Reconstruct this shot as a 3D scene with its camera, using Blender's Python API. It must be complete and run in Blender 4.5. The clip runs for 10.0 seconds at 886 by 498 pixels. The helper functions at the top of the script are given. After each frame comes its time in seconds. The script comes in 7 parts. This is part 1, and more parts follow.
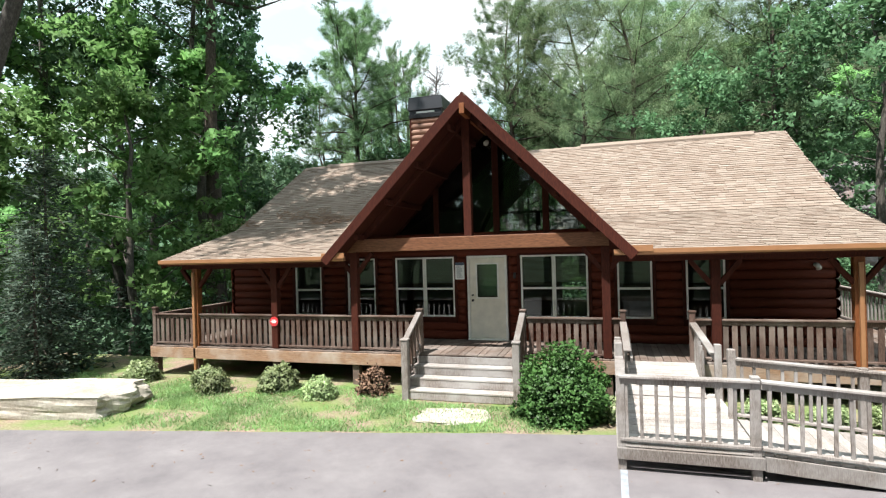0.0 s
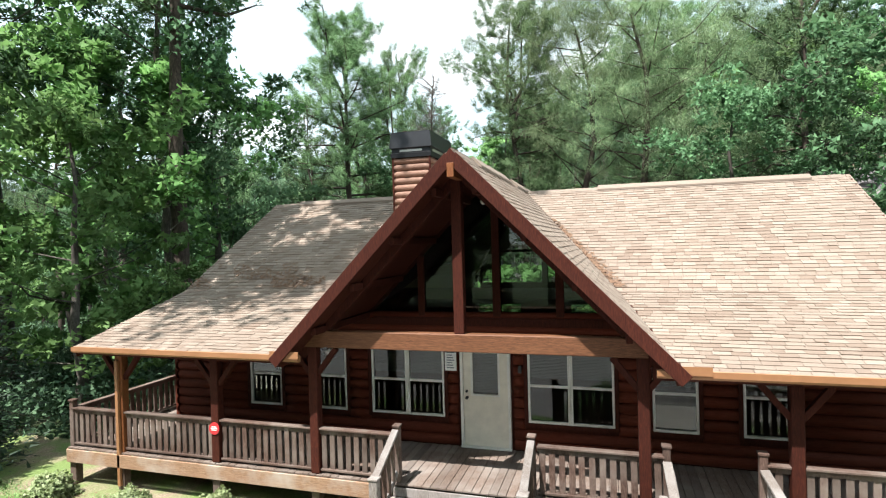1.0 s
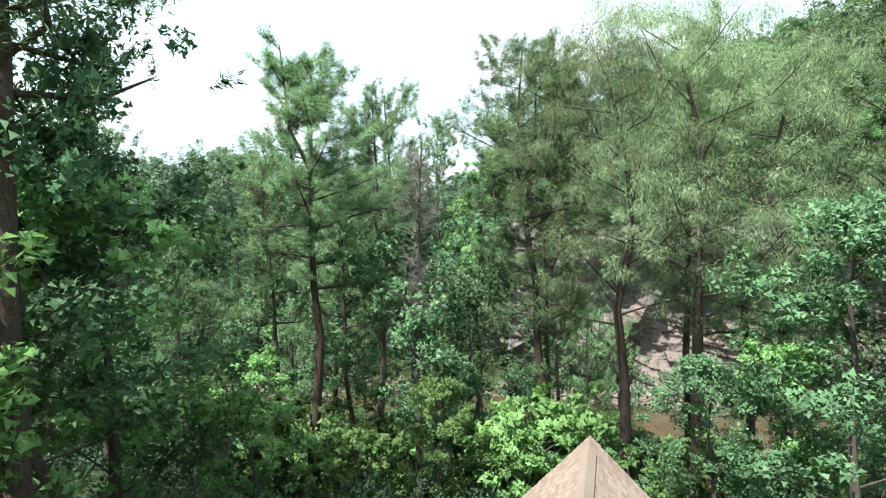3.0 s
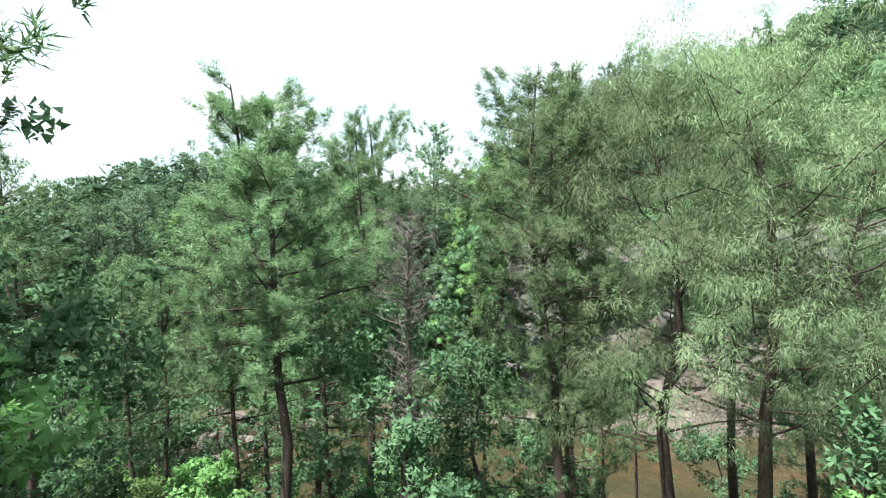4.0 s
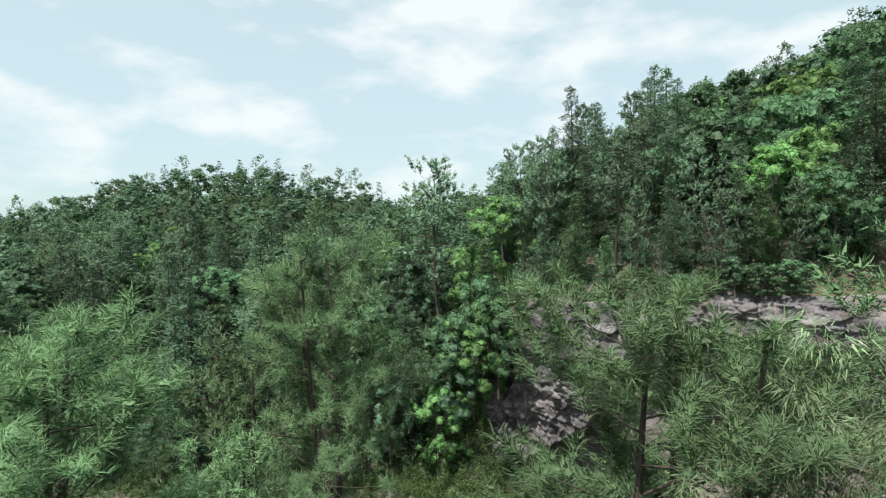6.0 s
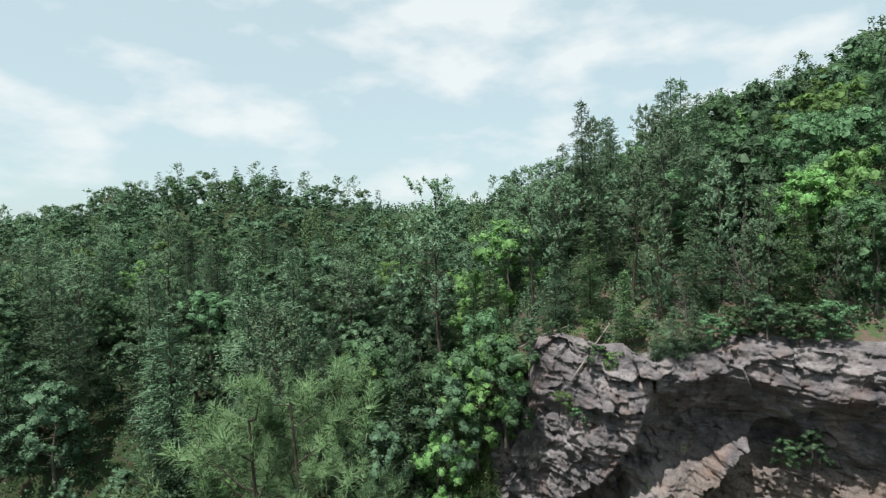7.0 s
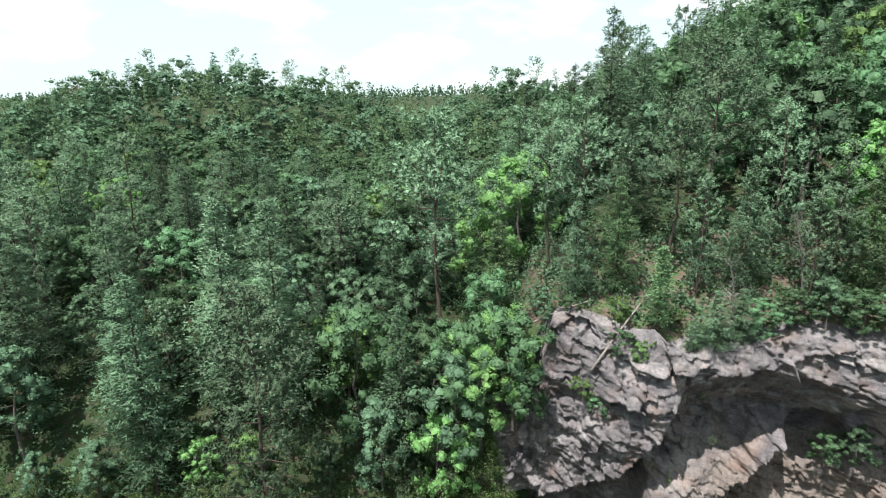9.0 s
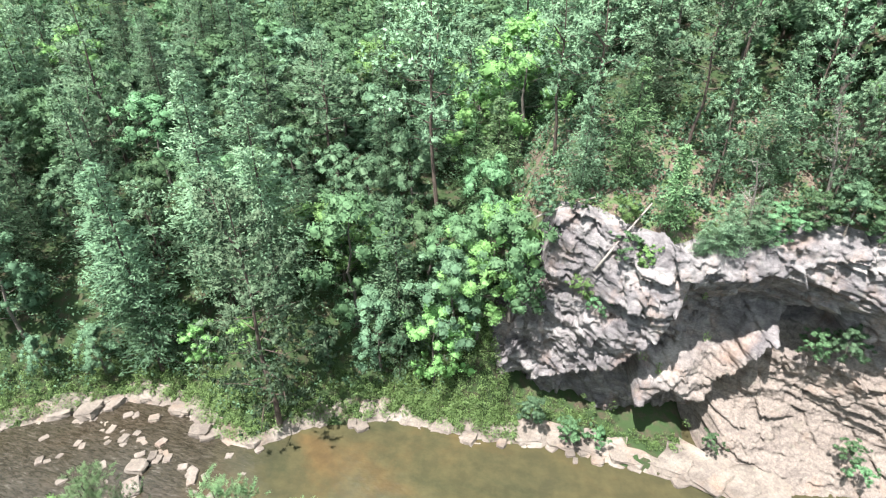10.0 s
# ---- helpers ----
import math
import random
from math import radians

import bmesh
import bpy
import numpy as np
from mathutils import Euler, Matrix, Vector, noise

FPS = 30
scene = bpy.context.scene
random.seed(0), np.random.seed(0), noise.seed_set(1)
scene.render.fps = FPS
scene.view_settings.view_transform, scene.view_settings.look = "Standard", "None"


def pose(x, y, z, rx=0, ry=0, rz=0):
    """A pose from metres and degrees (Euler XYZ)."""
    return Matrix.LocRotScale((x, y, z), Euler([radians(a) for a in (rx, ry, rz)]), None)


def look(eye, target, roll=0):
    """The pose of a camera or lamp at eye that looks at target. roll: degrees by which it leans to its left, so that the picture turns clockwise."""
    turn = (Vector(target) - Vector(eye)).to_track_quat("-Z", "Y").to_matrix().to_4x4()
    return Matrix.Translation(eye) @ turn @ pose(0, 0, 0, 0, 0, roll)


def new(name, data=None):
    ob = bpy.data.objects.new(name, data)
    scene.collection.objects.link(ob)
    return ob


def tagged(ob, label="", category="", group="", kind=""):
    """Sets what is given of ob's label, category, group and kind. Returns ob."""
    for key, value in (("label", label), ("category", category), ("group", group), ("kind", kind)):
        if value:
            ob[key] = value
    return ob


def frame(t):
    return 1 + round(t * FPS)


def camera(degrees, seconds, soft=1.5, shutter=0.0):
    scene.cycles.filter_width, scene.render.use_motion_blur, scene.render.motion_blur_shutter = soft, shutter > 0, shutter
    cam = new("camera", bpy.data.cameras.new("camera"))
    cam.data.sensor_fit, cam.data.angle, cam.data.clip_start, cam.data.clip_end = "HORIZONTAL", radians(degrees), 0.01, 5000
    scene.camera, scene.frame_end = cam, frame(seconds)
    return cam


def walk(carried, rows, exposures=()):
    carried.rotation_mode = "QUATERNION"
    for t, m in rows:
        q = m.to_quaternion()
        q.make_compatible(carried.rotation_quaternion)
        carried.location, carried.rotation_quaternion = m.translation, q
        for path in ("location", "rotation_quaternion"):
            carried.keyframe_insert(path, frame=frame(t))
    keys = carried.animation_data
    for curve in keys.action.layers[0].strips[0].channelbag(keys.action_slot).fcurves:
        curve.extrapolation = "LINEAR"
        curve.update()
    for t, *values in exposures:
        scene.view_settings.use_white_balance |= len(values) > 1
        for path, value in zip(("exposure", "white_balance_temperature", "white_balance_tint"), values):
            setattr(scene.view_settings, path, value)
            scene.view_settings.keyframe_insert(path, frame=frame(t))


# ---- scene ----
cam = camera(78.1, 10.0, soft=1.2)
PATH = [
    (0.0, 2.920, -13.139, 3.076, 89.844, 1.616, 17.035),
    (0.5, 2.712, -11.833, 3.828, 89.618, 1.634, 17.108),
    (1.0, 2.417, -10.356, 4.787, 89.441, 1.553, 17.148),
    (1.5, 2.100, -8.648, 5.922, 89.162, 1.402, 17.202),
    (2.0, 1.719, -6.768, 7.244, 88.960, 1.186, 17.236),
    (2.5, 1.232, -4.709, 8.982, 88.766, 1.017, 17.200),
    (2.7, 1.002, -3.831, 9.742, 88.716, 1.105, 17.180),
    (3.8, -0.540, 1.920, 13.844, 88.070, 1.528, 17.104),
    (4.0, -0.855, 3.116, 14.588, 88.008, 1.686, 16.982),
    (4.5, -1.693, 6.266, 16.467, 88.274, 1.880, 16.917),
    (5.0, -2.505, 9.471, 18.373, 88.428, 1.852, 17.078),
    (5.5, -3.375, 12.676, 20.233, 88.500, 1.770, 17.103),
    (6.0, -4.316, 15.863, 22.167, 88.620, 1.784, 17.240),
    (7.5, -7.626, 25.325, 28.234, 88.819, 1.572, 17.114),
    (8.0, -8.703, 28.371, 30.273, 84.353, 1.536, 17.014),
    (8.5, -9.754, 31.362, 32.287, 80.488, 1.417, 16.860),
    (9.0, -10.830, 34.294, 34.272, 76.662, 1.163, 16.731),
    (9.5, -11.918, 37.237, 36.245, 69.100, 0.869, 16.494),
    (10.0, -12.951, 40.134, 38.248, 59.894, 0.586, 16.204),
]
EXPOSURES = [(0.0, 1.05), (1.0, 1.22), (2.0, 1.30), (2.5, 1.30), (4.0, 1.24), (4.5, 0.95), (5.3, 0.65), (6.0, 0.42), (7.5, 0.3), (8.0, 0.28), (8.5, 0.45), (9.0, 0.88), (9.5, 1.38), (10.0, 1.78)]
walk(cam, [(t, pose(*p)) for t, *p in PATH], EXPOSURES)

# ---- sky and sun ----
SUN_DIR = Vector((-0.17, -0.40, 0.90)).normalized()
sun_data = bpy.data.lights.new("sun", "SUN")
sun_data.energy, sun_data.angle, sun_data.color = 5.0, radians(0.6), (1.0, 0.97, 0.93)
sun = new("sun", sun_data)
sun.matrix_world = look(SUN_DIR * 100, (0, 0, 0))

world = bpy.data.worlds.new("sky")
scene.world = world
world.use_nodes = True
wn, wl = world.node_tree.nodes, world.node_tree.links
wn.clear()
w_out = wn.new("ShaderNodeOutputWorld")
w_bg = wn.new("ShaderNodeBackground")
w_sky = wn.new("ShaderNodeTexSky")
w_sky.sky_type, w_sky.sun_disc = "NISHITA", False
w_sky.sun_elevation = math.asin(SUN_DIR.z)
w_sky.sun_rotation = math.atan2(SUN_DIR.x, SUN_DIR.y)
w_sky.dust_density, w_sky.air_density = 2.0, 1.0
w_tc = wn.new("ShaderNodeTexCoord")
w_map = wn.new("ShaderNodeMapping")
w_map.inputs["Scale"].default_value = (2.0, 2.0, 4.6)
w_map.inputs["Location"].default_value = (0.35, 0.2, 0.1)
w_noise = wn.new("ShaderNodeTexNoise")
w_noise.inputs["Scale"].default_value = 2.3
w_noise.inputs["Detail"].default_value = 7
w_noise.inputs["Roughness"].default_value = 0.52
w_ramp = wn.new("ShaderNodeValToRGB")
w_ramp.color_ramp.elements[0].position, w_ramp.color_ramp.elements[1].position = 0.48, 0.64
w_ramp.color_ramp.elements[0].color, w_ramp.color_ramp.elements[1].color = (0.0, 0.0, 0.0, 1), (0.8, 0.8, 0.8, 1)
w_veil = wn.new("ShaderNodeMixRGB")
w_veil.inputs["Fac"].default_value = 0.72
w_veil.inputs["Color2"].default_value = (4.25, 5.2, 5.35, 1)
w_mix = wn.new("ShaderNodeMixRGB")
w_mix.inputs["Color2"].default_value = (5.6, 5.9, 5.95, 1)
wl.new(w_tc.outputs["Generated"], w_map.inputs["Vector"])
wl.new(w_map.outputs["Vector"], w_noise.inputs["Vector"])
wl.new(w_noise.outputs["Fac"], w_ramp.inputs["Fac"])
wl.new(w_ramp.outputs["Color"], w_mix.inputs["Fac"])
w_tint = wn.new("ShaderNodeMixRGB")
w_tint.blend_type = "MULTIPLY"
w_tint.inputs["Fac"].default_value = 1.0
w_tint.inputs["Color2"].default_value = (0.97, 1.075, 1.0, 1)
wl.new(w_sky.outputs["Color"], w_tint.inputs["Color1"])
wl.new(w_tint.outputs["Color"], w_veil.inputs["Color1"])
wl.new(w_veil.outputs["Color"], w_mix.inputs["Color1"])
wl.new(w_mix.outputs["Color"], w_bg.inputs["Color"])
w_bg.inputs["Strength"].default_value = 0.13
wl.new(w_bg.outputs["Background"], w_out.inputs["Surface"])


# ---- materials ----
def ramp_node(nt, fac, stops):
    r = nt.nodes.new("ShaderNodeValToRGB")
    els = r.color_ramp.elements
    while len(els) < len(stops):
        els.new(0.5)
    for e, (p, c) in zip(els, stops):
        e.position, e.color = p, (*c, 1)
    nt.links.new(fac, r.inputs["Fac"])
    return r.outputs["Color"]


def noise_node(nt, vec, scale, detail=5, rough=0.55, distort=0.0):
    n = nt.nodes.new("ShaderNodeTexNoise")
    n.inputs["Scale"].default_value, n.inputs["Detail"].default_value = scale, detail
    n.inputs["Roughness"].default_value, n.inputs["Distortion"].default_value = rough, distort
    if vec:
        nt.links.new(vec, n.inputs["Vector"])
    return n.outputs["Fac"]


def mix_node(nt, a, b, fac, mode="MIX"):
    m = nt.nodes.new("ShaderNodeMixRGB")
    m.blend_type = mode
    for sock, v in (("Fac", fac), ("Color1", a), ("Color2", b)):
        if isinstance(v, (int, float)):
            m.inputs[sock].default_value = v
        elif isinstance(v, tuple):
            m.inputs[sock].default_value = (*v, 1)
        else:
            nt.links.new(v, m.inputs[sock])
    return m.outputs["Color"]


def math_node(nt, op, a, b=0.5):
    m = nt.nodes.new("ShaderNodeMath")
    m.operation = op
    for k, v in ((0, a), (1, b)):
        if isinstance(v, (int, float)):
            m.inputs[k].default_value = v
        else:
            nt.links.new(v, m.inputs[k])
    return m.outputs[0]


def mapped(nt, scale=(1, 1, 1), coords="Object"):
    tc = nt.nodes.new("ShaderNodeTexCoord")
    mp = nt.nodes.new("ShaderNodeMapping")
    mp.inputs["Scale"].default_value = scale
    nt.links.new(tc.outputs[coords], mp.inputs["Vector"])
    return mp.outputs["Vector"]


def world_pos(nt, scale=(1, 1, 1)):
    g = nt.nodes.new("ShaderNodeNewGeometry")
    mp = nt.nodes.new("ShaderNodeMapping")
    mp.inputs["Scale"].default_value = scale
    nt.links.new(g.outputs["Position"], mp.inputs["Vector"])
    return mp.outputs["Vector"]


def material(name, rough=0.7, spec=0.4, metal=0.0):
    m = bpy.data.materials.new(name)
    m.use_nodes = True
    b = m.node_tree.nodes["Principled BSDF"]
    b.inputs["Roughness"].default_value = rough
    b.inputs["Specular IOR Level"].default_value = spec
    b.inputs["Metallic"].default_value = metal
    return m, m.node_tree, b


def bump(nt, b, height, strength=0.4, dist=0.02):
    n = nt.nodes.new("ShaderNodeBump")
    n.inputs["Strength"].default_value, n.inputs["Distance"].default_value = strength, dist
    nt.links.new(height, n.inputs["Height"])
    nt.links.new(n.outputs["Normal"], b.inputs["Normal"])


def obj_random(nt):
    return nt.nodes.new("ShaderNodeObjectInfo").outputs["Random"]


def isl_random(nt):
    return nt.nodes.new("ShaderNodeNewGeometry").outputs["Random Per Island"]


def wood(name, dark, mid, light, stretch=(1, 1, 1), rough=0.75, grey=None, rnd=0.35, spec=0.3):
    """Timber: long grain, knots and blotchy weathering, each piece a little different."""
    m, nt, b = material(name, rough, spec)
    p = world_pos(nt, stretch)
    grain = noise_node(nt, p, 9, 6, 0.65, 0.6)
    col = ramp_node(nt, grain, [(0.28, dark), (0.5, mid), (0.72, light)])
    if grey:
        blot = noise_node(nt, world_pos(nt), 1.3, 5, 0.6)
        col = mix_node(nt, col, grey, ramp_node(nt, blot, [(0.42, (0, 0, 0)), (0.66, (1, 1, 1))]))
    r = math_node(nt, "ADD", math_node(nt, "MULTIPLY", obj_random(nt), rnd), 1 - rnd / 2)
    scl = nt.nodes.new("ShaderNodeCombineColor")
    for k in range(3):
        nt.links.new(r, scl.inputs[k])
    col = mix_node(nt, col, scl.outputs[0], 1.0, "MULTIPLY")
    nt.links.new(col, b.inputs["Base Color"])
    bump(nt, b, grain, 0.35, 0.01)
    return m


def leaf_material(name, a, b_, c, trans=0.35, rough=0.55, spec=0.25):
    """Foliage: light comes through it; leaf by leaf and tree by tree variation."""
    m, nt, b = material(name, rough, spec)
    a, c = tuple((u + v) / 2 for u, v in zip(a, b_)), tuple((u + v) / 2 for u, v in zip(c, b_))
    col = ramp_node(nt, isl_random(nt), [(0.1, a), (0.55, b_), (0.95, c)])
    hs = nt.nodes.new("ShaderNodeHueSaturation")
    nt.links.new(col, hs.inputs["Color"])
    hs.inputs["Saturation"].default_value = 0.92
    r = obj_random(nt)
    nt.links.new(math_node(nt, "ADD", math_node(nt, "MULTIPLY", r, 0.032), 0.481), hs.inputs["Hue"])
    shade = ramp_node(nt, noise_node(nt, mapped(nt), 1.1, 2, 0.6), [(0.36, (0.72, 0.72, 0.72)), (0.64, (1.26, 1.26, 1.26))])
    nt.links.new(math_node(nt, "MULTIPLY", shade, math_node(nt, "ADD", math_node(nt, "MULTIPLY", r, 0.72), 0.60)), hs.inputs["Value"])
    nt.links.new(hs.outputs["Color"], b.inputs["Base Color"])
    t = nt.nodes.new("ShaderNodeBsdfTranslucent")
    nt.links.new(mix_node(nt, hs.outputs["Color"], (0.98, 1.0, 0.75), 0.35, "MULTIPLY"), t.inputs["Color"])
    mx = nt.nodes.new("ShaderNodeMixShader")
    mx.inputs["Fac"].default_value = trans
    nt.links.new(b.outputs[0], mx.inputs[1])
    nt.links.new(t.outputs[0], mx.inputs[2])
    nt.links.new(mx.outputs[0], nt.nodes["Material Output"].inputs["Surface"])
    return m


M_LOG = wood("stained_log", (0.066, 0.015, 0.008), (0.108, 0.025, 0.013), (0.150, 0.038, 0.02), (0.6, 6, 14), 0.7, rnd=0.3, spec=0.15)
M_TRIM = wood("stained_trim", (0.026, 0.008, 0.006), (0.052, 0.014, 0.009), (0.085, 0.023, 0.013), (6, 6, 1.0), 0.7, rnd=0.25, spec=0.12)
M_BEAM = wood("beam_timber", (0.065, 0.026, 0.013), (0.15, 0.062, 0.03), (0.26, 0.12, 0.06), (1.0, 7, 11), 0.55, rnd=0.2)
M_CEDAR = wood("orange_post", (0.11, 0.036, 0.012), (0.19, 0.064, 0.021), (0.26, 0.098, 0.036), (9, 9, 0.9), 0.6, rnd=0.2)
M_GREY = wood("weathered_wood", (0.085, 0.066, 0.056), (0.185, 0.157, 0.140), (0.315, 0.285, 0.265), (8, 8, 1.4), 0.85, grey=(0.32, 0.305, 0.295), rnd=0.4)
M_DECK = wood("deck_board", (0.17, 0.14, 0.12), (0.30, 0.265, 0.24), (0.42, 0.39, 0.365), (10, 1.2, 6), 0.85, grey=(0.40, 0.38, 0.365), rnd=0.4)
M_RAIL = wood("porch_rail", (0.04, 0.022, 0.017), (0.085, 0.05, 0.038), (0.15, 0.10, 0.08), (7, 7, 1.2), 0.8, grey=(0.17, 0.135, 0.115), rnd=0.45)
M_FASCIA = wood("rim_board", (0.14, 0.078, 0.045), (0.26, 0.155, 0.095), (0.36, 0.24, 0.155), (0.8, 5, 11), 0.75, grey=(0.36, 0.30, 0.25), rnd=0.25)
# stained brown, and darkened further: the porch roof's shade is put into the colour
M_PORCHDECK = wood("deck_board_toned_for_shade", (0.07, 0.045, 0.034), (0.135, 0.095, 0.075), (0.22, 0.17, 0.14), (10, 1.2, 6), 0.85, grey=(0.20, 0.17, 0.15), rnd=0.4)
M_BARK = wood("pine_bark", (0.026, 0.020, 0.017), (0.062, 0.047, 0.039), (0.12, 0.092, 0.076), (2.2, 2.2, 0.6), 0.95, rnd=0.5)
M_BARK_GREY = wood("grey_bark", (0.038, 0.033, 0.029), (0.085, 0.074, 0.064), (0.16, 0.145, 0.128), (2.0, 2.0, 0.7), 0.95, rnd=0.5)
M_DEAD = wood("bare_wood", (0.13, 0.115, 0.10), (0.23, 0.205, 0.185), (0.36, 0.33, 0.30), (2.5, 2.5, 0.5), 0.9, rnd=0.4)

M_LEAF = leaf_material("broad_leaf", (0.050, 0.110, 0.050), (0.088, 0.180, 0.082), (0.155, 0.270, 0.135), 0.32, 0.6, 0.07)
# brighter, yellower leaf; sunlight on the left trees is partly in the colour
M_LEAF_BRIGHT = leaf_material("bright_leaf", (0.100, 0.215, 0.062), (0.160, 0.315, 0.095), (0.250, 0.42, 0.155), 0.42, 0.6, 0.07)
M_OAK = leaf_material("tasselled_oak_leaf", (0.085, 0.146, 0.070), (0.166, 0.246, 0.120), (0.35, 0.41, 0.23), 0.28, 0.6, 0.07)
# broad_leaf darkened: shade in slope woods and undergrowth is put into the colour
M_LEAF_SHADED = leaf_material("shade_darkened_leaf", (0.044, 0.090, 0.050), (0.080, 0.152, 0.082), (0.140, 0.236, 0.130), 0.24, 0.6, 0.07)
M_NEEDLE = leaf_material("pine_needle", (0.070, 0.140, 0.060), (0.118, 0.212, 0.092), (0.200, 0.310, 0.145), 0.24, 0.7, 0.07)
M_NEEDLE_GREY = leaf_material("grey_green_needle", (0.062, 0.118, 0.066), (0.112, 0.192, 0.108), (0.190, 0.282, 0.165), 0.2, 0.7, 0.07)
M_CONIFER = leaf_material("conifer_needle", (0.046, 0.088, 0.050), (0.078, 0.142, 0.076), (0.135, 0.222, 0.120), 0.2, 0.6, 0.07)
M_HEM = leaf_material("hemlock_needle", (0.070, 0.110, 0.080), (0.125, 0.180, 0.135), (0.21, 0.28, 0.215), 0.3, 0.7, 0.07)
M_SHRUB = leaf_material("shrub_leaf", (0.15, 0.23, 0.085), (0.33, 0.42, 0.19), (0.58, 0.64, 0.38), 0.35)
M_YEW = leaf_material("clipped_bush_leaf", (0.045, 0.150, 0.030), (0.080, 0.235, 0.050), (0.130, 0.33, 0.085), 0.25, 0.45)
M_GRASS = leaf_material("lawn_grass", (0.14, 0.26, 0.075), (0.21, 0.36, 0.12), (0.34, 0.49, 0.22), 0.4)
M_WEED = leaf_material("riverside_weed", (0.12, 0.235, 0.07), (0.18, 0.335, 0.10), (0.27, 0.44, 0.16), 0.4)


def make_shingle():
    m, nt, b = material("shingle", 0.9, 0.25)
    p = world_pos(nt)
    grit = noise_node(nt, p, 130, 3, 0.7)
    blot = noise_node(nt, p, 0.55, 5, 0.6)
    col = ramp_node(nt, isl_random(nt), [(0.0, (0.198, 0.151, 0.121)), (0.35, (0.236, 0.189, 0.155)), (0.7, (0.249, 0.204, 0.169)), (1.0, (0.280, 0.235, 0.197))])
    col = mix_node(nt, col, ramp_node(nt, blot, [(0.35, (0.93, 0.91, 0.89)), (0.65, (1.04, 1.03, 1.01))]), 1.0, "MULTIPLY")
    col = mix_node(nt, col, ramp_node(nt, grit, [(0.3, (0.62, 0.6, 0.6)), (0.7, (1.3, 1.3, 1.3))]), 0.8, "MULTIPLY")
    nt.links.new(col, b.inputs["Base Color"])
    bump(nt, b, grit, 0.5, 0.004)
    return m


M_SHINGLE = make_shingle()


def plain(name, col, rough=0.5, spec=0.4, metal=0.0, var=0.12, scale=3.0):
    m, nt, b = material(name, rough, spec, metal)
    n = noise_node(nt, world_pos(nt), scale, 6, 0.6)
    lo, hi = tuple(c * (1 - var) for c in col), tuple(min(1, c * (1 + var)) for c in col)
    nt.links.new(ramp_node(nt, n, [(0.3, lo), (0.7, hi)]), b.inputs["Base Color"])
    bump(nt, b, noise_node(nt, world_pos(nt), scale * 14, 3), 0.12, 0.003)
    return m


M_WHITE = plain("white_vinyl", (0.78, 0.77, 0.72), 0.45)
M_DOOR = plain("cream_door_paint", (0.74, 0.70, 0.60), 0.4)
M_BLIND = plain("blind_slat", (0.62, 0.62, 0.58), 0.5)
M_CAPMETAL = plain("dark_chimney_metal", (0.035, 0.037, 0.042), 0.42, 0.5, 0.6)
M_GALV = plain("galvanised_metal", (0.62, 0.62, 0.60), 0.35, 0.5, 0.8)
M_GUTTER = plain("copper_brown_gutter", (0.33, 0.16, 0.075), 0.45, 0.5, 0.15)
M_BLACK = plain("black_fixture", (0.02, 0.02, 0.02), 0.4)
M_SIGNRED = plain("red_sign_enamel", (0.52, 0.035, 0.04), 0.4)
M_PAPER = plain("white_notice", (0.8, 0.8, 0.78), 0.6)
M_INK = plain("grey_print", (0.08, 0.11, 0.15), 0.6)
M_ROOM = plain("interior_boards", (0.22, 0.14, 0.08), 0.7)
M_DEBRIS = plain("dry_needles", (0.20, 0.125, 0.085), 0.95, 0.2, 0, 0.35, 20)


def make_glass():
    m = bpy.data.materials.new("window_glass")
    m.use_nodes = True
    nt = m.node_tree
    nt.nodes.remove(nt.nodes["Principled BSDF"])
    g, t, mx = nt.nodes.new("ShaderNodeBsdfGlossy"), nt.nodes.new("ShaderNodeBsdfTransparent"), nt.nodes.new("ShaderNodeMixShader")
    fr = nt.nodes.new("ShaderNodeFresnel")
    fr.inputs["IOR"].default_value = 1.6
    g.inputs["Roughness"].default_value = 0.015
    g.inputs["Color"].default_value = (0.95, 0.97, 0.96, 1)
    t.inputs["Color"].default_value = (0.55, 0.6, 0.57, 1)
    nt.links.new(fr.outputs[0], mx.inputs["Fac"])
    nt.links.new(t.outputs[0], mx.inputs[1])
    nt.links.new(g.outputs[0], mx.inputs[2])
    nt.links.new(mx.outputs[0], nt.nodes["Material Output"].inputs["Surface"])
    return m


M_GLASS = make_glass()


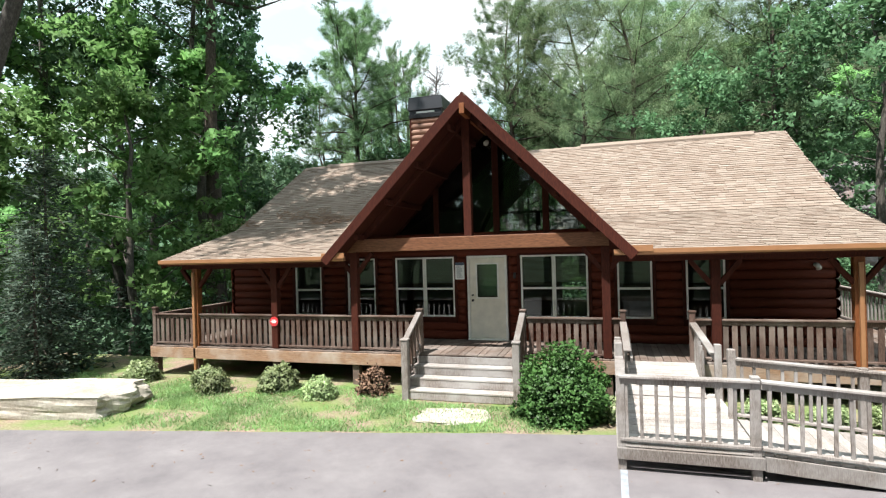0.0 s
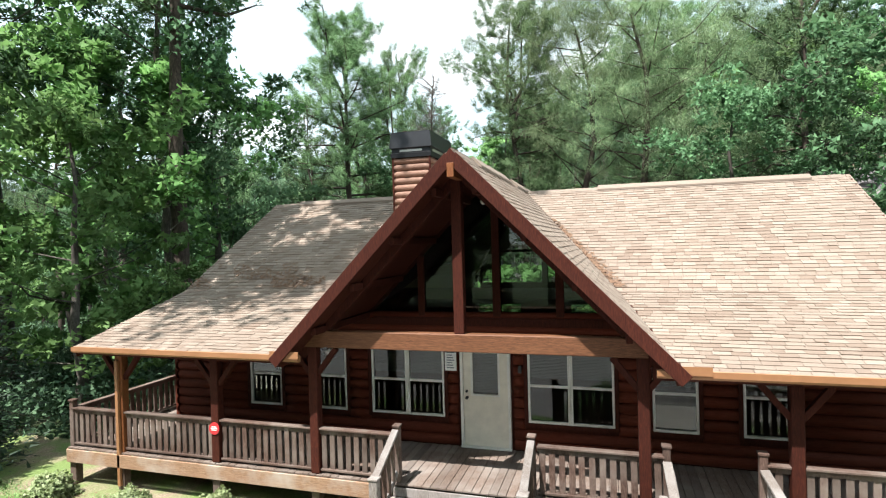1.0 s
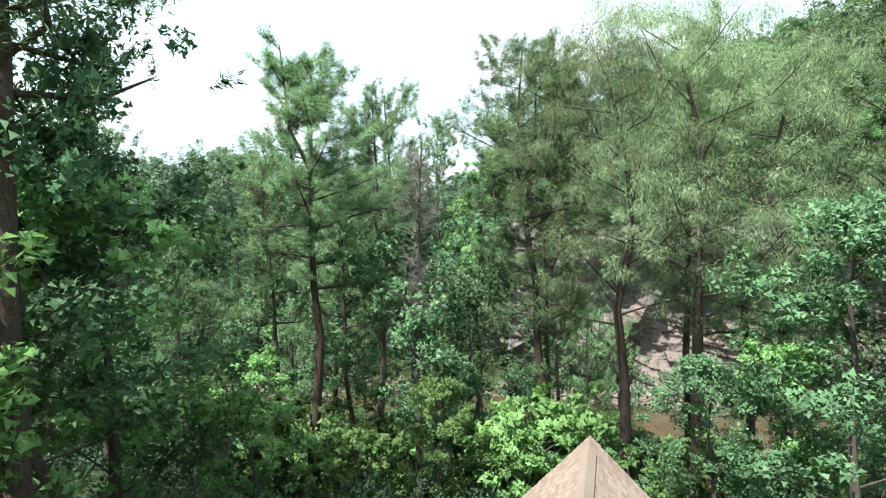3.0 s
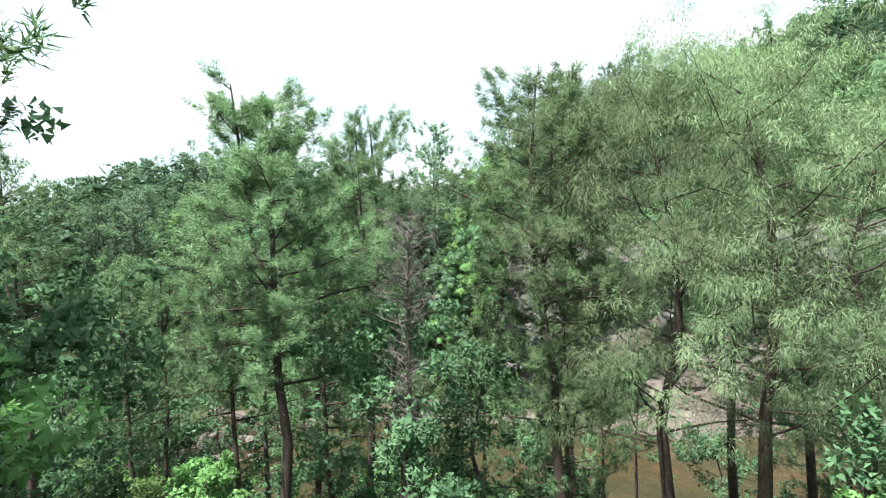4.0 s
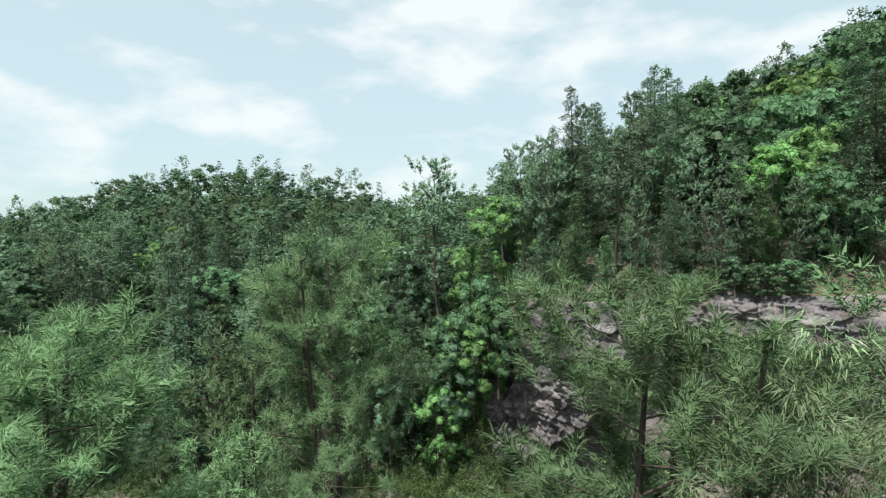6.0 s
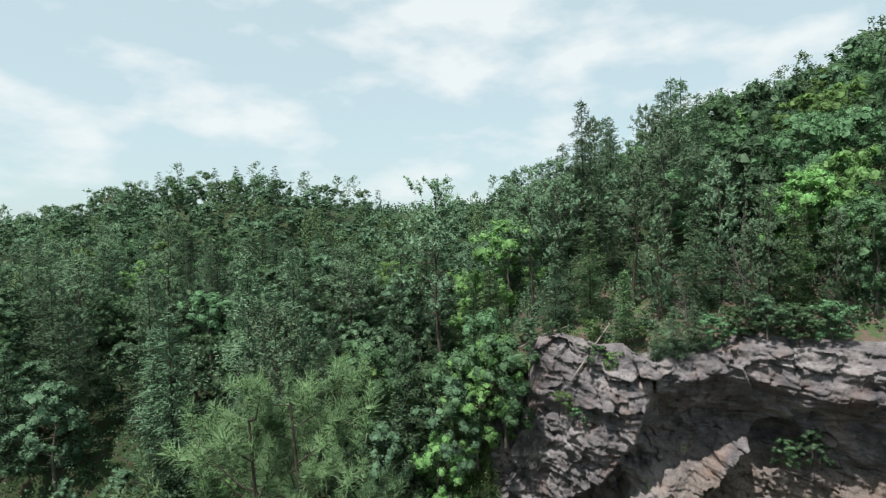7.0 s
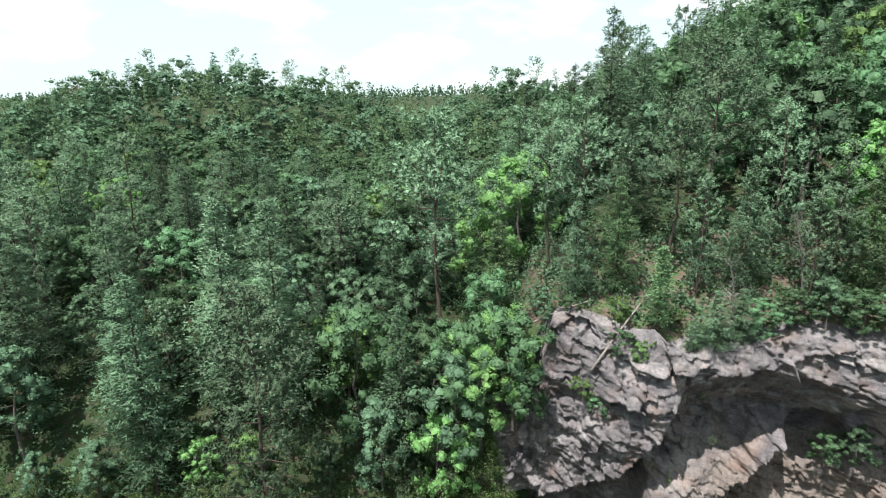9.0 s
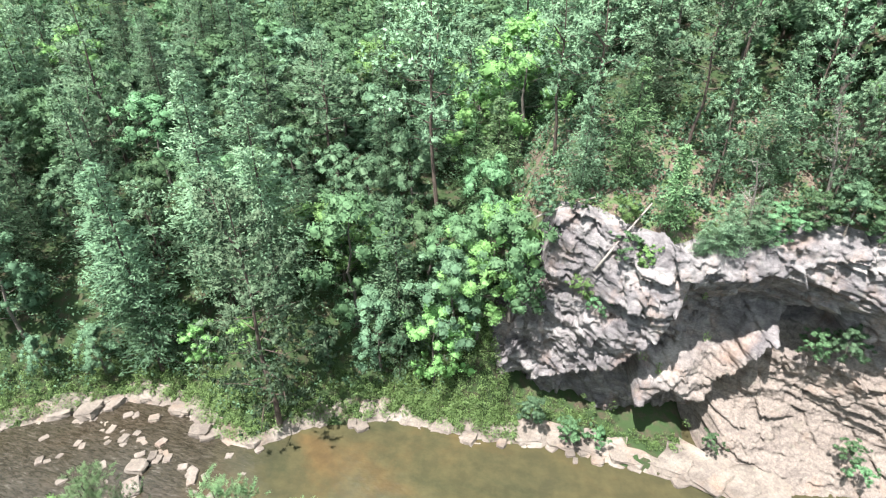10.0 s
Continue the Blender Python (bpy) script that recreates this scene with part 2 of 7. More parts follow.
def make_rock(name, a, b_, c, strata=1.0, scale=1.0, stain=0.5, pale_foot=None):
    """Bedded stone: blotches, thin beds, cracks, rust and lichen; the last colour gives a paler foot below a height,
    towards +x.
    """
    m, nt, b = material(name, 0.9, 0.25)
    p = world_pos(nt)
    big = noise_node(nt, world_pos(nt, (0.2 * scale, 0.2 * scale, 0.34 * scale)), 1.0, 8, 0.66, 0.6)
    fine = noise_node(nt, p, 3.2 * scale, 8, 0.7)
    mp = nt.nodes.new("ShaderNodeMapping")
    mp.inputs["Rotation"].default_value = (0, radians(7), 0)
    mp.inputs["Scale"].default_value = (0.22 * scale, 0.22 * scale, 2.1 * scale)
    nt.links.new(nt.nodes.new("ShaderNodeNewGeometry").outputs["Position"], mp.inputs["Vector"])
    lay = noise_node(nt, mp.outputs["Vector"], 1.0, 7, 0.66, 0.5)
    col = ramp_node(nt, big, [(0.32, a), (0.5, b_), (0.66, c)])
    if pale_foot:
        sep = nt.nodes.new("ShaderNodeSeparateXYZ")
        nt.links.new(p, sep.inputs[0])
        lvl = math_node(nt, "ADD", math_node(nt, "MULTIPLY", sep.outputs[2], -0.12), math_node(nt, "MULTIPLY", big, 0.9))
        right_part = ramp_node(nt, math_node(nt, "MULTIPLY", math_node(nt, "ADD", sep.outputs[0], 7.0), 0.1), [(0.0, (0, 0, 0)), (1.0, (1, 1, 1))])
        fac = math_node(nt, "MULTIPLY", ramp_node(nt, lvl, [(0.45, (0, 0, 0)), (0.95, (1, 1, 1))]), right_part)
        col = mix_node(nt, col, ramp_node(nt, fine, [(0.3, tuple(v * 0.8 for v in pale_foot)), (0.7, tuple(v * 1.12 for v in pale_foot))]), fac)
    col = mix_node(nt, col, ramp_node(nt, lay, [(0.34, (0.55, 0.53, 0.54)), (0.52, (1.08, 1.06, 1.05))]), 0.75 * strata, "MULTIPLY")
    col = mix_node(nt, col, ramp_node(nt, fine, [(0.3, (0.62, 0.61, 0.61)), (0.7, (1.28, 1.26, 1.24))]), 0.75, "MULTIPLY")
    rust = noise_node(nt, world_pos(nt, (0.3, 0.3, 0.2)), 1.0, 6, 0.65)
    col = mix_node(nt, col, (0.30, 0.18, 0.12), math_node(nt, "MULTIPLY", ramp_node(nt, rust, [(0.52, (0, 0, 0)), (0.72, (1, 1, 1))]), stain))
    warp = nt.nodes.new("ShaderNodeMixRGB")
    warp.blend_type = "ADD"
    warp.inputs["Fac"].default_value = 0.5
    nt.links.new(world_pos(nt, (0.34 * scale, 0.34 * scale, 0.8 * scale)), warp.inputs["Color1"])
    wn_ = nt.nodes.new("ShaderNodeTexNoise")
    wn_.inputs["Scale"].default_value, wn_.inputs["Detail"].default_value = 0.5 * scale, 4
    nt.links.new(p, wn_.inputs["Vector"])
    nt.links.new(wn_.outputs["Color"], warp.inputs["Color2"])
    for sc_, wd in ((0.7, 0.014), (2.2, 0.02)):
        v = nt.nodes.new("ShaderNodeTexVoronoi")
        v.feature = "DISTANCE_TO_EDGE"
        v.inputs["Scale"].default_value = sc_
        nt.links.new(warp.outputs["Color"], v.inputs["Vector"])
        crack = ramp_node(nt, v.outputs["Distance"], [(0.0, (0.3, 0.28, 0.28)), (wd, (1, 1, 1))])
        col = mix_node(nt, col, crack, 0.38 * strata, "MULTIPLY")
    lich = noise_node(nt, p, 0.8 * scale, 6, 0.65)
    col = mix_node(nt, col, (0.12, 0.15, 0.07), math_node(nt, "MULTIPLY", ramp_node(nt, lich, [(0.58, (0, 0, 0)), (0.72, (1, 1, 1))]), 0.5 * stain))
    nt.links.new(col, b.inputs["Base Color"])
    bump(nt, b, math_node(nt, "ADD", fine, math_node(nt, "MULTIPLY", lay, 0.7)), 0.8, 0.09 / scale)
    return m


M_ROCK = make_rock("cliff_rock", (0.072, 0.067, 0.073), (0.140, 0.131, 0.137), (0.245, 0.232, 0.232), stain=0.32, pale_foot=(0.165, 0.141, 0.127))
M_SLAB = make_rock("pale_rock", (0.105, 0.088, 0.078), (0.158, 0.136, 0.120), (0.215, 0.190, 0.170), 0.7, 1.2, 0.3)
M_BOULDER = make_rock("lawn_boulder_stone", (0.30, 0.265, 0.22), (0.43, 0.40, 0.345), (0.55, 0.525, 0.47), 0.5, 5.0, 0.3)


def make_ground():
    m, nt, b = material("forest_floor", 0.95, 0.2)
    p = world_pos(nt)
    litter = noise_node(nt, p, 16, 8, 0.75)
    patch = noise_node(nt, p, 0.7, 6, 0.6)
    big = noise_node(nt, p, 0.09, 4, 0.5)
    col = ramp_node(nt, litter, [(0.3, (0.022, 0.016, 0.012)), (0.5, (0.055, 0.041, 0.03)), (0.68, (0.11, 0.085, 0.062))])
    green = ramp_node(nt, litter, [(0.3, (0.014, 0.026, 0.010)), (0.7, (0.045, 0.075, 0.028))])
    col = mix_node(nt, col, green, ramp_node(nt, patch, [(0.32, (0, 0, 0)), (0.52, (1, 1, 1))]))
    col = mix_node(nt, col, ramp_node(nt, big, [(0.35, (0.75, 0.75, 0.75)), (0.65, (1.1, 1.1, 1.1))]), 1.0, "MULTIPLY")
    nt.links.new(col, b.inputs["Base Color"])
    bump(nt, b, litter, 0.7, 0.04)
    return m


M_GROUND = make_ground()


def make_bank():
    """Thin soil and rubble on the cliff's brow, half grown over."""
    m, nt, b = material("brow_soil", 0.95, 0.2)
    p = world_pos(nt)
    grit = noise_node(nt, p, 7, 8, 0.72)
    patch = noise_node(nt, p, 0.8, 6, 0.65)
    col = ramp_node(nt, grit, [(0.3, (0.055, 0.040, 0.030)), (0.5, (0.11, 0.082, 0.063)), (0.7, (0.18, 0.145, 0.12))])
    col = mix_node(nt, col, ramp_node(nt, grit, [(0.3, (0.03, 0.055, 0.022)), (0.7, (0.09, 0.13, 0.055))]), ramp_node(nt, patch, [(0.46, (0, 0, 0)), (0.56, (1, 1, 1))]))
    nt.links.new(col, b.inputs["Base Color"])
    bump(nt, b, grit, 0.8, 0.08)
    return m


M_BANK = make_bank()


def make_asphalt():
    m, nt, b = material("worn_asphalt", 0.85, 0.35)
    p = world_pos(nt)
    grit = noise_node(nt, p, 90, 4, 0.75)
    worn = noise_node(nt, p, 0.9, 10, 0.72)
    col = ramp_node(nt, worn, [(0.3, (0.128, 0.116, 0.122)), (0.5, (0.168, 0.153, 0.158)), (0.7, (0.208, 0.192, 0.195))])
    col = mix_node(nt, col, ramp_node(nt, grit, [(0.3, (0.6, 0.6, 0.6)), (0.7, (1.35, 1.35, 1.35))]), 0.8, "MULTIPLY")
    nt.links.new(col, b.inputs["Base Color"])
    bump(nt, b, grit, 0.5, 0.004)
    return m


M_ASPHALT = make_asphalt()


def make_water():
    m, nt, b = material("muddy_river_water", 0.07, 0.5)
    shal = noise_node(nt, world_pos(nt, (0.06, 0.11, 1)), 1.0, 6, 0.62, 0.5)
    stones = noise_node(nt, world_pos(nt, (0.5, 0.5, 1)), 1.0, 5, 0.65)
    col = ramp_node(nt, shal, [(0.32, (0.040, 0.040, 0.023)), (0.5, (0.056, 0.050, 0.027)), (0.64, (0.074, 0.052, 0.026)), (0.78, (0.058, 0.038, 0.020))])
    col = mix_node(nt, col, ramp_node(nt, stones, [(0.4, (0.75, 0.75, 0.75)), (0.65, (1.25, 1.2, 1.1))]), 0.6, "MULTIPLY")
    nt.links.new(col, b.inputs["Base Color"])
    wav = noise_node(nt, world_pos(nt, (0.8, 1.2, 1)), 1.6, 4, 0.55)
    sep = nt.nodes.new("ShaderNodeSeparateXYZ")
    nt.links.new(world_pos(nt), sep.inputs[0])
    quick = ramp_node(nt, math_node(nt, "MULTIPLY", math_node(nt, "ADD", sep.outputs[0], 44.0), -0.06), [(0.0, (0, 0, 0)), (0.6, (1, 1, 1))])
    chop = noise_node(nt, world_pos(nt, (0.55, 2.0, 1)), 1.9, 6, 0.7, 0.6)
    bump(nt, b, mix_node(nt, wav, chop, quick), 0.35, 0.12)
    stony = ramp_node(nt, chop, [(0.42, (0.016, 0.013, 0.010)), (0.60, (0.045, 0.037, 0.030)), (0.72, (0.12, 0.11, 0.10))])
    nt.links.new(mix_node(nt, col, stony, math_node(nt, "MULTIPLY", quick, 0.85)), b.inputs["Base Color"])
    return m


M_WATER = make_water()


# ---- building blocks ----
def mesh_from(name, verts, faces, mat, smooth=False):
    me = bpy.data.meshes.new(name)
    me.from_pydata([tuple(v) for v in verts], [], [tuple(f) for f in faces])
    me.materials.append(mat)
    if smooth:
        me.polygons.foreach_set("use_smooth", [True] * len(me.polygons))
    me.update()
    return me


def mesh_arrays(name, co, quads, mat, smooth=False):
    """A mesh from numpy arrays of places and of three- or four-cornered faces.
    Foliage gives six columns: the place, and the way out of its clump, to which the blade turns its face."""
    me = bpy.data.meshes.new(name)
    co, quads = np.asarray(co, float), np.asarray(quads)
    out = None
    if co.shape[1] == 6:
        co, out = co[:, :3], co[:, 3:]
        a, b, c = co[quads[:, 0]], co[quads[:, 1]], co[quads[:, 2]]
        fn = np.cross(b - a, c - a)
        fn /= np.linalg.norm(fn, axis=1)[:, None] + 1e-9
        back = (fn * out[quads[:, 0]]).sum(1) < 0
        quads = np.where(back[:, None], quads[:, ::-1], quads)
        fn[back] *= -1
        nrm = out * 0.8
        for k in range(quads.shape[1]):
            nrm[quads[:, k]] += fn * 0.45
        nrm /= np.linalg.norm(nrm, axis=1)[:, None] + 1e-9
    n, q, k = len(co), len(quads), quads.shape[1]
    me.vertices.add(n)
    me.vertices.foreach_set("co", np.asarray(co, np.float32).ravel())
    me.loops.add(q * k)
    me.loops.foreach_set("vertex_index", np.asarray(quads, np.int32).ravel())
    me.polygons.add(q)
    me.polygons.foreach_set("loop_start", np.arange(0, q * k, k, dtype=np.int32))
    if smooth or out is not None:
        me.polygons.foreach_set("use_smooth", np.ones(q, bool))
    me.materials.append(mat)
    me.update(calc_edges=True)
    if out is not None:
        me.attributes.new("custom_normal", "FLOAT_VECTOR", "POINT").data.foreach_set("vector", np.asarray(nrm, np.float32).ravel())
    return me


def child(name, me, parent, m=None, label=""):
    ob = new(name, me)
    ob.parent = parent
    if m is not None:
        ob.matrix_basis = m
    if label:
        ob["label"] = label
    return ob


def thing(name, label, category, group="", kind="", at=None):
    ob = new(name)
    if at is not None:
        ob.matrix_basis = at
    return tagged(ob, label, category, group, kind)


BOX_F = [(0, 3, 2, 1), (4, 5, 6, 7), (0, 1, 5, 4), (1, 2, 6, 5), (2, 3, 7, 6), (3, 0, 4, 7)]


def box_verts(x0, y0, z0, x1, y1, z1):
    return [(x0, y0, z0), (x1, y0, z0), (x1, y1, z0), (x0, y1, z0), (x0, y0, z1), (x1, y0, z1), (x1, y1, z1), (x0, y1, z1)]


def boxes_mesh(name, boxes, mat, bevel=0.0):
    bm = bmesh.new()
    for bx in boxes:
        vs = [bm.verts.new(v) for v in box_verts(*bx)]
        for f in BOX_F:
            bm.faces.new([vs[i] for i in f])
    if bevel:
        bmesh.ops.bevel(bm, geom=bm.edges[:], offset=bevel, segments=1, affect="EDGES")
    me = bpy.data.meshes.new(name)
    bm.to_mesh(me)
    bm.free()
    me.materials.append(mat)
    return me


def box_part(name, bx, mat, parent, bevel=0.006, label=""):
    return child(name, boxes_mesh(name, [bx], mat, bevel), parent, None, label)


def unit_box(name, sx, sy, sz, mat, bevel=0.006):
    """A box centred on x and y that stands on z = 0."""
    return boxes_mesh(name, [(-sx / 2, -sy / 2, 0, sx / 2, sy / 2, sz)], mat, bevel)


def bar_between(name, a, b, w, h, mat, parent, label="", bevel=0.006):
    """A straight timber from a to b, w wide and h high."""
    a, b = Vector(a), Vector(b)
    d = b - a
    me = boxes_mesh(name, [(-w / 2, 0, -h / 2, w / 2, d.length, h / 2)], mat, bevel)
    z = Vector((0, 0, 1))
    y = d.normalized()
    if abs(y.z) > 0.99:
        z = Vector((0, 1, 0))
    x = y.cross(z).normalized()
    z = x.cross(y)
    m = Matrix((x, y, z)).transposed().to_4x4()
    m.translation = a
    return child(name, me, parent, m, label)


def tube(path, radii, sides=8):
    """Places and quads of a tapering tube along a path."""
    path = [Vector(p) for p in path]
    co, quads = [], []
    for i, p in enumerate(path):
        d = (path[min(i + 1, len(path) - 1)] - path[max(i - 1, 0)]).normalized()
        a = d.cross(Vector((0.31, 0.95, 0.12)) if abs(d.z) > 0.7 else Vector((0, 0, 1))).normalized()
        b = d.cross(a)
        for k in range(sides):
            t = 2 * math.pi * k / sides
            co.append(tuple(p + (a * math.cos(t) + b * math.sin(t)) * radii[i]))
        if i:
            o = (i - 1) * sides
            for k in range(sides):
                quads.append((o + k, o + (k + 1) % sides, o + sides + (k + 1) % sides, o + sides + k))
    return co, quads


def join_tubes(tubes):
    co, quads = [], []
    for c, q in tubes:
        o = len(co)
        co += c
        quads += [tuple(i + o for i in f) for f in q]
    return np.array(co), np.array(quads)


# ---- the lie of the land ----
RIVER_Z = -16.0


def shore_y(x):
    return np.interp(x, [-140, -100, -79, -70, -62, -54, -49, -44, -33, -21, -12, -5, 7, 20, 40, 90],
                     [52, 62, 72, 79.5, 80.5, 77, 77, 81.5, 86, 85.6, 87.8, 86.6, 86, 84, 80, 70])


def smooth01(v):
    v = np.clip(v, 0, 1)
    return v * v * (3 - 2 * v)


def cliff_top(x):
    return np.interp(x, [-40, -34, -28, -22, -18.6, -17.2, -16, -13, -11.5, -9.5, -6, -4, -1.6, 1.4, 5.8, 8, 10.5, 13.5, 20, 32, 60],
                     [-12, -9, -5.5, -1.5, 2.5, 9, 12.4, 13.4, 12.8, 12.4, 13.0, 12.2, 10.9, 11.6, 11.8, 13.2, 12.6, 11.9, 12.5, 14, 17])


def brow_y(x):
    """How far back the top of the rock face lies."""
    return np.interp(x, [-36, -28, -22, -18.5, -16.5, -12, -9, -4.5, -3, 0, 4, 8, 11.5, 15, 25, 45, 70],
                     [96, 92.2, 91.6, 92.6, 91.4, 90.2, 88.8, 87.7, 88.0, 89.2, 90.4, 91.0, 91.4, 91.0, 90, 88, 84])


def top_y(x):
    """Where the cliff's brow lies."""
    return brow_y(x) + 2.0


def height(x, y, back=None):
    """The ground's height; back is how far behind the brow the floor of the overhang goes on."""
    x, y = np.asarray(x, float), np.asarray(y, float)
    south = -18.5 * smooth01((y - 13) / 46.0) - 0.8 * smooth01((-8.8 - x) / 5) * smooth01((y + 6) / 8)
    d = y - shore_y(x)
    bank = -16.3 + 0.9 * np.clip(d, 0, 4) + 19 * (1 - np.exp(-np.clip(d - 4, 0, None) / 24))
    left_hill = 44 * np.exp(-(((x + 228) / 90) ** 2 + ((y - 292) / 112) ** 2))
    left_hill = left_hill + 14 * np.exp(-(((x + 150) / 38) ** 2 + ((y - 295) / 90) ** 2))
    far = 66 * smooth01((y - 420) / 500) + 16 * smooth01((-x - 320) / 420)
    mid_hill = 34 * np.exp(-(((x + 52) / 42) ** 2 + ((y - 330) / 85) ** 2))
    north_left = bank + left_hill + mid_hill + far * smooth01(d / 200)
    up = 12.6 + 0.60 * (y - 93 - 4.0 * np.clip(-18.5 - x, 0, None))
    crest = 30 + np.where(x > -12, 0.44, 0.55) * (x + 12) - 4.2 + 0.06 * (y - 145)
    k = 5.0
    hill = -k * np.log(np.exp(-np.clip(up, -60, 150) / k) + np.exp(-np.clip(crest, -60, 110) / k))
    hill = np.maximum(hill, -60)
    hill = np.where(hill > -30, -30 + (hill + 30) * smooth01(d / 6.0), hill)
    k2 = 3.0
    both = k2 * np.log(np.exp(np.clip(north_left, -60, 190) / k2) + np.exp(np.clip(hill, -60, 190) / k2))
    # the shelf under the overhang
    shelf = -16.3 + 0.9 * np.clip(d, 0, 1.2) + 0.16 * np.clip(d, 0, 30)
    shelf = shelf - 3.2 * smooth01((x - 0.5) / 2.5)
    under = smooth01((x + 25) / 6) * (1 - (smooth01((y - top_y(x) - 0.2) / 0.6) if back is None else smooth01((y - top_y(x) - back) / 2.0)))
    north = both * (1 - under) + shelf * under
    bed = RIVER_Z - 0.45 - 1.3 * smooth01(-d / 5.0)
    south_side = np.maximum(south, bed)
    return np.where(d > 0, north, np.where(y > 58, south_side, south))


def spaced(lo, mid0, mid1, hi, fine, grow=1.13):
    mid = list(np.arange(mid0, mid1, fine))
    a, s = [], fine
    v = mid[-1]
    while v < hi:
        s *= grow
        v += s
        a.append(v)
    b, s, v = [], fine, mid0
    while v > lo:
        s *= grow
        v -= s
        b.append(v)
    return np.array(b[::-1] + mid + a)


def build_ground():
    xs, ys = spaced(-2600, -95, 60, 2600, 1.5), spaced(-900, -22, 150, 3200, 1.5)
    X, Y = np.meshgrid(xs, ys)
    Z = height(X, Y, 14.0)
    rough = np.array([noise.fractal(Vector((x * 0.13, y * 0.13, 1.7)), 1.0, 2.0, 4) for x, y in zip(X.ravel(), Y.ravel())]).reshape(X.shape)
    calm = np.clip(np.maximum(np.abs(X) - 12, np.maximum(Y - 12, -Y - 30)) / 10, 0.0, 1)
    calm = calm * np.clip((Y + 4) / 8, 0, 1)
    wet = smooth01(np.abs(Y - shore_y(X)) / 6)
    Z = Z + rough * 0.7 * calm * (0.25 + 0.75 * wet) - 0.02
    ny, nx = X.shape
    idx = np.arange(nx * ny).reshape(ny, nx)
    q = np.stack([idx[:-1, :-1], idx[:-1, 1:], idx[1:, 1:], idx[1:, :-1]], -1).reshape(-1, 4)
    ob = new("ground", mesh_arrays("ground", np.stack([X, Y, Z], -1).reshape(-1, 3), q, M_GROUND, True))
    tagged(ob, "forest floor of leaf litter and patchy green, sloping to a river", "ground", kind="structure")


build_ground()


def build_water():
    xs, ys = np.linspace(-260, 260, 131), np.linspace(40, 100, 41)
    X, Y = np.meshgrid(xs, ys)
    rap = smooth01((-40 - X) / 14) * smooth01((Y - 55) / 6)
    Z = RIVER_Z + 0 * X
    nz = np.array([noise.noise(Vector((x * 0.7, y * 0.7, 3))) for x, y in zip(X.ravel(), Y.ravel())]).reshape(X.shape)
    Z = Z + rap * nz * 0.12
    ny, nx = X.shape
    idx = np.arange(nx * ny).reshape(ny, nx)
    q = np.stack([idx[:-1, :-1], idx[:-1, 1:], idx[1:, 1:], idx[1:, :-1]], -1).reshape(-1, 4)
    ob = new("river_water", mesh_arrays("river_water", np.stack([X, Y, Z], -1).reshape(-1, 3), q, M_WATER, True))
    tagged(ob, "brown-green shallow river water below the cliff", "river", kind="structure")


build_water()


def fract(x, y, z, s, oct_=5):
    return noise.fractal(Vector((x * s, y * s, z * s)), 1.0, 2.0, oct_)


def cliff_y(x, z):
    """How far back the rock face lies, at a place along it and a height."""
    face = brow_y(x)
    top = cliff_top(x)
    y = face + 0.22 * max(0.0, z - top + 5.0) ** 1.25
    # lower edge of the overhanging face, and the height at which its underside meets the back wall
    lip = np.interp(x, [-36, -27.5, -23.6, -19.2, -15.3, -10.6, -7.9, -6, -4.4, -3.3, -2.1, 1.9, 5.3, 7.1, 8.3, 11.6, 14.8, 24, 60],
                    [-14, -12.9, -11.2, -10.2, -8.6, -5.2, -2.8, 0.1, 2.6, 6.4, 9.2, 8.9, 9.8, 10.3, 9.2, 8.4, 7.7, 7, 7])
    inner = np.interp(x, [-36, -15, -8, -5, -3, -0.6, 4.9, 8.5, 10, 14.5, 17, 30], [-15.4, -10.0, -4.6, -1.0, 1.4, 2.9, 3.6, 2.6, 3.9, 3.6, 3.4, 3.0])
    deep = np.interp(x, [-36, -26, -18, -12, -6, -2, 5, 9, 16, 30], [0.6, 1.6, 3.4, 5.0, 5.8, 6.8, 6.8, 6.6, 4.6, 4])
    u = min(1.0, max(0.0, (lip - z) / max(lip - inner, 0.8)))
    y = y + deep * u ** 0.85
    # the block that leans out of the back wall, undercut below
    low = np.interp(x, [-7, -4.6, -2.5, 0, 1.8, 4.1, 5.9, 8.6, 10], [-6.8, -7.6, -6.6, -7.2, -7.7, -5.0, -2.0, 0.8, 1.2])
    w = smooth01((x + 6.6) / 1.6) * smooth01((9.4 - x) / 1.6)
    if z < inner:
        out = smooth01((inner - z) / max(inner - low, 1.5)) ** 1.6 * 5.6 * smooth01((z - low + 0.55) / 0.55)
        y = y - w * out
    # the cave
    hole = math.exp(-(((x - 12.2) / 2.9) ** 2 + ((z - 0.3) / 3.3) ** 2))
    y = y + 5.0 * smooth01((hole - 0.35) / 0.25)
    # the tilted terraces that run down to the water
    if x > 1.5:
        run = np.interp(z, [-18, -16, -13.6, -11, -8.6, -5, -3.2, 0, 4], [84.4, 86.4, 90.2, 93.6, 95.0, 95.4, 95.8, 99, 103]) + 0.2 * min(max(x - 7, 0.0), 16.0)
        w = smooth01((x - 1.5) / 4)
        y = y * (1 - w) + min(y, run) * w
    return float(y)


def cell01(a, b, c):
    return noise.cell(Vector((a * 1.37 + 0.31, b * 1.91 + 0.73, c * 1.13 + 0.17))) * 0.5 + 0.5


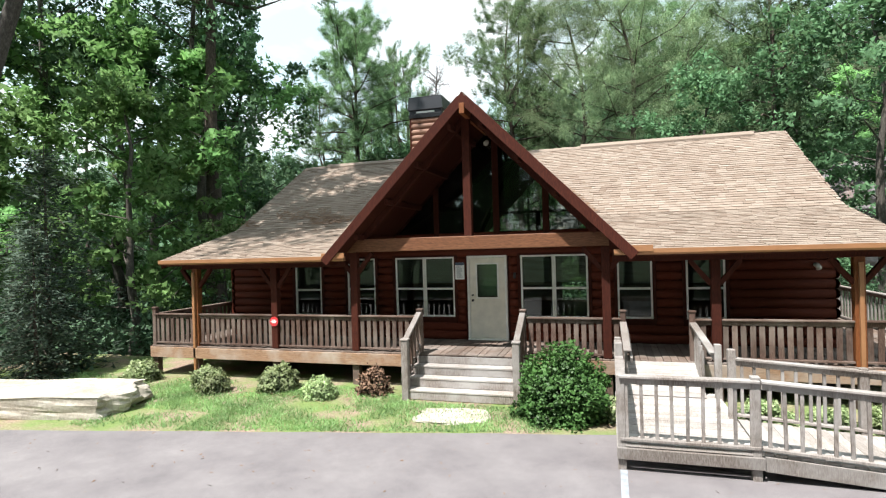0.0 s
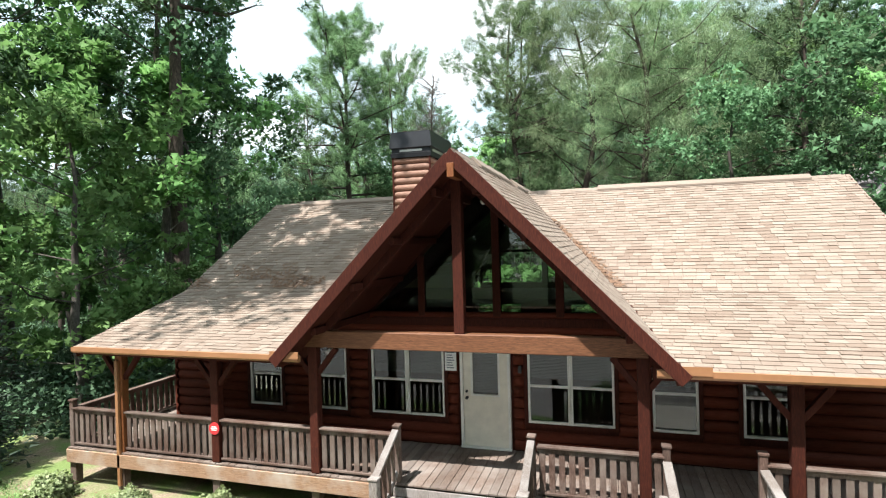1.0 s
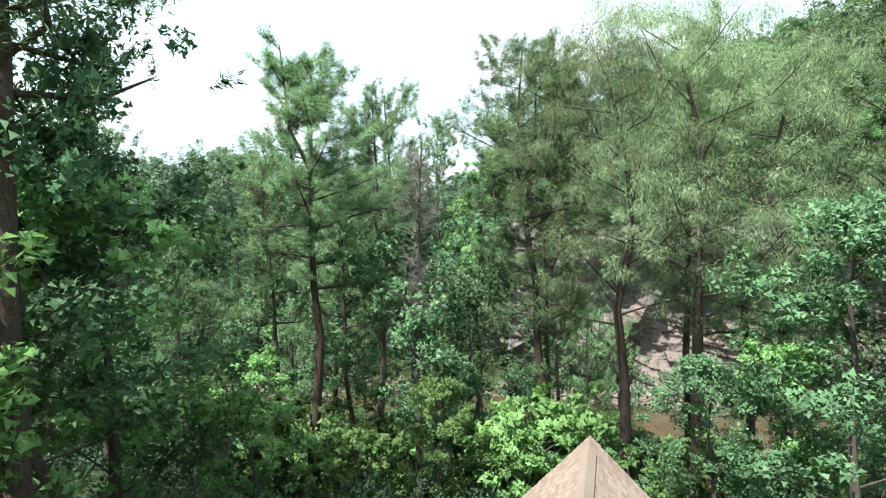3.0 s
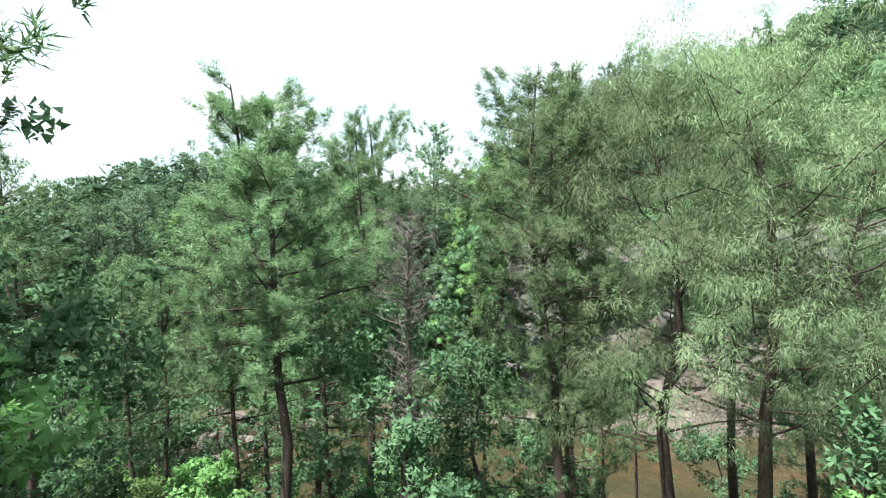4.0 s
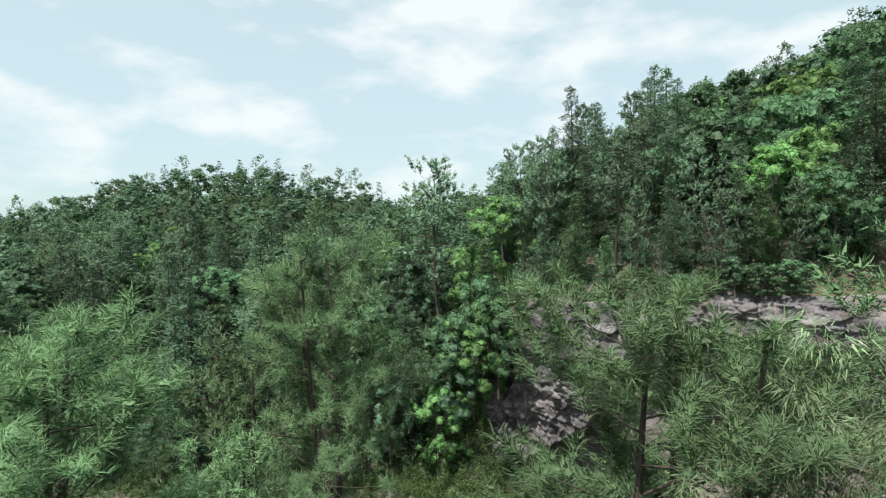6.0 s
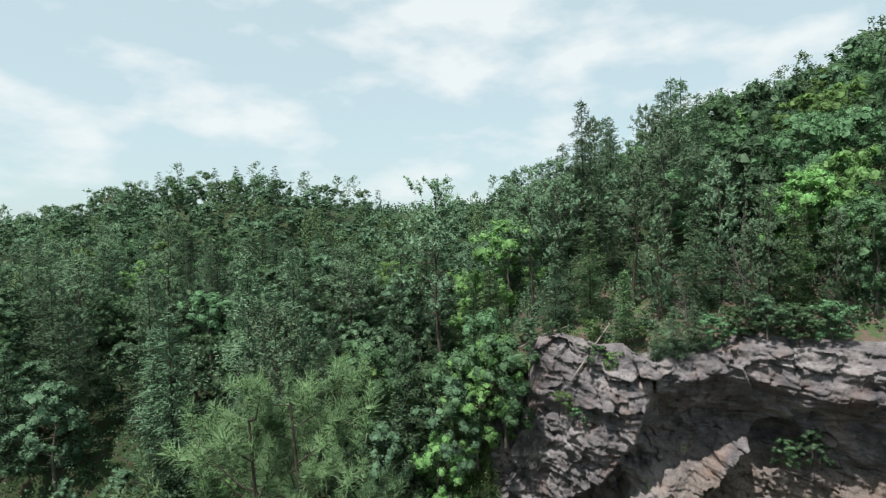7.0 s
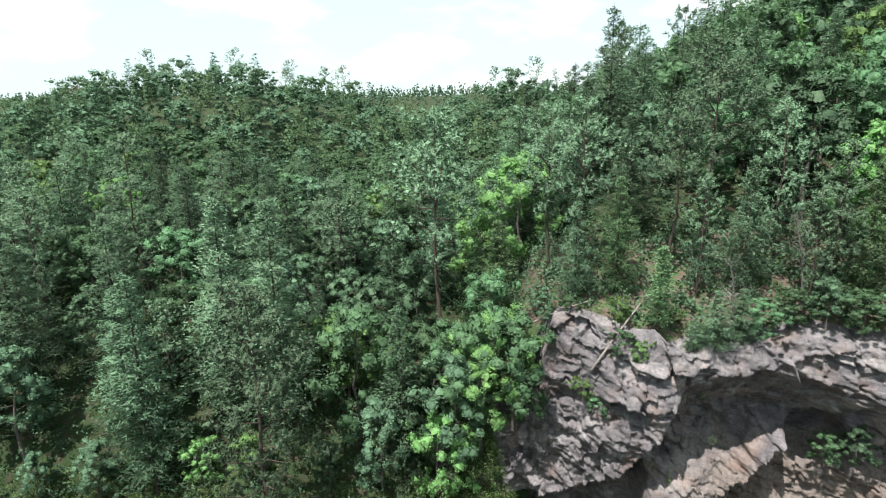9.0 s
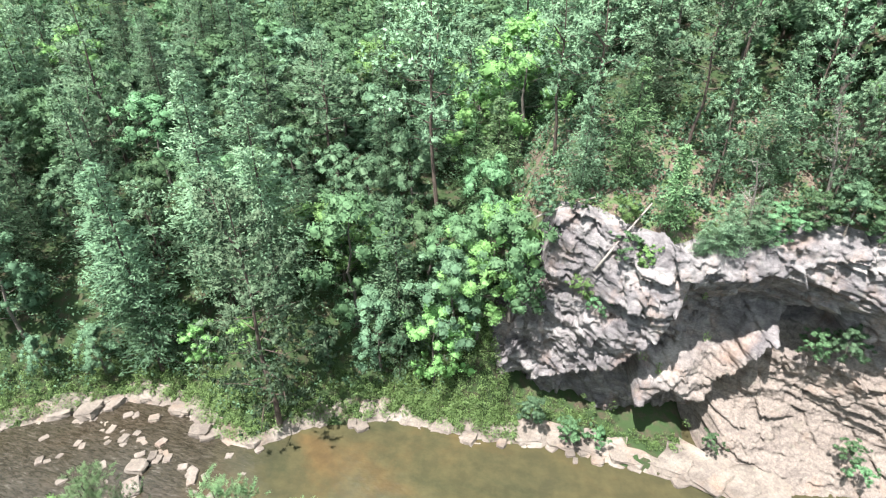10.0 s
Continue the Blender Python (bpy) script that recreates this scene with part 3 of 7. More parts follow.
def beds(p, thick, length, seed, dip=0.10):
    """Bedded rock: courses of broken blocks, each set in or out, with open joints between."""
    b = (p.z + dip * p.x + 0.3 * thick * fract(p.x, p.z, seed, 0.15, 3)) / thick
    k = math.floor(b)
    fz = b - k
    long_ = length * (0.55 + 1.1 * cell01(k, 3, seed))
    q = (p.x + 0.35 * p.y + 0.25 * p.z + 7.0 * cell01(k, 9, seed)) / long_
    j = math.floor(q)
    fx = q - j
    out = cell01(k, j, seed) - 0.5
    tilt = (cell01(k, j, seed + 5) - 0.5) * (fz - 0.5) * 1.2 + (cell01(k, j, seed + 8) - 0.5) * (fx - 0.5) * 1.4
    gap = min(min(fz, 1 - fz) * thick, min(fx, 1 - fx) * long_)
    return out + tilt + 0.3 * max(0.0, 1 - gap / 0.09)


def planes(p, s, seed):
    """Large broken faces, each leaning its own way."""
    q = Vector((p.x + 0.5 * p.z, p.y * 0.3, p.z * 1.15 - 0.3 * p.x)) / s + Vector((seed * 3.7, 0, seed * 1.9))
    c = noise.voronoi(q)[1][0]
    e = q - c
    k = [noise.cell(c * v + Vector((0.3, 0.7, 0.1))) for v in (3.71, 5.3, 4.1)]
    return 0.45 * k[0] + 0.85 * (k[1] * e.x + k[2] * e.z)


def build_cliff():
    xs = np.concatenate([np.arange(-36, 22, 0.16), np.arange(22, 62, 0.6)])
    vs = np.linspace(0, 1, 216)
    co = []
    for x in xs:
        top = float(cliff_top(x))
        yt = cliff_y(x, top)
        for v in vs:
            if v < 0.88:
                z = -17.2 + (top + 17.2) * v / 0.88
                y = cliff_y(x, z)
            else:
                k = (v - 0.88) / 0.12
                y = yt + 17 * k ** 1.3
                z = top + 0.9 * k ** 0.6
                w = smooth01(k * 2.2)
                z = float(z * (1 - w) + w * (height(x, max(y, top_y(x) + 1)) + 0.25 - 0.5 * k))
            p = Vector((x, y, z))
            rough = fract(x, y * 0.6, z, 0.16, 6)
            dy = 0.7 * rough + 1.2 * planes(p, 4.2, 1) + 0.6 * planes(p, 1.7, 2) + 0.75 * beds(p, 2.3, 4.2, 1) + 0.42 * beds(p, 0.95, 1.7, 2, 0.16) + 0.16 * beds(p, 0.42, 0.9, 3) + 0.12 * fract(x, y, z, 0.9, 4)
            if x > 3 and z < -6.5:
                dy = 0.45 * dy + 1.0 * beds(p, 1.25, 6.0, 4, 0.2)
            fade = 1.0 if v < 0.88 else max(0.0, 1 - (v - 0.88) / 0.05)
            lift = 0.35 * beds(p, 2.0, 2.0, 6) * (max(fade, 0.25) if v >= 0.86 else 0.1)
            co.append((x + 0.18 * fract(z, x, y, 0.4, 3), y + dy * fade, z + 0.1 * fract(y, z, x, 0.35, 4) + lift))
    nx, nv = len(xs), len(vs)
    idx = np.arange(nx * nv).reshape(nx, nv)
    q = np.stack([idx[:-1, :-1], idx[1:, :-1], idx[1:, 1:], idx[:-1, 1:]], -1).reshape(-1, 4)
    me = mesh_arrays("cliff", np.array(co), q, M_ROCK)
    me.materials.append(M_BANK)
    soil = np.tile((vs[:-1] > 0.905).astype(np.int32), nx - 1)
    me.polygons.foreach_set("material_index", soil)
    ob = new("cliff", me)
    tagged(ob, "overhanging grey layered rock cliff with caves above the river", "cliff", kind="structure")


build_cliff()


# ---- the cabin ----
RIDGE_Y, RIDGE_Z = 4.82, 6.15
BREAK_Y, BREAK_Z = 0.80, 3.76
EAVE_Y, EAVE_Z = -2.20, 2.93
UP_S = (RIDGE_Z - BREAK_Z) / (RIDGE_Y - BREAK_Y)
LO_S = (BREAK_Z - EAVE_Z) / (BREAK_Y - EAVE_Y)
ROOF_X = 7.80
GX, GZ, GS = 0.09, 6.24, 1.02          # gable ridge: place, height, slope
G_FRONT, G_BACK, G_HALF = -2.28, 10.32, 3.22
WALL_X, BACK_Y, DECK_Z = 7.35, 9.64, 0.77

cabin = thing("log_cabin", "dark red-brown log cabin with tan shingle roof and glazed gable", "house")


def main_z(y):
    if y > RIDGE_Y:
        y = 2 * RIDGE_Y - y
    return BREAK_Z + (y - BREAK_Y) * UP_S if y > BREAK_Y else BREAK_Z + (y - BREAK_Y) * LO_S


def main_y(z):
    return BREAK_Y + (z - BREAK_Z) / UP_S if z > BREAK_Z else BREAK_Y + (z - BREAK_Z) / LO_S


def slab(name, corners, thick, mat, parent, label="", top_up=False):
    """A flat board of any outline, thick metres deep below its corners."""
    c = [Vector(p) for p in corners]
    n = (c[1] - c[0]).cross(c[2] - c[0]).normalized()
    if top_up and n.z < 0:
        c, n = c[::-1], -n
    k = len(c)
    vs = [tuple(p) for p in c] + [tuple(p - n * thick) for p in c]
    fs = [tuple(range(k)), tuple(range(2 * k - 1, k - 1, -1))] + [(i, i + k, (i + 1) % k + k, (i + 1) % k) for i in range(k)]
    return child(name, mesh_from(name, vs, fs, mat), parent, None, label)


def gable_w(z):
    return (GZ - z) / GS


def build_roof():
    roof = new("roof")
    roof.parent = cabin
    roof["label"] = "tan and brown asphalt shingle roof"
    t = 0.14
    for side in (-1, 1):
        a = GX + side * gable_w(RIDGE_Z)
        b = GX + side * gable_w(BREAK_Z)
        c = GX + side * gable_w(EAVE_Z)
        x = side * ROOF_X
        up = [(x, BREAK_Y, BREAK_Z), (b, BREAK_Y, BREAK_Z), (a, RIDGE_Y, RIDGE_Z), (x, RIDGE_Y, RIDGE_Z)]
        lo = [(x, EAVE_Y, EAVE_Z), (c, EAVE_Y, EAVE_Z), (b, BREAK_Y, BREAK_Z), (x, BREAK_Y, BREAK_Z)]
        bk = [(x, RIDGE_Y, RIDGE_Z), (a, RIDGE_Y, RIDGE_Z), (b, 2 * RIDGE_Y - BREAK_Y, BREAK_Z), (x, 2 * RIDGE_Y - BREAK_Y, BREAK_Z)]
        bl = [(x, 2 * RIDGE_Y - BREAK_Y, BREAK_Z), (b, 2 * RIDGE_Y - BREAK_Y, BREAK_Z), (c, 2 * RIDGE_Y - EAVE_Y, EAVE_Z), (x, 2 * RIDGE_Y - EAVE_Y, EAVE_Z)]
        for cs in (up, lo, bk, bl):
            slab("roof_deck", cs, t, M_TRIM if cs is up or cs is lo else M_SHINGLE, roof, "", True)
        # gable slopes
        zt = GZ - GS * G_HALF
        g = [(GX, G_FRONT, GZ), (GX + side * G_HALF, G_FRONT, zt), (GX + side * G_HALF, main_y(max(zt, EAVE_Z + 0.02)) + 0.02, zt), (GX + side * gable_w(BREAK_Z), BREAK_Y, BREAK_Z), (GX + side * gable_w(RIDGE_Z), RIDGE_Y, RIDGE_Z), (GX, RIDGE_Y, GZ)]
        slab("gable_deck", g, 0.16, M_TRIM, roof, "", True)
        wb = GZ - main_z(G_BACK)
        g2 = [(GX, RIDGE_Y, GZ), (GX + side * gable_w(RIDGE_Z), RIDGE_Y, RIDGE_Z), (GX + side * wb / GS, G_BACK, GZ - wb), (GX, G_BACK, GZ)]
        slab("gable_deck", g2, 0.16, M_TRIM, roof, "", True)
    return roof


roof = build_roof()


def shingle_rows(origin, along, up, span, rows_len, exposure, rng, lift=0.016):
    """Lapped tabs over a slope: span(t) gives the stretches along each course."""
    o, a, u = Vector(origin), Vector(along).normalized(), Vector(up).normalized()
    n = a.cross(u).normalized()
    if n.z < 0:
        n = -n
    flip = a.cross(u).dot(n) < 0
    tabs = []
    k = 0
    t = 0.0
    while t < rows_len:
        te = min(t + exposure * 1.25, rows_len + 0.03)
        for lo, hi in span(min(t + exposure * 0.5, rows_len)):
            s = lo - ((k * 0.135 + 0.06 * rng.random()) % 0.25)
            while s < hi:
                w = 0.25 if rng.random() > 0.3 else 0.17
                s0, s1 = max(s, lo) + 0.003, min(s + w, hi) - 0.003
                if s1 - s0 > 0.03:
                    l0 = lift * rng.uniform(0.75, 1.5)
                    tt = t - rng.uniform(0, 0.012)
                    p = [o + a * s0 + u * tt + n * l0, o + a * s1 + u * tt + n * l0, o + a * s1 + u * te + n * 0.004, o + a * s0 + u * te + n * 0.004]
                    b = [o + a * s0 + u * tt, o + a * s1 + u * tt]
                    tabs.append((p, b))
                s += w
        t += exposure
        k += 1
    return tabs, flip


def tab_mesh(tabs, flip, name):
    vs, fs = [], []
    for p, b in tabs:
        i = len(vs)
        vs += [tuple(v) for v in p] + [tuple(v) for v in b]
        quad = [(i, i + 1, i + 2, i + 3), (i + 4, i + 5, i + 1, i), (i + 4, i, i + 3), (i + 5, i + 2, i + 1)]
        fs += [q[::-1] for q in quad] if flip else quad
    return mesh_from(name, vs, fs, M_SHINGLE)


def build_shingles():
    rng = random.Random(4)
    lo_len = math.hypot(BREAK_Y - EAVE_Y, BREAK_Z - EAVE_Z)
    up_len = math.hypot(RIDGE_Y - BREAK_Y, RIDGE_Z - BREAK_Z)
    g_len = math.hypot(G_HALF, GS * G_HALF)
    sets = []
    for side in (-1, 1):
        def lo_span(t, side=side):
            z = EAVE_Z + (BREAK_Z - EAVE_Z) * t / lo_len
            e = GX + side * gable_w(z)
            return [(-ROOF_X - 0.03, e)] if side < 0 else [(e, ROOF_X + 0.03)]

        def up_span(t, side=side):
            z = BREAK_Z + (RIDGE_Z - BREAK_Z) * t / up_len
            e = GX + side * gable_w(z)
            return [(-ROOF_X - 0.03, e)] if side < 0 else [(e, ROOF_X + 0.03)]
        sets.append(shingle_rows((0, EAVE_Y, EAVE_Z), (1, 0, 0), (0, BREAK_Y - EAVE_Y, BREAK_Z - EAVE_Z), lo_span, lo_len, 0.127, rng))
        sets.append(shingle_rows((0, BREAK_Y, BREAK_Z), (1, 0, 0), (0, RIDGE_Y - BREAK_Y, RIDGE_Z - BREAK_Z), up_span, up_len, 0.127, rng))

        def g_span(t, side=side):
            z = GZ - GS * G_HALF * (1 - t / g_len)
            out = [(G_FRONT - 0.03, main_y(min(max(z, EAVE_Z), RIDGE_Z)))]
            rear = 2 * RIDGE_Y - main_y(min(z, RIDGE_Z))
            if rear < G_BACK:
                out.append((rear, G_BACK))
            return out
        sets.append(shingle_rows((GX + side * G_HALF, 0, GZ - GS * G_HALF), (0, 1, 0), (-side, 0, GS), g_span, g_len, 0.127, rng))
    near, rest = [], []
    for tabs, flip in sets:
        for tb in tabs:
            c = (tb[0][0] + tb[0][2]) / 2
            (near if -3.4 < c.x < 2.6 and c.z > 5.05 and c.y < 4.9 else rest).append((tb, flip))
    rng.shuffle(near)
    rest += near[300:]
    for tb, flip in near[:300]:
        child("shingle", tab_mesh([tb], flip, "shingle"), roof)
    for fl in (True, False):
        tb = [x for x, f in rest if f == fl]
        if tb:
            ob = child("shingle_course", tab_mesh(tb, fl, "shingle_course"), roof)
            ob["kind"] = "stuff"
    # ridge caps: overlapping folded pieces along both ridges
    for kk in range(64):
        x = -ROOF_X + kk * 0.245
        if abs(x - GX) < 0.2 or x > ROOF_X - 0.2:
            continue
        dz, dy = 0.022 + 0.004 * (kk % 3), 0.15
        v = [(x, RIDGE_Y - dy, RIDGE_Z - dy * UP_S + dz), (x + 0.26, RIDGE_Y - dy, RIDGE_Z - dy * UP_S + dz - 0.008), (x + 0.26, RIDGE_Y, RIDGE_Z + dz - 0.004), (x, RIDGE_Y, RIDGE_Z + dz + 0.004), (x + 0.26, RIDGE_Y + dy, RIDGE_Z - dy * UP_S + dz - 0.008), (x, RIDGE_Y + dy, RIDGE_Z - dy * UP_S + dz)]
        child("ridge_cap", mesh_from("ridge_cap", v, [(0, 1, 2, 3), (3, 2, 4, 5)], M_SHINGLE), roof)
    for kk in range(51):
        y = G_FRONT + kk * 0.245
        dz, dx = 0.022 + 0.004 * (kk % 3), 0.15
        v = [(GX - dx, y, GZ - dx * GS + dz + 0.006), (GX - dx, y + 0.26, GZ - dx * GS + dz), (GX, y + 0.26, GZ + dz), (GX, y, GZ + dz + 0.008), (GX + dx, y + 0.26, GZ - dx * GS + dz), (GX + dx, y, GZ - dx * GS + dz + 0.006)]
        child("ridge_cap", mesh_from("ridge_cap", v, [(3, 2, 1, 0), (5, 4, 2, 3)], M_SHINGLE), roof)
    # raised vents along the ridges
    for x0, x1 in ((-6.9, -0.75), (2.1, 7.0)):
        vent = [(x0, RIDGE_Y - 0.17, RIDGE_Z - 0.17 * UP_S + 0.03), (x1, RIDGE_Y - 0.17, RIDGE_Z - 0.17 * UP_S + 0.03), (x1, RIDGE_Y - 0.17, RIDGE_Z - 0.17 * UP_S + 0.075), (x0, RIDGE_Y - 0.17, RIDGE_Z - 0.17 * UP_S + 0.075),
                (x1, RIDGE_Y, RIDGE_Z + 0.085), (x0, RIDGE_Y, RIDGE_Z + 0.085), (x1, RIDGE_Y + 0.17, RIDGE_Z - 0.17 * UP_S + 0.075), (x0, RIDGE_Y + 0.17, RIDGE_Z - 0.17 * UP_S + 0.075)]
        child("ridge_vent", mesh_from("ridge_vent", vent, [(0, 1, 2, 3), (3, 2, 4, 5), (5, 4, 6, 7), (0, 3, 5, 7), (1, 6, 4, 2)], M_SHINGLE), roof, None, "raised shingled ridge vent")
    for y0, y1 in ((-0.9, 2.2), (3.0, 9.6)):
        vent = [(GX - 0.16, y0, GZ - 0.16 * GS + 0.085), (GX, y0, GZ + 0.09), (GX + 0.16, y0, GZ - 0.16 * GS + 0.085), (GX - 0.16, y1, GZ - 0.16 * GS + 0.085), (GX, y1, GZ + 0.09), (GX + 0.16, y1, GZ - 0.16 * GS + 0.085),
                (GX - 0.16, y0, GZ - 0.16 * GS + 0.03), (GX + 0.16, y0, GZ - 0.16 * GS + 0.03), (GX - 0.16, y1, GZ - 0.16 * GS + 0.03), (GX + 0.16, y1, GZ - 0.16 * GS + 0.03)]
        child("ridge_vent", mesh_from("ridge_vent", vent, [(0, 3, 4, 1), (1, 4, 5, 2), (6, 8, 3, 0), (2, 5, 9, 7), (6, 0, 1, 2, 7)], M_SHINGLE), roof, None, "raised shingled ridge vent")
    # rake boards, verge and gutters
    for side in (-1, 1):
        x = side * (ROOF_X - 0.02)
        for (y0, z0), (y1, z1) in (((EAVE_Y, EAVE_Z), (BREAK_Y, BREAK_Z)), ((BREAK_Y, BREAK_Z), (RIDGE_Y, RIDGE_Z))):
            bar_between("rake_board", (x, y0, z0 - 0.10), (x, y1, z1 - 0.10), 0.04, 0.19, M_TRIM, roof)
        zt = GZ - GS * G_HALF
        bar_between("barge_board", (GX + side * 0.02, G_FRONT - 0.03, GZ - 0.13), (GX + side * (G_HALF + 0.05), G_FRONT - 0.03, zt - 0.14), 0.05, 0.20, M_TRIM, roof, "dark red-brown barge board")
        bar_between("fascia", (GX + side * (G_HALF - 0.06), G_FRONT, zt - 0.13), (GX + side * (G_HALF - 0.06), -1.3, zt - 0.13), 0.04, 0.16, M_TRIM, roof)
        e0, e1 = (-ROOF_X, -2.72) if side < 0 else (2.98, ROOF_X)
        path = [(e0, EAVE_Y - 0.05, EAVE_Z - 0.035), (e1, EAVE_Y - 0.05, EAVE_Z - 0.035)]
        pr = [(-0.06, 0.05), (-0.06, -0.03), (-0.03, -0.065), (0.05, -0.065), (0.05, 0.03)]
        vs = [(x_, EAVE_Y - 0.02 + py, EAVE_Z - 0.03 + pz) for x_ in (e0, e1) for py, pz in pr]
        fs = [(i, i + 1, i + 6, i + 5) for i in range(4)] + [(4, 3, 2, 1, 0), (5, 6, 7, 8, 9)]
        g = child("gutter", mesh_from("gutter", vs, fs, M_GUTTER), roof, None, "copper-brown metal gutter")
        xe = e1 - 0.25 if side < 0 else e0 + 0.42
        box_part("splash_guard", (xe - 0.28, EAVE_Y - 0.10, EAVE_Z - 0.03, xe + 0.28, EAVE_Y - 0.085, EAVE_Z + 0.09), M_GUTTER, roof, 0.0)
        bar_between("drip_edge", (e0, EAVE_Y - 0.005, EAVE_Z + 0.012), (e1, EAVE_Y - 0.005, EAVE_Z + 0.012), 0.05, 0.012, M_GUTTER, roof)
    child("apex_block", mesh_from("apex_block", [(GX - 0.2, G_FRONT - 0.058, GZ - 0.26), (GX + 0.2, G_FRONT - 0.058, GZ - 0.26), (GX, G_FRONT - 0.058, GZ + 0.015), (GX - 0.2, 0.1, GZ - 0.26), (GX + 0.2, 0.1, GZ - 0.26), (GX, 0.1, GZ + 0.015)], [(0, 1, 2), (5, 4, 3), (0, 3, 4, 1), (1, 4, 5, 2), (2, 5, 3, 0)], M_TRIM), roof)
    box_part("ridge_beam_end", (GX - 0.055, G_FRONT - 0.075, GZ - 0.44, GX + 0.055, 0.1, GZ - 0.22), M_CEDAR, roof, 0.008, "orange-stained ridge beam end")


build_shingles()


def wall_cells(x0, x1, z0, z1, openings):
    xs = sorted({x0, x1, *[v for o in openings for v in (o[0], o[2]) if x0 < v < x1]})
    zs = sorted({z0, z1, *[v for o in openings for v in (o[1], o[3]) if z0 < v < z1]})
    out = []
    for a, b in zip(xs, xs[1:]):
        for c, d in zip(zs, zs[1:]):
            mx, mz = (a + b) / 2, (c + d) / 2
            if not any(o[0] < mx < o[2] and o[1] < mz < o[3] for o in openings):
                out.append((a, c, b, d))
    return out


WINDOWS = [(-5.37, 1.33, -4.56, 2.80, 1), (-3.79, 1.33, -2.98, 2.84, 1), (-2.41, 1.33, -0.83, 2.84, 2), (0.83, 1.33, 2.41, 2.84, 2), (3.05, 1.33, 3.81, 2.80, 1), (4.50, 1.33, 5.30, 2.80, 1)]
DOOR = (-0.50, DECK_Z, 0.50, 2.85)
OPENINGS = [w[:4] for w in WINDOWS] + [DOOR]


def build_walls():
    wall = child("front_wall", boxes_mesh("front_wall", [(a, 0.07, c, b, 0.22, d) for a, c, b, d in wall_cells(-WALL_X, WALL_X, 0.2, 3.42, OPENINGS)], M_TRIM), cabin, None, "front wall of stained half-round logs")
    # log courses
    h = 0.205
    prof = [(0.075, 0.0), (0.035, 0.012), (0.006, 0.05), (-0.004, 0.1025), (0.006, 0.155), (0.035, 0.193), (0.075, 0.205)]
    for k in range(13):
        z = DECK_Z + k * h
        if z + h > 3.44:
            break
        stops = [(-WALL_X, WALL_X)]
        for o in OPENINGS:
            if o[1] - 0.06 < z + h * 0.5 < o[3] + 0.06:
                nxt = []
                for a, b in stops:
                    if o[0] - 0.06 > a and o[2] + 0.06 < b:
                        nxt += [(a, o[0] - 0.06), (o[2] + 0.06, b)]
                    else:
                        nxt.append((a, b))
                stops = nxt
        for a, b in stops:
            vs = [(x, y, z + zz) for x in (a, b) for y, zz in prof]
            fs = [(i, i + 1, i + 8, i + 7)[::-1] for i in range(6)] + [tuple(range(7)), tuple(range(13, 6, -1))]
            child("log", mesh_from("log", vs, fs, M_LOG, True), wall)
    for side, nm in ((-1, "left"), (1, "right")):
        x = side * WALL_X
        pts = [(x, 0.07, 0.2), (x, BACK_Y, 0.2), (x, BACK_Y, main_z(BACK_Y) - 0.2), (x, RIDGE_Y, RIDGE_Z - 0.18), (x, BREAK_Y, BREAK_Z - 0.18), (x, 0.07, main_z(0.07) - 0.18)]
        sw = slab("side_wall", pts if side > 0 else pts[::-1], 0.16, M_LOG, cabin, "stained log side wall")
        for k in range(13):
            z = DECK_Z + k * h
            if z + h > 3.3:
                break
            vs = [(x - side * 0.003 + side * (0.075 - y), yy, z + zz) for yy in (0.0, BACK_Y) for y, zz in prof]
            fs = [(i, i + 1, i + 8, i + 7) for i in range(6)]
            child("log", mesh_from("log", vs, fs if side < 0 else [f[::-1] for f in fs], M_LOG, True), sw)
    # rear wall with openings, so that daylight shows through
    rear = [(-2.2, 3.3, 0.0, 4.4), (0.2, 3.3, 2.4, 4.4), (-2.4, 1.0, -0.8, 2.8), (1.0, 0.8, 2.6, 2.8)]
    boxes = [(a, BACK_Y - 0.15, c, b, BACK_Y, d) for a, c, b, d in wall_cells(-WALL_X + 0.16, WALL_X - 0.16, 0.2, 3.1, rear)]
    boxes += [(a, BACK_Y - 0.15, c, b, BACK_Y, d) for a, c, b, d in wall_cells(-2.3, 2.5, 3.1, 4.5, rear)]
    child("rear_wall", boxes_mesh("rear_wall", boxes, M_ROOM), cabin, None, "rear log wall with window openings")
    box_part("interior_floor", (-WALL_X + 0.16, 0.22, 0.6, WALL_X - 0.16, BACK_Y - 0.16, DECK_Z), M_ROOM, cabin, 0)
    box_part("loft_floor", (-WALL_X + 0.2, 5.6, 2.95, WALL_X - 0.2, BACK_Y - 0.16, 3.1), M_ROOM, cabin, 0)
    # gable front: infill boards round the glass
    gy = 0.10
    zb = 3.28

    def gz_in(x):
        return GZ - 0.34 - GS * abs(x - GX)
    for side in (-1, 1):
        out = GX + side * (GZ - 0.20 - zb) / GS
        tri = [(GX + side * (gz_in(GX) - zb) / GS, gy, zb), (out, gy, zb), (GX, gy, GZ - 0.2), (GX, gy, gz_in(GX))]
        slab("gable_board", tri if side > 0 else tri[::-1], 0.09, M_TRIM, cabin)
    box_part("gable_sill", (-2.95, -0.02, 3.16, 3.1, 0.20, 3.30), M_TRIM, cabin, 0.006, "dark stained sill timber")
    for x, w in ((-1.27, 0.13), (0.27, 0.15), (1.47, 0.15)):
        box_part("mullion", (x - w / 2, 0.0, zb, x + w / 2, 0.14, gz_in(x) + 0.03), M_TRIM, cabin)
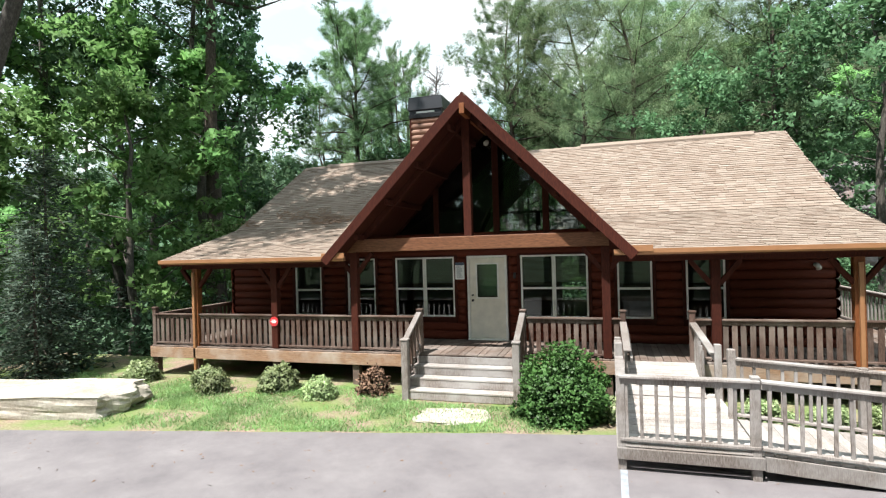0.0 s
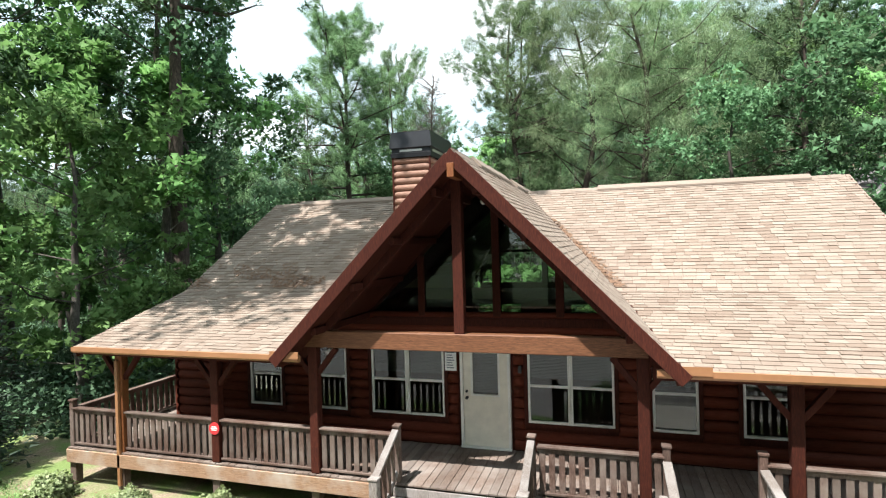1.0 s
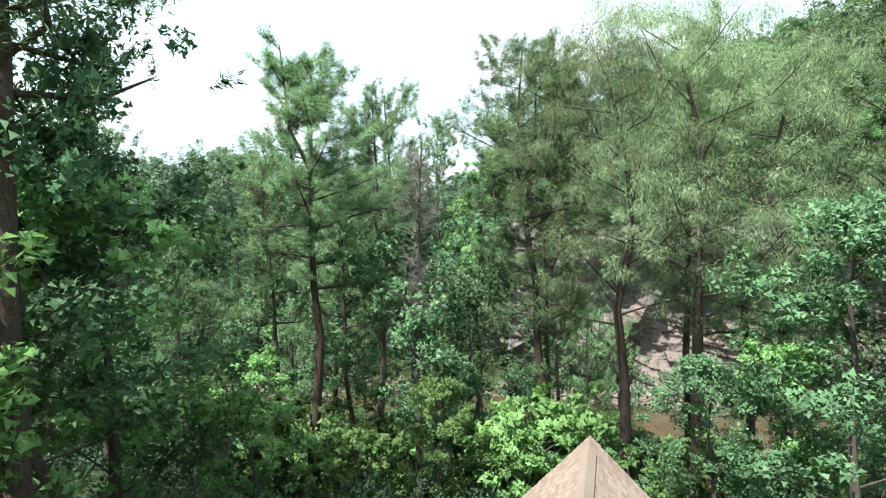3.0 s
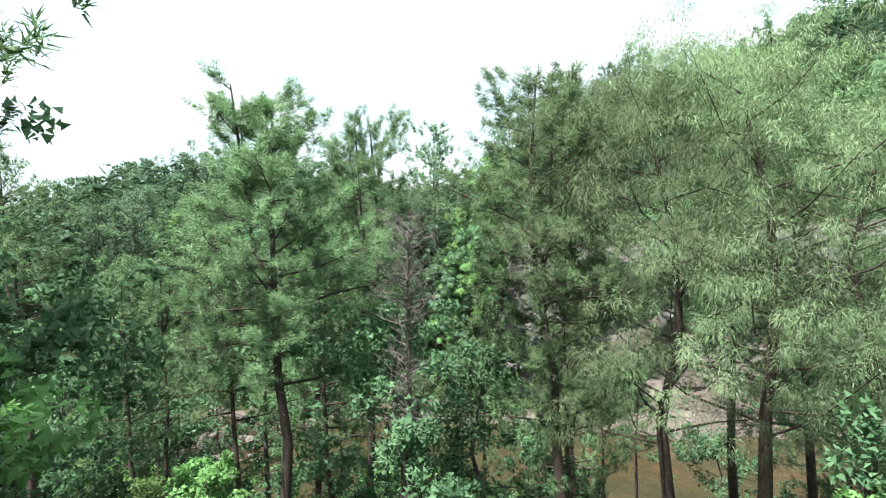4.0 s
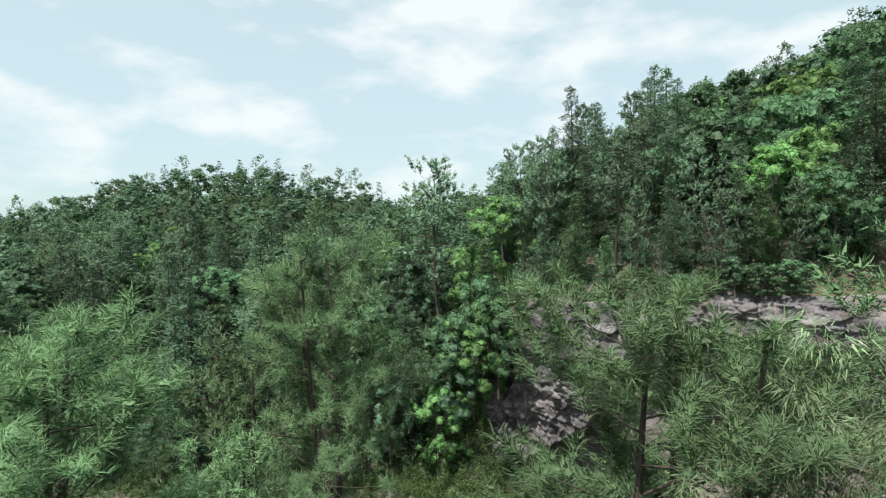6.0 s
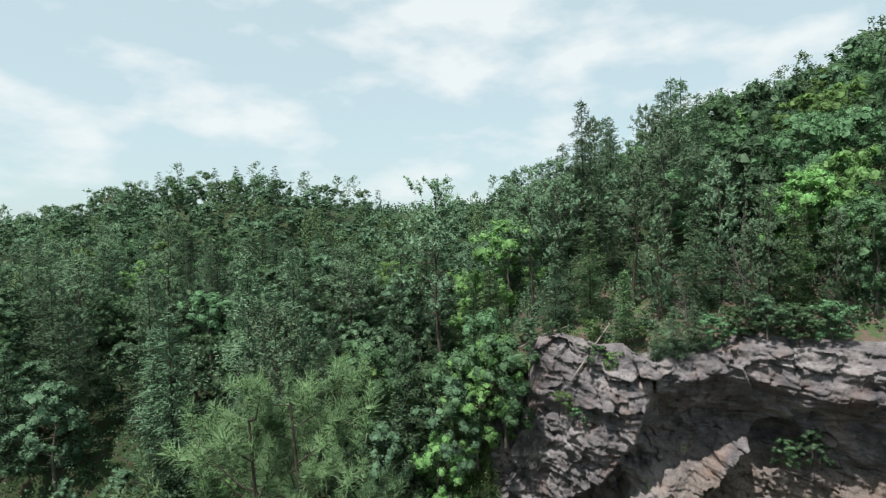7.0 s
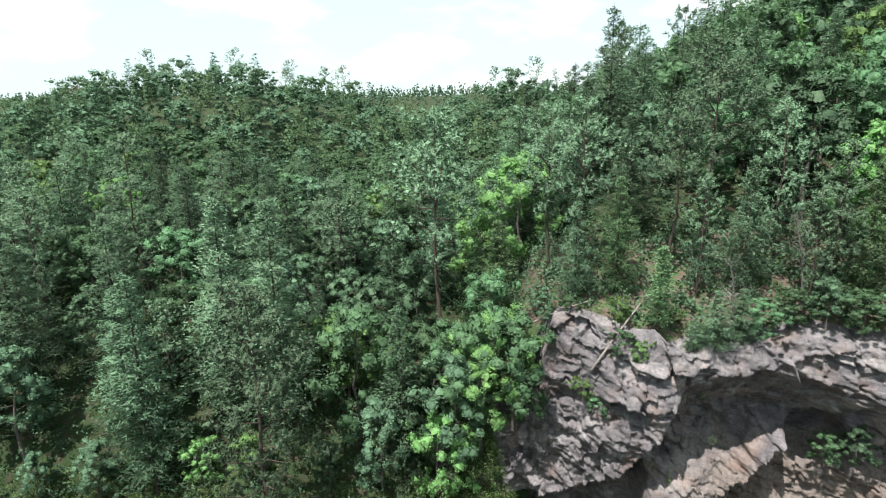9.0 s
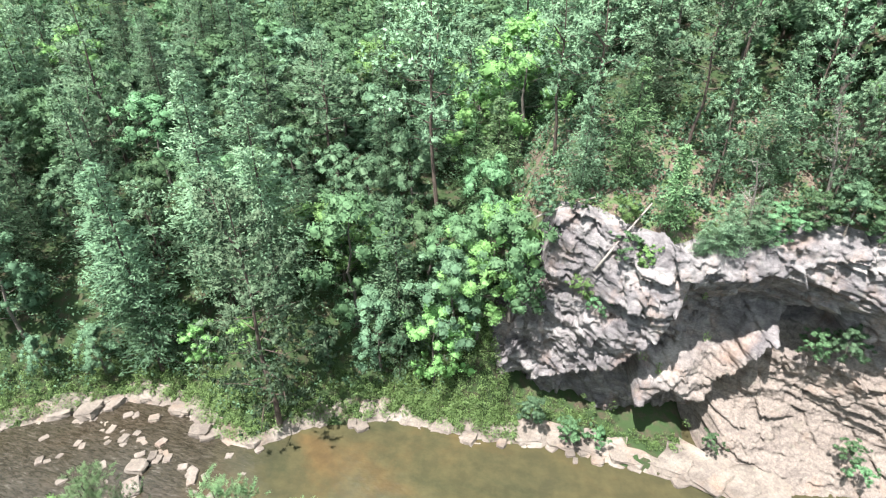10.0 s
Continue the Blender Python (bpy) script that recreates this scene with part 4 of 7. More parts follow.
    panes = ((-2.40, -1.335), (-1.205, GX), (GX, 0.195), (0.345, 1.395), (1.545, 2.62))
    for a, b in panes:
        a2, b2 = max(a, GX - (gz_in(GX) - zb) / GS), min(b, GX + (gz_in(GX) - zb) / GS)
        pts = [(a2, 0.06, zb), (b2, 0.06, zb), (b2, 0.06, max(gz_in(b2), zb + 0.02)), (a2, 0.06, max(gz_in(a2), zb + 0.02))]
        slab("gable_pane", pts, 0.008, M_GLASS, cabin, "large clear gable window pane").visible_shadow = False
    # thin sill line that catches light
    box_part("glazing_bead", (-2.3, -0.03, 3.30, 2.45, 0.0, 3.325), M_TRIM, cabin, 0)


build_walls()


def build_window(x0, z0, x1, z1, lights):
    """A vinyl sash window: frame, sashes, panes and a half-raised blind."""
    w = boxes_mesh("window", [(x0 - 0.07, -0.012, z0 - 0.07, x1 + 0.07, 0.06, z0), (x0 - 0.07, -0.012, z1, x1 + 0.07, 0.06, z1 + 0.05),
                              (x0 - 0.07, -0.01, z0, x0, 0.06, z1), (x1, -0.01, z0, x1 + 0.07, 0.06, z1)], M_TRIM, 0.004)
    win = child("window", w, cabin, None, "white-framed double-hung window in stained trim")
    f = 0.045
    cols = [(x0, x1)] if lights == 1 else [(x0, (x0 + x1) / 2), ((x0 + x1) / 2, x1)]
    mz = z0 + (z1 - z0) * 0.47
    for a, b in cols:
        child("frame", boxes_mesh("frame", [(a + 0.003, 0.0, z0 + 0.003, a + f, 0.07, z1 - 0.003), (b - f, 0.0, z0 + 0.003, b - 0.003, 0.07, z1 - 0.003), (a + f, 0.0, z0 + 0.003, b - f, 0.07, z0 + f), (a + f, 0.0, z1 - f, b - f, 0.07, z1 - 0.003),
                                            (a + f, 0.015, mz - 0.025, b - f, 0.06, mz + 0.025)], M_WHITE, 0.004), win, None, "white vinyl frame")
        for c, d, yy in ((z0 + f, mz - 0.025, 0.045), (mz + 0.025, z1 - f, 0.03)):
            p = child("pane", boxes_mesh("pane", [(a + f, yy, c, b - f, yy + 0.006, d)], M_GLASS), win)
            p.visible_shadow = False
        slats = [(a + f, 0.085, z1 - f - 0.028 * (k + 1), b - f, 0.105, z1 - f - 0.028 * k - 0.012) for k in range(22)]
        if lights == 2 or a > 2:
            child("blind", boxes_mesh("blind", slats, M_BLIND), win, None, "pale raised venetian blind")


for w_ in WINDOWS:
    build_window(*w_)


def build_door():
    x0, z0, x1, z1 = DOOR
    door = child("entry_door", boxes_mesh("entry_door", [(x0, -0.012, z0 + 0.03, x0 + 0.055, 0.12, z1), (x1 - 0.055, -0.012, z0 + 0.03, x1, 0.12, z1), (x0 + 0.055, -0.012, z1 - 0.055, x1 - 0.055, 0.12, z1), (x0, -0.05, z0, x1, 0.12, z0 + 0.03)], M_WHITE, 0.004), cabin, None, "cream painted entry door with half-height glass")
    a, b, c, d = x0 + 0.06, x1 - 0.06, z0 + 0.035, z1 - 0.06
    ga, gb, gc, gd = a + 0.19, b - 0.19, c + 1.02, d - 0.16
    leaf = child("door_leaf", boxes_mesh("door_leaf", [(a, 0.03, c, b, 0.075, gc), (a, 0.03, gd, b, 0.075, d), (a, 0.03, gc, ga, 0.075, gd), (gb, 0.03, gc, b, 0.075, gd)], M_DOOR), door)
    child("glass_trim", boxes_mesh("glass_trim", [(ga - 0.04, 0.012, gc - 0.04, gb + 0.04, 0.03, gc), (ga - 0.04, 0.012, gd, gb + 0.04, 0.03, gd + 0.04), (ga - 0.04, 0.012, gc, ga, 0.03, gd), (gb, 0.012, gc, gb + 0.04, 0.03, gd)], M_WHITE, 0.004), door)
    child("door_pane", boxes_mesh("door_pane", [(ga, 0.045, gc, gb, 0.052, gd)], M_GLASS), door).visible_shadow = False
    child("door_blind", boxes_mesh("door_blind", [(ga, 0.085, gd - 0.03 * (k + 1), gb, 0.1, gd - 0.03 * k - 0.012) for k in range(26)], M_BLIND), door)
    for zz, r in ((c + 0.94, 0.032), (c + 1.07, 0.024)):
        co, q = tube([(a + 0.07, 0.03, zz), (a + 0.07, 0.0, zz), (a + 0.07, -0.015, zz), (a + 0.07, -0.05, zz)], [r * 0.9, r * 0.5, r, r * 0.7], 10)
        child("knob", mesh_from("knob", co, q + [tuple(range(30, 40))], M_BLACK, True), door, None, "dark metal knob")
    return door


build_door()
box_part("notice", (-0.80, -0.02, 2.27, -0.565, -0.008, 2.69), M_PAPER, cabin, 0, "white printed notice sheet")
for k_ in range(7):
    box_part("print_line", (-0.76, -0.023, 2.32 + k_ * 0.05, -0.61 - 0.02 * (k_ % 3), -0.0205, 2.337 + k_ * 0.05), M_INK, cabin, 0)
box_part("notice_band", (-0.80, -0.023, 2.63, -0.565, -0.0205, 2.69), M_INK, cabin, 0)
box_part("doorbell_box", (0.66, -0.05, 2.28, 0.72, 0.0, 2.42), M_BLACK, cabin, 0.005, "small black wall fixture")
for x_, z_ in ((-3.35, 2.62), (0.10, 5.62), (7.0, 2.5)):
    co_, q_ = tube([(x_, 0.0, z_), (x_, -0.06, z_), (x_, -0.10, z_ - 0.02), (x_, -0.17, z_ - 0.06)], [0.05, 0.05, 0.035, 0.06], 10)
    child("floodlight", mesh_from("floodlight", co_, q_ + [tuple(range(30, 40))], M_WHITE, True), cabin, None, "small white security light")


def build_chimney():
    x0, x1, y0, y1, z1 = -2.62, -1.66, 2.0, 3.72, 6.90
    zb = main_z(y0) - 0.25
    ch = child("chimney", boxes_mesh("chimney", [(x0 + 0.05, y0 + 0.05, zb, x1 - 0.05, y1 - 0.05, z1)], M_TRIM), cabin, None, "chimney chase clad in half-round logs")
    h = 0.163
    prof = [(0.075, 0.0), (0.025, 0.014), (0.0, 0.06), (0.0, 0.10), (0.025, 0.149), (0.075, 0.163)]
    n = int((z1 - zb) / h)
    for k in range(n):
        z = z1 - (k + 1) * h
        for fx, ax, lo, hi in ((y0, "y", x0, x1), (x1, "x", y0, y1), (x0, "-x", y0, y1), (y1, "-y", x0, x1)):
            if ax in ("x", "-x") and z < main_z(y1) - 0.5 and z < main_z(y0) - 0.3:
                continue
            vs = []
            for e in (lo, hi):
                for d, zz in prof:
                    if ax == "y":
                        vs.append((e, fx + d, z + zz))
                    elif ax == "-y":
                        vs.append((e, fx - d, z + zz))
                    elif ax == "x":
                        vs.append((fx - d, e, z + zz))
                    else:
                        vs.append((fx + d, e, z + zz))
            fs = [(i, i + 1, i + 7, i + 6) for i in range(5)]
            child("log", mesh_from("log", vs, fs, M_CHIM, True), ch)
    for cx, cy in ((x0, y0), (x1, y0), (x0, y1), (x1, y1)):
        sx, sy = (1 if cx == x0 else -1), (1 if cy == y0 else -1)
        box_part("corner_board", (min(cx - sx * 0.012, cx + sx * 0.03), min(cy - sy * 0.012, cy + sy * 0.03), zb, max(cx - sx * 0.012, cx + sx * 0.03), max(cy - sy * 0.012, cy + sy * 0.03), z1), M_TRIM, ch, 0)
    # metal cap: a flared skirt below, an open box above

    def ring(z, o):
        return [(x0 - o, y0 - o, z), (x1 + o, y0 - o, z), (x1 + o, y1 + o, z), (x0 - o, y1 + o, z)]
    vs = ring(z1 - 0.01, 0.03) + ring(z1 + 0.09, 0.04) + ring(z1 + 0.10, 0.015) + ring(z1 + 0.20, 0.015) + ring(z1 + 0.22, 0.06) + ring(z1 + 0.60, 0.02) + ring(z1 + 0.60, -0.02) + ring(z1 + 0.22, -0.02)
    fs = []
    for r in range(7):
        for k in range(4):
            fs.append((r * 4 + k, r * 4 + (k + 1) % 4, r * 4 + 4 + (k + 1) % 4, r * 4 + 4 + k))
    fs.append((28, 29, 30, 31))
    me = mesh_from("cap", vs, fs, M_CAPMETAL)
    cap = child("cap", me, ch, None, "dark metal chimney cap")
    box_part("spacer_gap", (x0 + 0.2, y0 - 0.022, z1 + 0.125, x1 - 0.2, y0 - 0.016, z1 + 0.175), M_GALV, ch, 0)
    box_part("spacer_gap", (x1 + 0.016, y0 + 0.15, z1 + 0.12, x1 + 0.022, y1 - 0.15, z1 + 0.18), M_GALV, ch, 0, "bright galvanised strip")
    cx, cy = (x0 + x1) / 2 + 0.02, (y0 + y1) / 2 + 0.1
    co, q = tube([(cx, cy, z1 + 0.2), (cx, cy, z1 + 0.46), (cx, cy, z1 + 0.47), (cx, cy, z1 + 0.53), (cx, cy, z1 + 0.531), (cx, cy, z1 + 0.66), (cx, cy, z1 + 0.69)], [0.15, 0.15, 0.12, 0.12, 0.19, 0.19, 0.05], 18)
    child("flue", mesh_from("flue", co, q + [tuple(range(18 * 6, 18 * 7))], M_GALV, True), ch, None, "round galvanised flue with rain cap")
    # flashing along the base
    for x in (x0 - 0.16, x1 + 0.16):
        bar_between("flashing", (x, y0 - 0.1, main_z(y0 - 0.1) + 0.03), (x, y1 + 0.2, main_z(y1 + 0.2) + 0.03), 0.05, 0.03, M_GUTTER, ch)


M_CHIM = wood("weathered_chimney_log", (0.10, 0.045, 0.03), (0.22, 0.12, 0.085), (0.36, 0.23, 0.17), (1.0, 1.0, 9), 0.7, rnd=0.3)
build_chimney()


# ---- the porch ----
porch = thing("porch", "covered timber porch with weathered deck and picket railings", "porch")
PY = -1.75
POSTS = [(-7.12, M_CEDAR), (-4.82, M_TRIM), (-2.70, M_TRIM), (2.82, M_TRIM), (4.80, M_TRIM), (7.10, M_CEDAR)]


def build_porch():
    n = 0
    x = -8.5
    while x < 9.2:
        y1 = 0.05 if -7.4 < x < 7.4 else 5.2
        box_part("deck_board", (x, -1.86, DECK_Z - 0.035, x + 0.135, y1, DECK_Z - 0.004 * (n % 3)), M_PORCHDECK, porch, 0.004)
        x += 0.142
        n += 1
    for a, b in ((-8.5, -1.25), (1.25, 9.2)):
        box_part("rim_board", (a, -1.90, DECK_Z - 0.30, b, -1.862, DECK_Z - 0.037), M_FASCIA, porch, 0.006, "sun-bleached rim board")
    box_part("rim_board", (-8.54, -1.862, DECK_Z - 0.30, -8.502, 5.2, DECK_Z - 0.037), M_FASCIA, porch)
    for x in (-8.4, -7.12, -4.82, -2.70, -1.3, 1.3, 2.82, 4.80, 7.10):
        box_part("pier", (x - 0.08, -1.84, -0.9 if x < -6 else -0.2, x + 0.08, -1.68, DECK_Z - 0.30), M_RAIL, porch)
    for x, mat in POSTS:
        zt = 2.72 if abs(x) > 3 else 3.02
        post = box_part("post", (x - 0.085, PY - 0.085, DECK_Z - 0.34 if mat is M_CEDAR else DECK_Z, x + 0.085, PY + 0.085, zt), mat, porch, 0.012, "square timber porch post")
        if mat is M_CEDAR:
            bar_between("downpipe", (x, PY - 0.12, 0.1), (x, PY - 0.12, zt - 0.1), 0.07, 0.06, M_GUTTER, post)
        for s in (-1, 1):
            pts = [(x + s * 0.07, PY, zt - 0.48), (x + s * 0.22, PY, zt - 0.30), (x + s * 0.44, PY, zt - 0.02)]
            for p, q in zip(pts, pts[1:]):
                bar_between("brace", p, q, 0.09, 0.09, M_TRIM, post, "curved timber brace")
    # header beams
    for a, b in ((-7.5, -2.9), (2.95, 7.5)):
        box_part("header_beam", (a, PY - 0.08, 2.70, b, PY + 0.08, 2.90), M_TRIM, porch, 0.01)
    box_part("gable_beam", (-2.98, PY - 0.10, 3.02, 2.90, PY + 0.10, 3.31), M_BEAM, porch, 0.012, "thick stained gable tie beam")
    box_part("king_post", (0.02 - 0.085, PY - 0.085, 3.31, 0.02 + 0.085, PY + 0.085, 5.86), M_TRIM, porch, 0.01, "central gable king post")
    for s in (-1, 1):
        bar_between("gable_rafter", (GX + s * 0.05, PY, GZ - 0.33), (GX + s * 3.02, PY, GZ - 0.33 - GS * 2.97), 0.14, 0.20, M_TRIM, porch)
        for k in range(4):
            zz = 5.6 - k * 0.75
            xx = GX + s * (GZ - 0.3 - zz) / GS
            bar_between("purlin", (xx, G_FRONT + 0.1, zz), (xx, 0.1, zz), 0.09, 0.12, M_TRIM, porch)


build_porch()


def railing(parent, a, b, top, bottom, gap, bw, mat, name="railing", cap_w=0.13, label=""):
    """Pickets between a top and a bottom rail, from a to b (floor places)."""
    a, b = Vector(a), Vector(b)
    d = b - a
    n = max(1, int(d.length / gap))
    cap = bar_between(name, a + Vector((0, 0, top)), b + Vector((0, 0, top)), cap_w, 0.035, mat, parent, label)
    inv = cap.matrix_basis.inverted()
    bt = bar_between("bottom_rail", a + Vector((0, 0, bottom)), b + Vector((0, 0, bottom)), 0.09, 0.04, mat, cap)
    bt.matrix_basis = inv @ bt.matrix_basis
    tr = bar_between("top_rail", a + Vector((0, 0, top - 0.06)), b + Vector((0, 0, top - 0.06)), 0.04, 0.08, mat, cap)
    tr.matrix_basis = inv @ tr.matrix_basis
    me = unit_box("baluster", bw, 0.035, top - bottom - 0.04, mat, 0.004)
    yaw = math.degrees(math.atan2(d.y, d.x))
    for i in range(n):
        p = a + d * ((i + 0.5) / n)
        child("baluster", me, cap, inv @ pose(p.x, p.y, p.z + bottom + 0.01, random.uniform(-0.6, 0.6), random.uniform(-0.8, 0.8), yaw))


for a_, b_ in ((-8.45, -7.2), (-7.04, -4.9), (-4.74, -2.78), (-2.62, -1.22), (1.22, 2.74), (2.9, 3.1), (4.42, 4.72), (4.88, 7.02), (7.18, 8.9)):
    railing(porch, (a_, PY, DECK_Z), (b_, PY, DECK_Z), 0.79, 0.06, 0.15, 0.095, M_RAIL, label="weathered brown picket railing")
railing(porch, (-8.45, PY, DECK_Z), (-8.45, 5.1, DECK_Z), 0.79, 0.06, 0.17, 0.095, M_RAIL)
railing(porch, (9.1, PY, DECK_Z), (9.1, 5.1, DECK_Z), 0.90, 0.06, 0.2, 0.06, M_GREY)
for x_, y_ in ((-8.45, PY), (-8.45, 1.6), (-8.45, 5.1), (9.1, PY), (9.1, 1.6), (9.1, 5.1), (-1.14, PY - 0.02), (1.14, PY - 0.02), (3.12, PY), (4.38, PY)):
    box_part("newel", (x_ - 0.055, y_ - 0.055, DECK_Z, x_ + 0.055, y_ + 0.055, DECK_Z + 0.93), M_RAIL, porch, 0.01)
    box_part("newel_cap", (x_ - 0.07, y_ - 0.07, DECK_Z + 0.93, x_ + 0.07, y_ + 0.07, DECK_Z + 0.97), M_RAIL, porch, 0.008)

# ---- front steps ----
steps = thing("front_steps", "weathered grey wooden front steps with side rails", "steps")
for k_ in range(4):
    zt_, yf_ = DECK_Z - 0.19 * (k_ + 0), -1.90 - 0.27 * k_
    if k_:
        for j_ in range(2):
            box_part("tread", (-1.20, yf_ + 0.0 + 0.137 * j_ - 0.03, zt_ - 0.04, 1.20, yf_ + 0.13 + 0.137 * j_ - 0.03, zt_), M_DECK, steps, 0.006)
    box_part("riser", (-1.18, yf_ - 0.02, zt_ - 0.19, 1.18, yf_ + 0.005, zt_ - 0.042), M_GREY, steps, 0.003)
for s_ in (-1, 1):
    x_ = s_ * 1.14
    box_part("lower_newel", (x_ - 0.07, -2.80, -0.1, x_ + 0.07, -2.66, 1.20), M_GREY, steps, 0.012, "grey timber newel")
    box_part("lower_newel_cap", (x_ - 0.085, -2.815, 1.20, x_ + 0.085, -2.645, 1.24), M_GREY, steps, 0.01)
    bar_between("handrail", (x_, -1.84, 1.66), (x_, -2.72, 1.20), 0.12, 0.05, M_GREY, steps)
    bar_between("lower_handrail", (x_, -1.84, 0.95), (x_, -2.66, 0.42), 0.05, 0.09, M_GREY, steps)
    for k_ in range(4):
        y_ = -2.02 - 0.18 * k_
        zz_ = 0.95 + (y_ + 1.84) / 0.82 * 0.53
        box_part("baluster", (x_ - 0.045, y_ - 0.018, zz_, x_ + 0.045, y_ + 0.018, 1.62 + (y_ + 1.84) / 0.88 * 0.46), M_RAIL, steps, 0.004)
    box_part("stringer", (x_ * 1.045 - 0.02, -2.75, -0.1, x_ * 1.045 + 0.02, -1.9, 0.45), M_GREY, steps, 0.004)

# ---- side ramp ----
ramp = thing("access_ramp", "weathered grey wooden access ramp and landing with picket rails", "ramp")
LZ = 0.38
for k_ in range(20):
    y_ = -5.45 + 0.142 * k_
    box_part("landing_board", (2.98, y_, LZ - 0.04, 4.66, y_ + 0.135, LZ - 0.004 * (k_ % 2)), M_DECK, ramp, 0.004)
for k_ in range(8):
    ya_, za_ = -1.90 - 0.137 * k_, DECK_Z - 0.005 - 0.0462 * k_
    slab("slope_board", [(3.1, ya_, za_), (3.1, ya_ - 0.131, za_ - 0.0442), (4.42, ya_ - 0.131, za_ - 0.0442), (4.42, ya_, za_)], 0.04, M_DECK, ramp, "", True)
RAMP_S = 0.075
for k_ in range(46):
    x_ = 4.68 + 0.142 * k_
    z_ = LZ - RAMP_S * 0.142 * k_
    if z_ < 0.03:
        break
    box_part("ramp_board", (x_, -5.42, z_ - 0.04, x_ + 0.135, -4.05, z_ - 0.003 * (k_ % 3)), M_DECK, ramp, 0.004)
box_part("landing_rim", (2.94, -5.50, LZ - 0.20, 4.70, -5.455, LZ - 0.045), M_GREY, ramp, 0.006)
box_part("landing_rim", (2.935, -5.45, LZ - 0.20, 2.975, -2.6, LZ - 0.045), M_GREY, ramp, 0.006)
bar_between("ramp_rim", (4.70, -5.44, LZ - 0.13), (8.6, -5.44, LZ - 0.13 - RAMP_S * 3.9), 0.04, 0.19, M_GREY, ramp)
for x_, y_, zt_ in ((3.0, -5.40, 1.30), (4.62, -5.40, 1.34), (3.0, -4.1, 1.50), (3.0, -2.62, 1.34), (4.62, -4.0, 1.42), (4.62, -2.9, 1.30), (6.3, -5.40, 1.18), (6.3, -4.0, 1.2), (8.0, -5.4, 1.05), (8.0, -4.0, 1.05)):
    box_part("ramp_post", (x_ - 0.055, y_ - 0.055, -0.1, x_ + 0.055, y_ + 0.055, zt_), M_GREY, ramp, 0.01)
railing(ramp, (2.98, -5.43, LZ), (4.66, -5.43, LZ), 0.90, 0.06, 0.172, 0.042, M_GREY, label="grey picket rail")
railing(ramp, (3.0, -5.40, LZ), (3.0, -2.65, LZ), 0.90, 0.06, 0.172, 0.042, M_GREY)
railing(ramp, (4.68, -5.43, LZ), (8.4, -5.43, LZ - RAMP_S * 3.72), 0.90, 0.06, 0.172, 0.042, M_GREY)
railing(ramp, (4.66, -4.02, LZ), (8.4, -4.02, LZ - RAMP_S * 3.74), 0.90, 0.06, 0.172, 0.042, M_GREY)
for xa_, xb_ in ((3.12, 3.16), (4.38, 4.55)):
    bar_between("step_rail", (xa_, -1.82, 1.50), (xb_, -2.92, 1.14), 0.13, 0.04, M_GREY, ramp)
    bar_between("step_rail", (xa_ + 0.07, -1.82, 1.36), (xb_ + 0.07, -2.92, 0.98), 0.04, 0.1, M_GREY, ramp)
    for k_ in range(6):
        y_ = -1.95 - 0.17 * k_
        box_part("baluster", (xa_ + 0.02 - 0.02, y_ - 0.018, DECK_Z - 0.42 * (k_ + 1) / 6, xa_ + 0.02 + 0.02, y_ + 0.018, 1.44 - 0.055 * k_), M_GREY, ramp, 0)

# ---- round red sign on the porch post ----
sign = thing("round_sign", "small round red sign with white marks on a porch post", "sign")
co_, q_ = tube([(-4.82, -1.84, 1.42), (-4.82, -1.855, 1.42)], [0.115, 0.115], 20)
child("sign_disc", mesh_from("sign_disc", co_, q_ + [tuple(range(20, 40)), tuple(range(19, -1, -1))], M_SIGNRED), sign)
for k_, w_ in ((0, 0.06), (1, 0.075), (2, 0.05)):
    box_part("mark_bar", (-4.82 - w_, -1.859, 1.385 + 0.03 * k_, -4.82 + w_, -1.8555, 1.402 + 0.03 * k_), M_PAPER, sign, 0)


# ---- trees ----
def rnd_unit(rng, n):
    v = rng.normal(size=(n, 3))
    return v / np.linalg.norm(v, axis=1)[:, None]


def outward(co, away, lift=0.25):
    """Places with the way out of their clump beside them."""
    away = away / (np.linalg.norm(away, axis=1)[:, None] + 1e-9) + np.array([0, 0, lift])
    return np.hstack([co, away / (np.linalg.norm(away, axis=1)[:, None] + 1e-9)])


def crowned(co, h):
    """Turns the clumps of a tree outward from its crown as a whole, too."""
    v = (co[:, :3] - np.array([0, 0, 0.42 * h])) * np.array([1, 1, 0.55])
    v /= np.linalg.norm(v, axis=1)[:, None] + 1e-9
    return outward(co[:, :3], 0.32 * co[:, 3:] + 0.8 * v, 0.1)


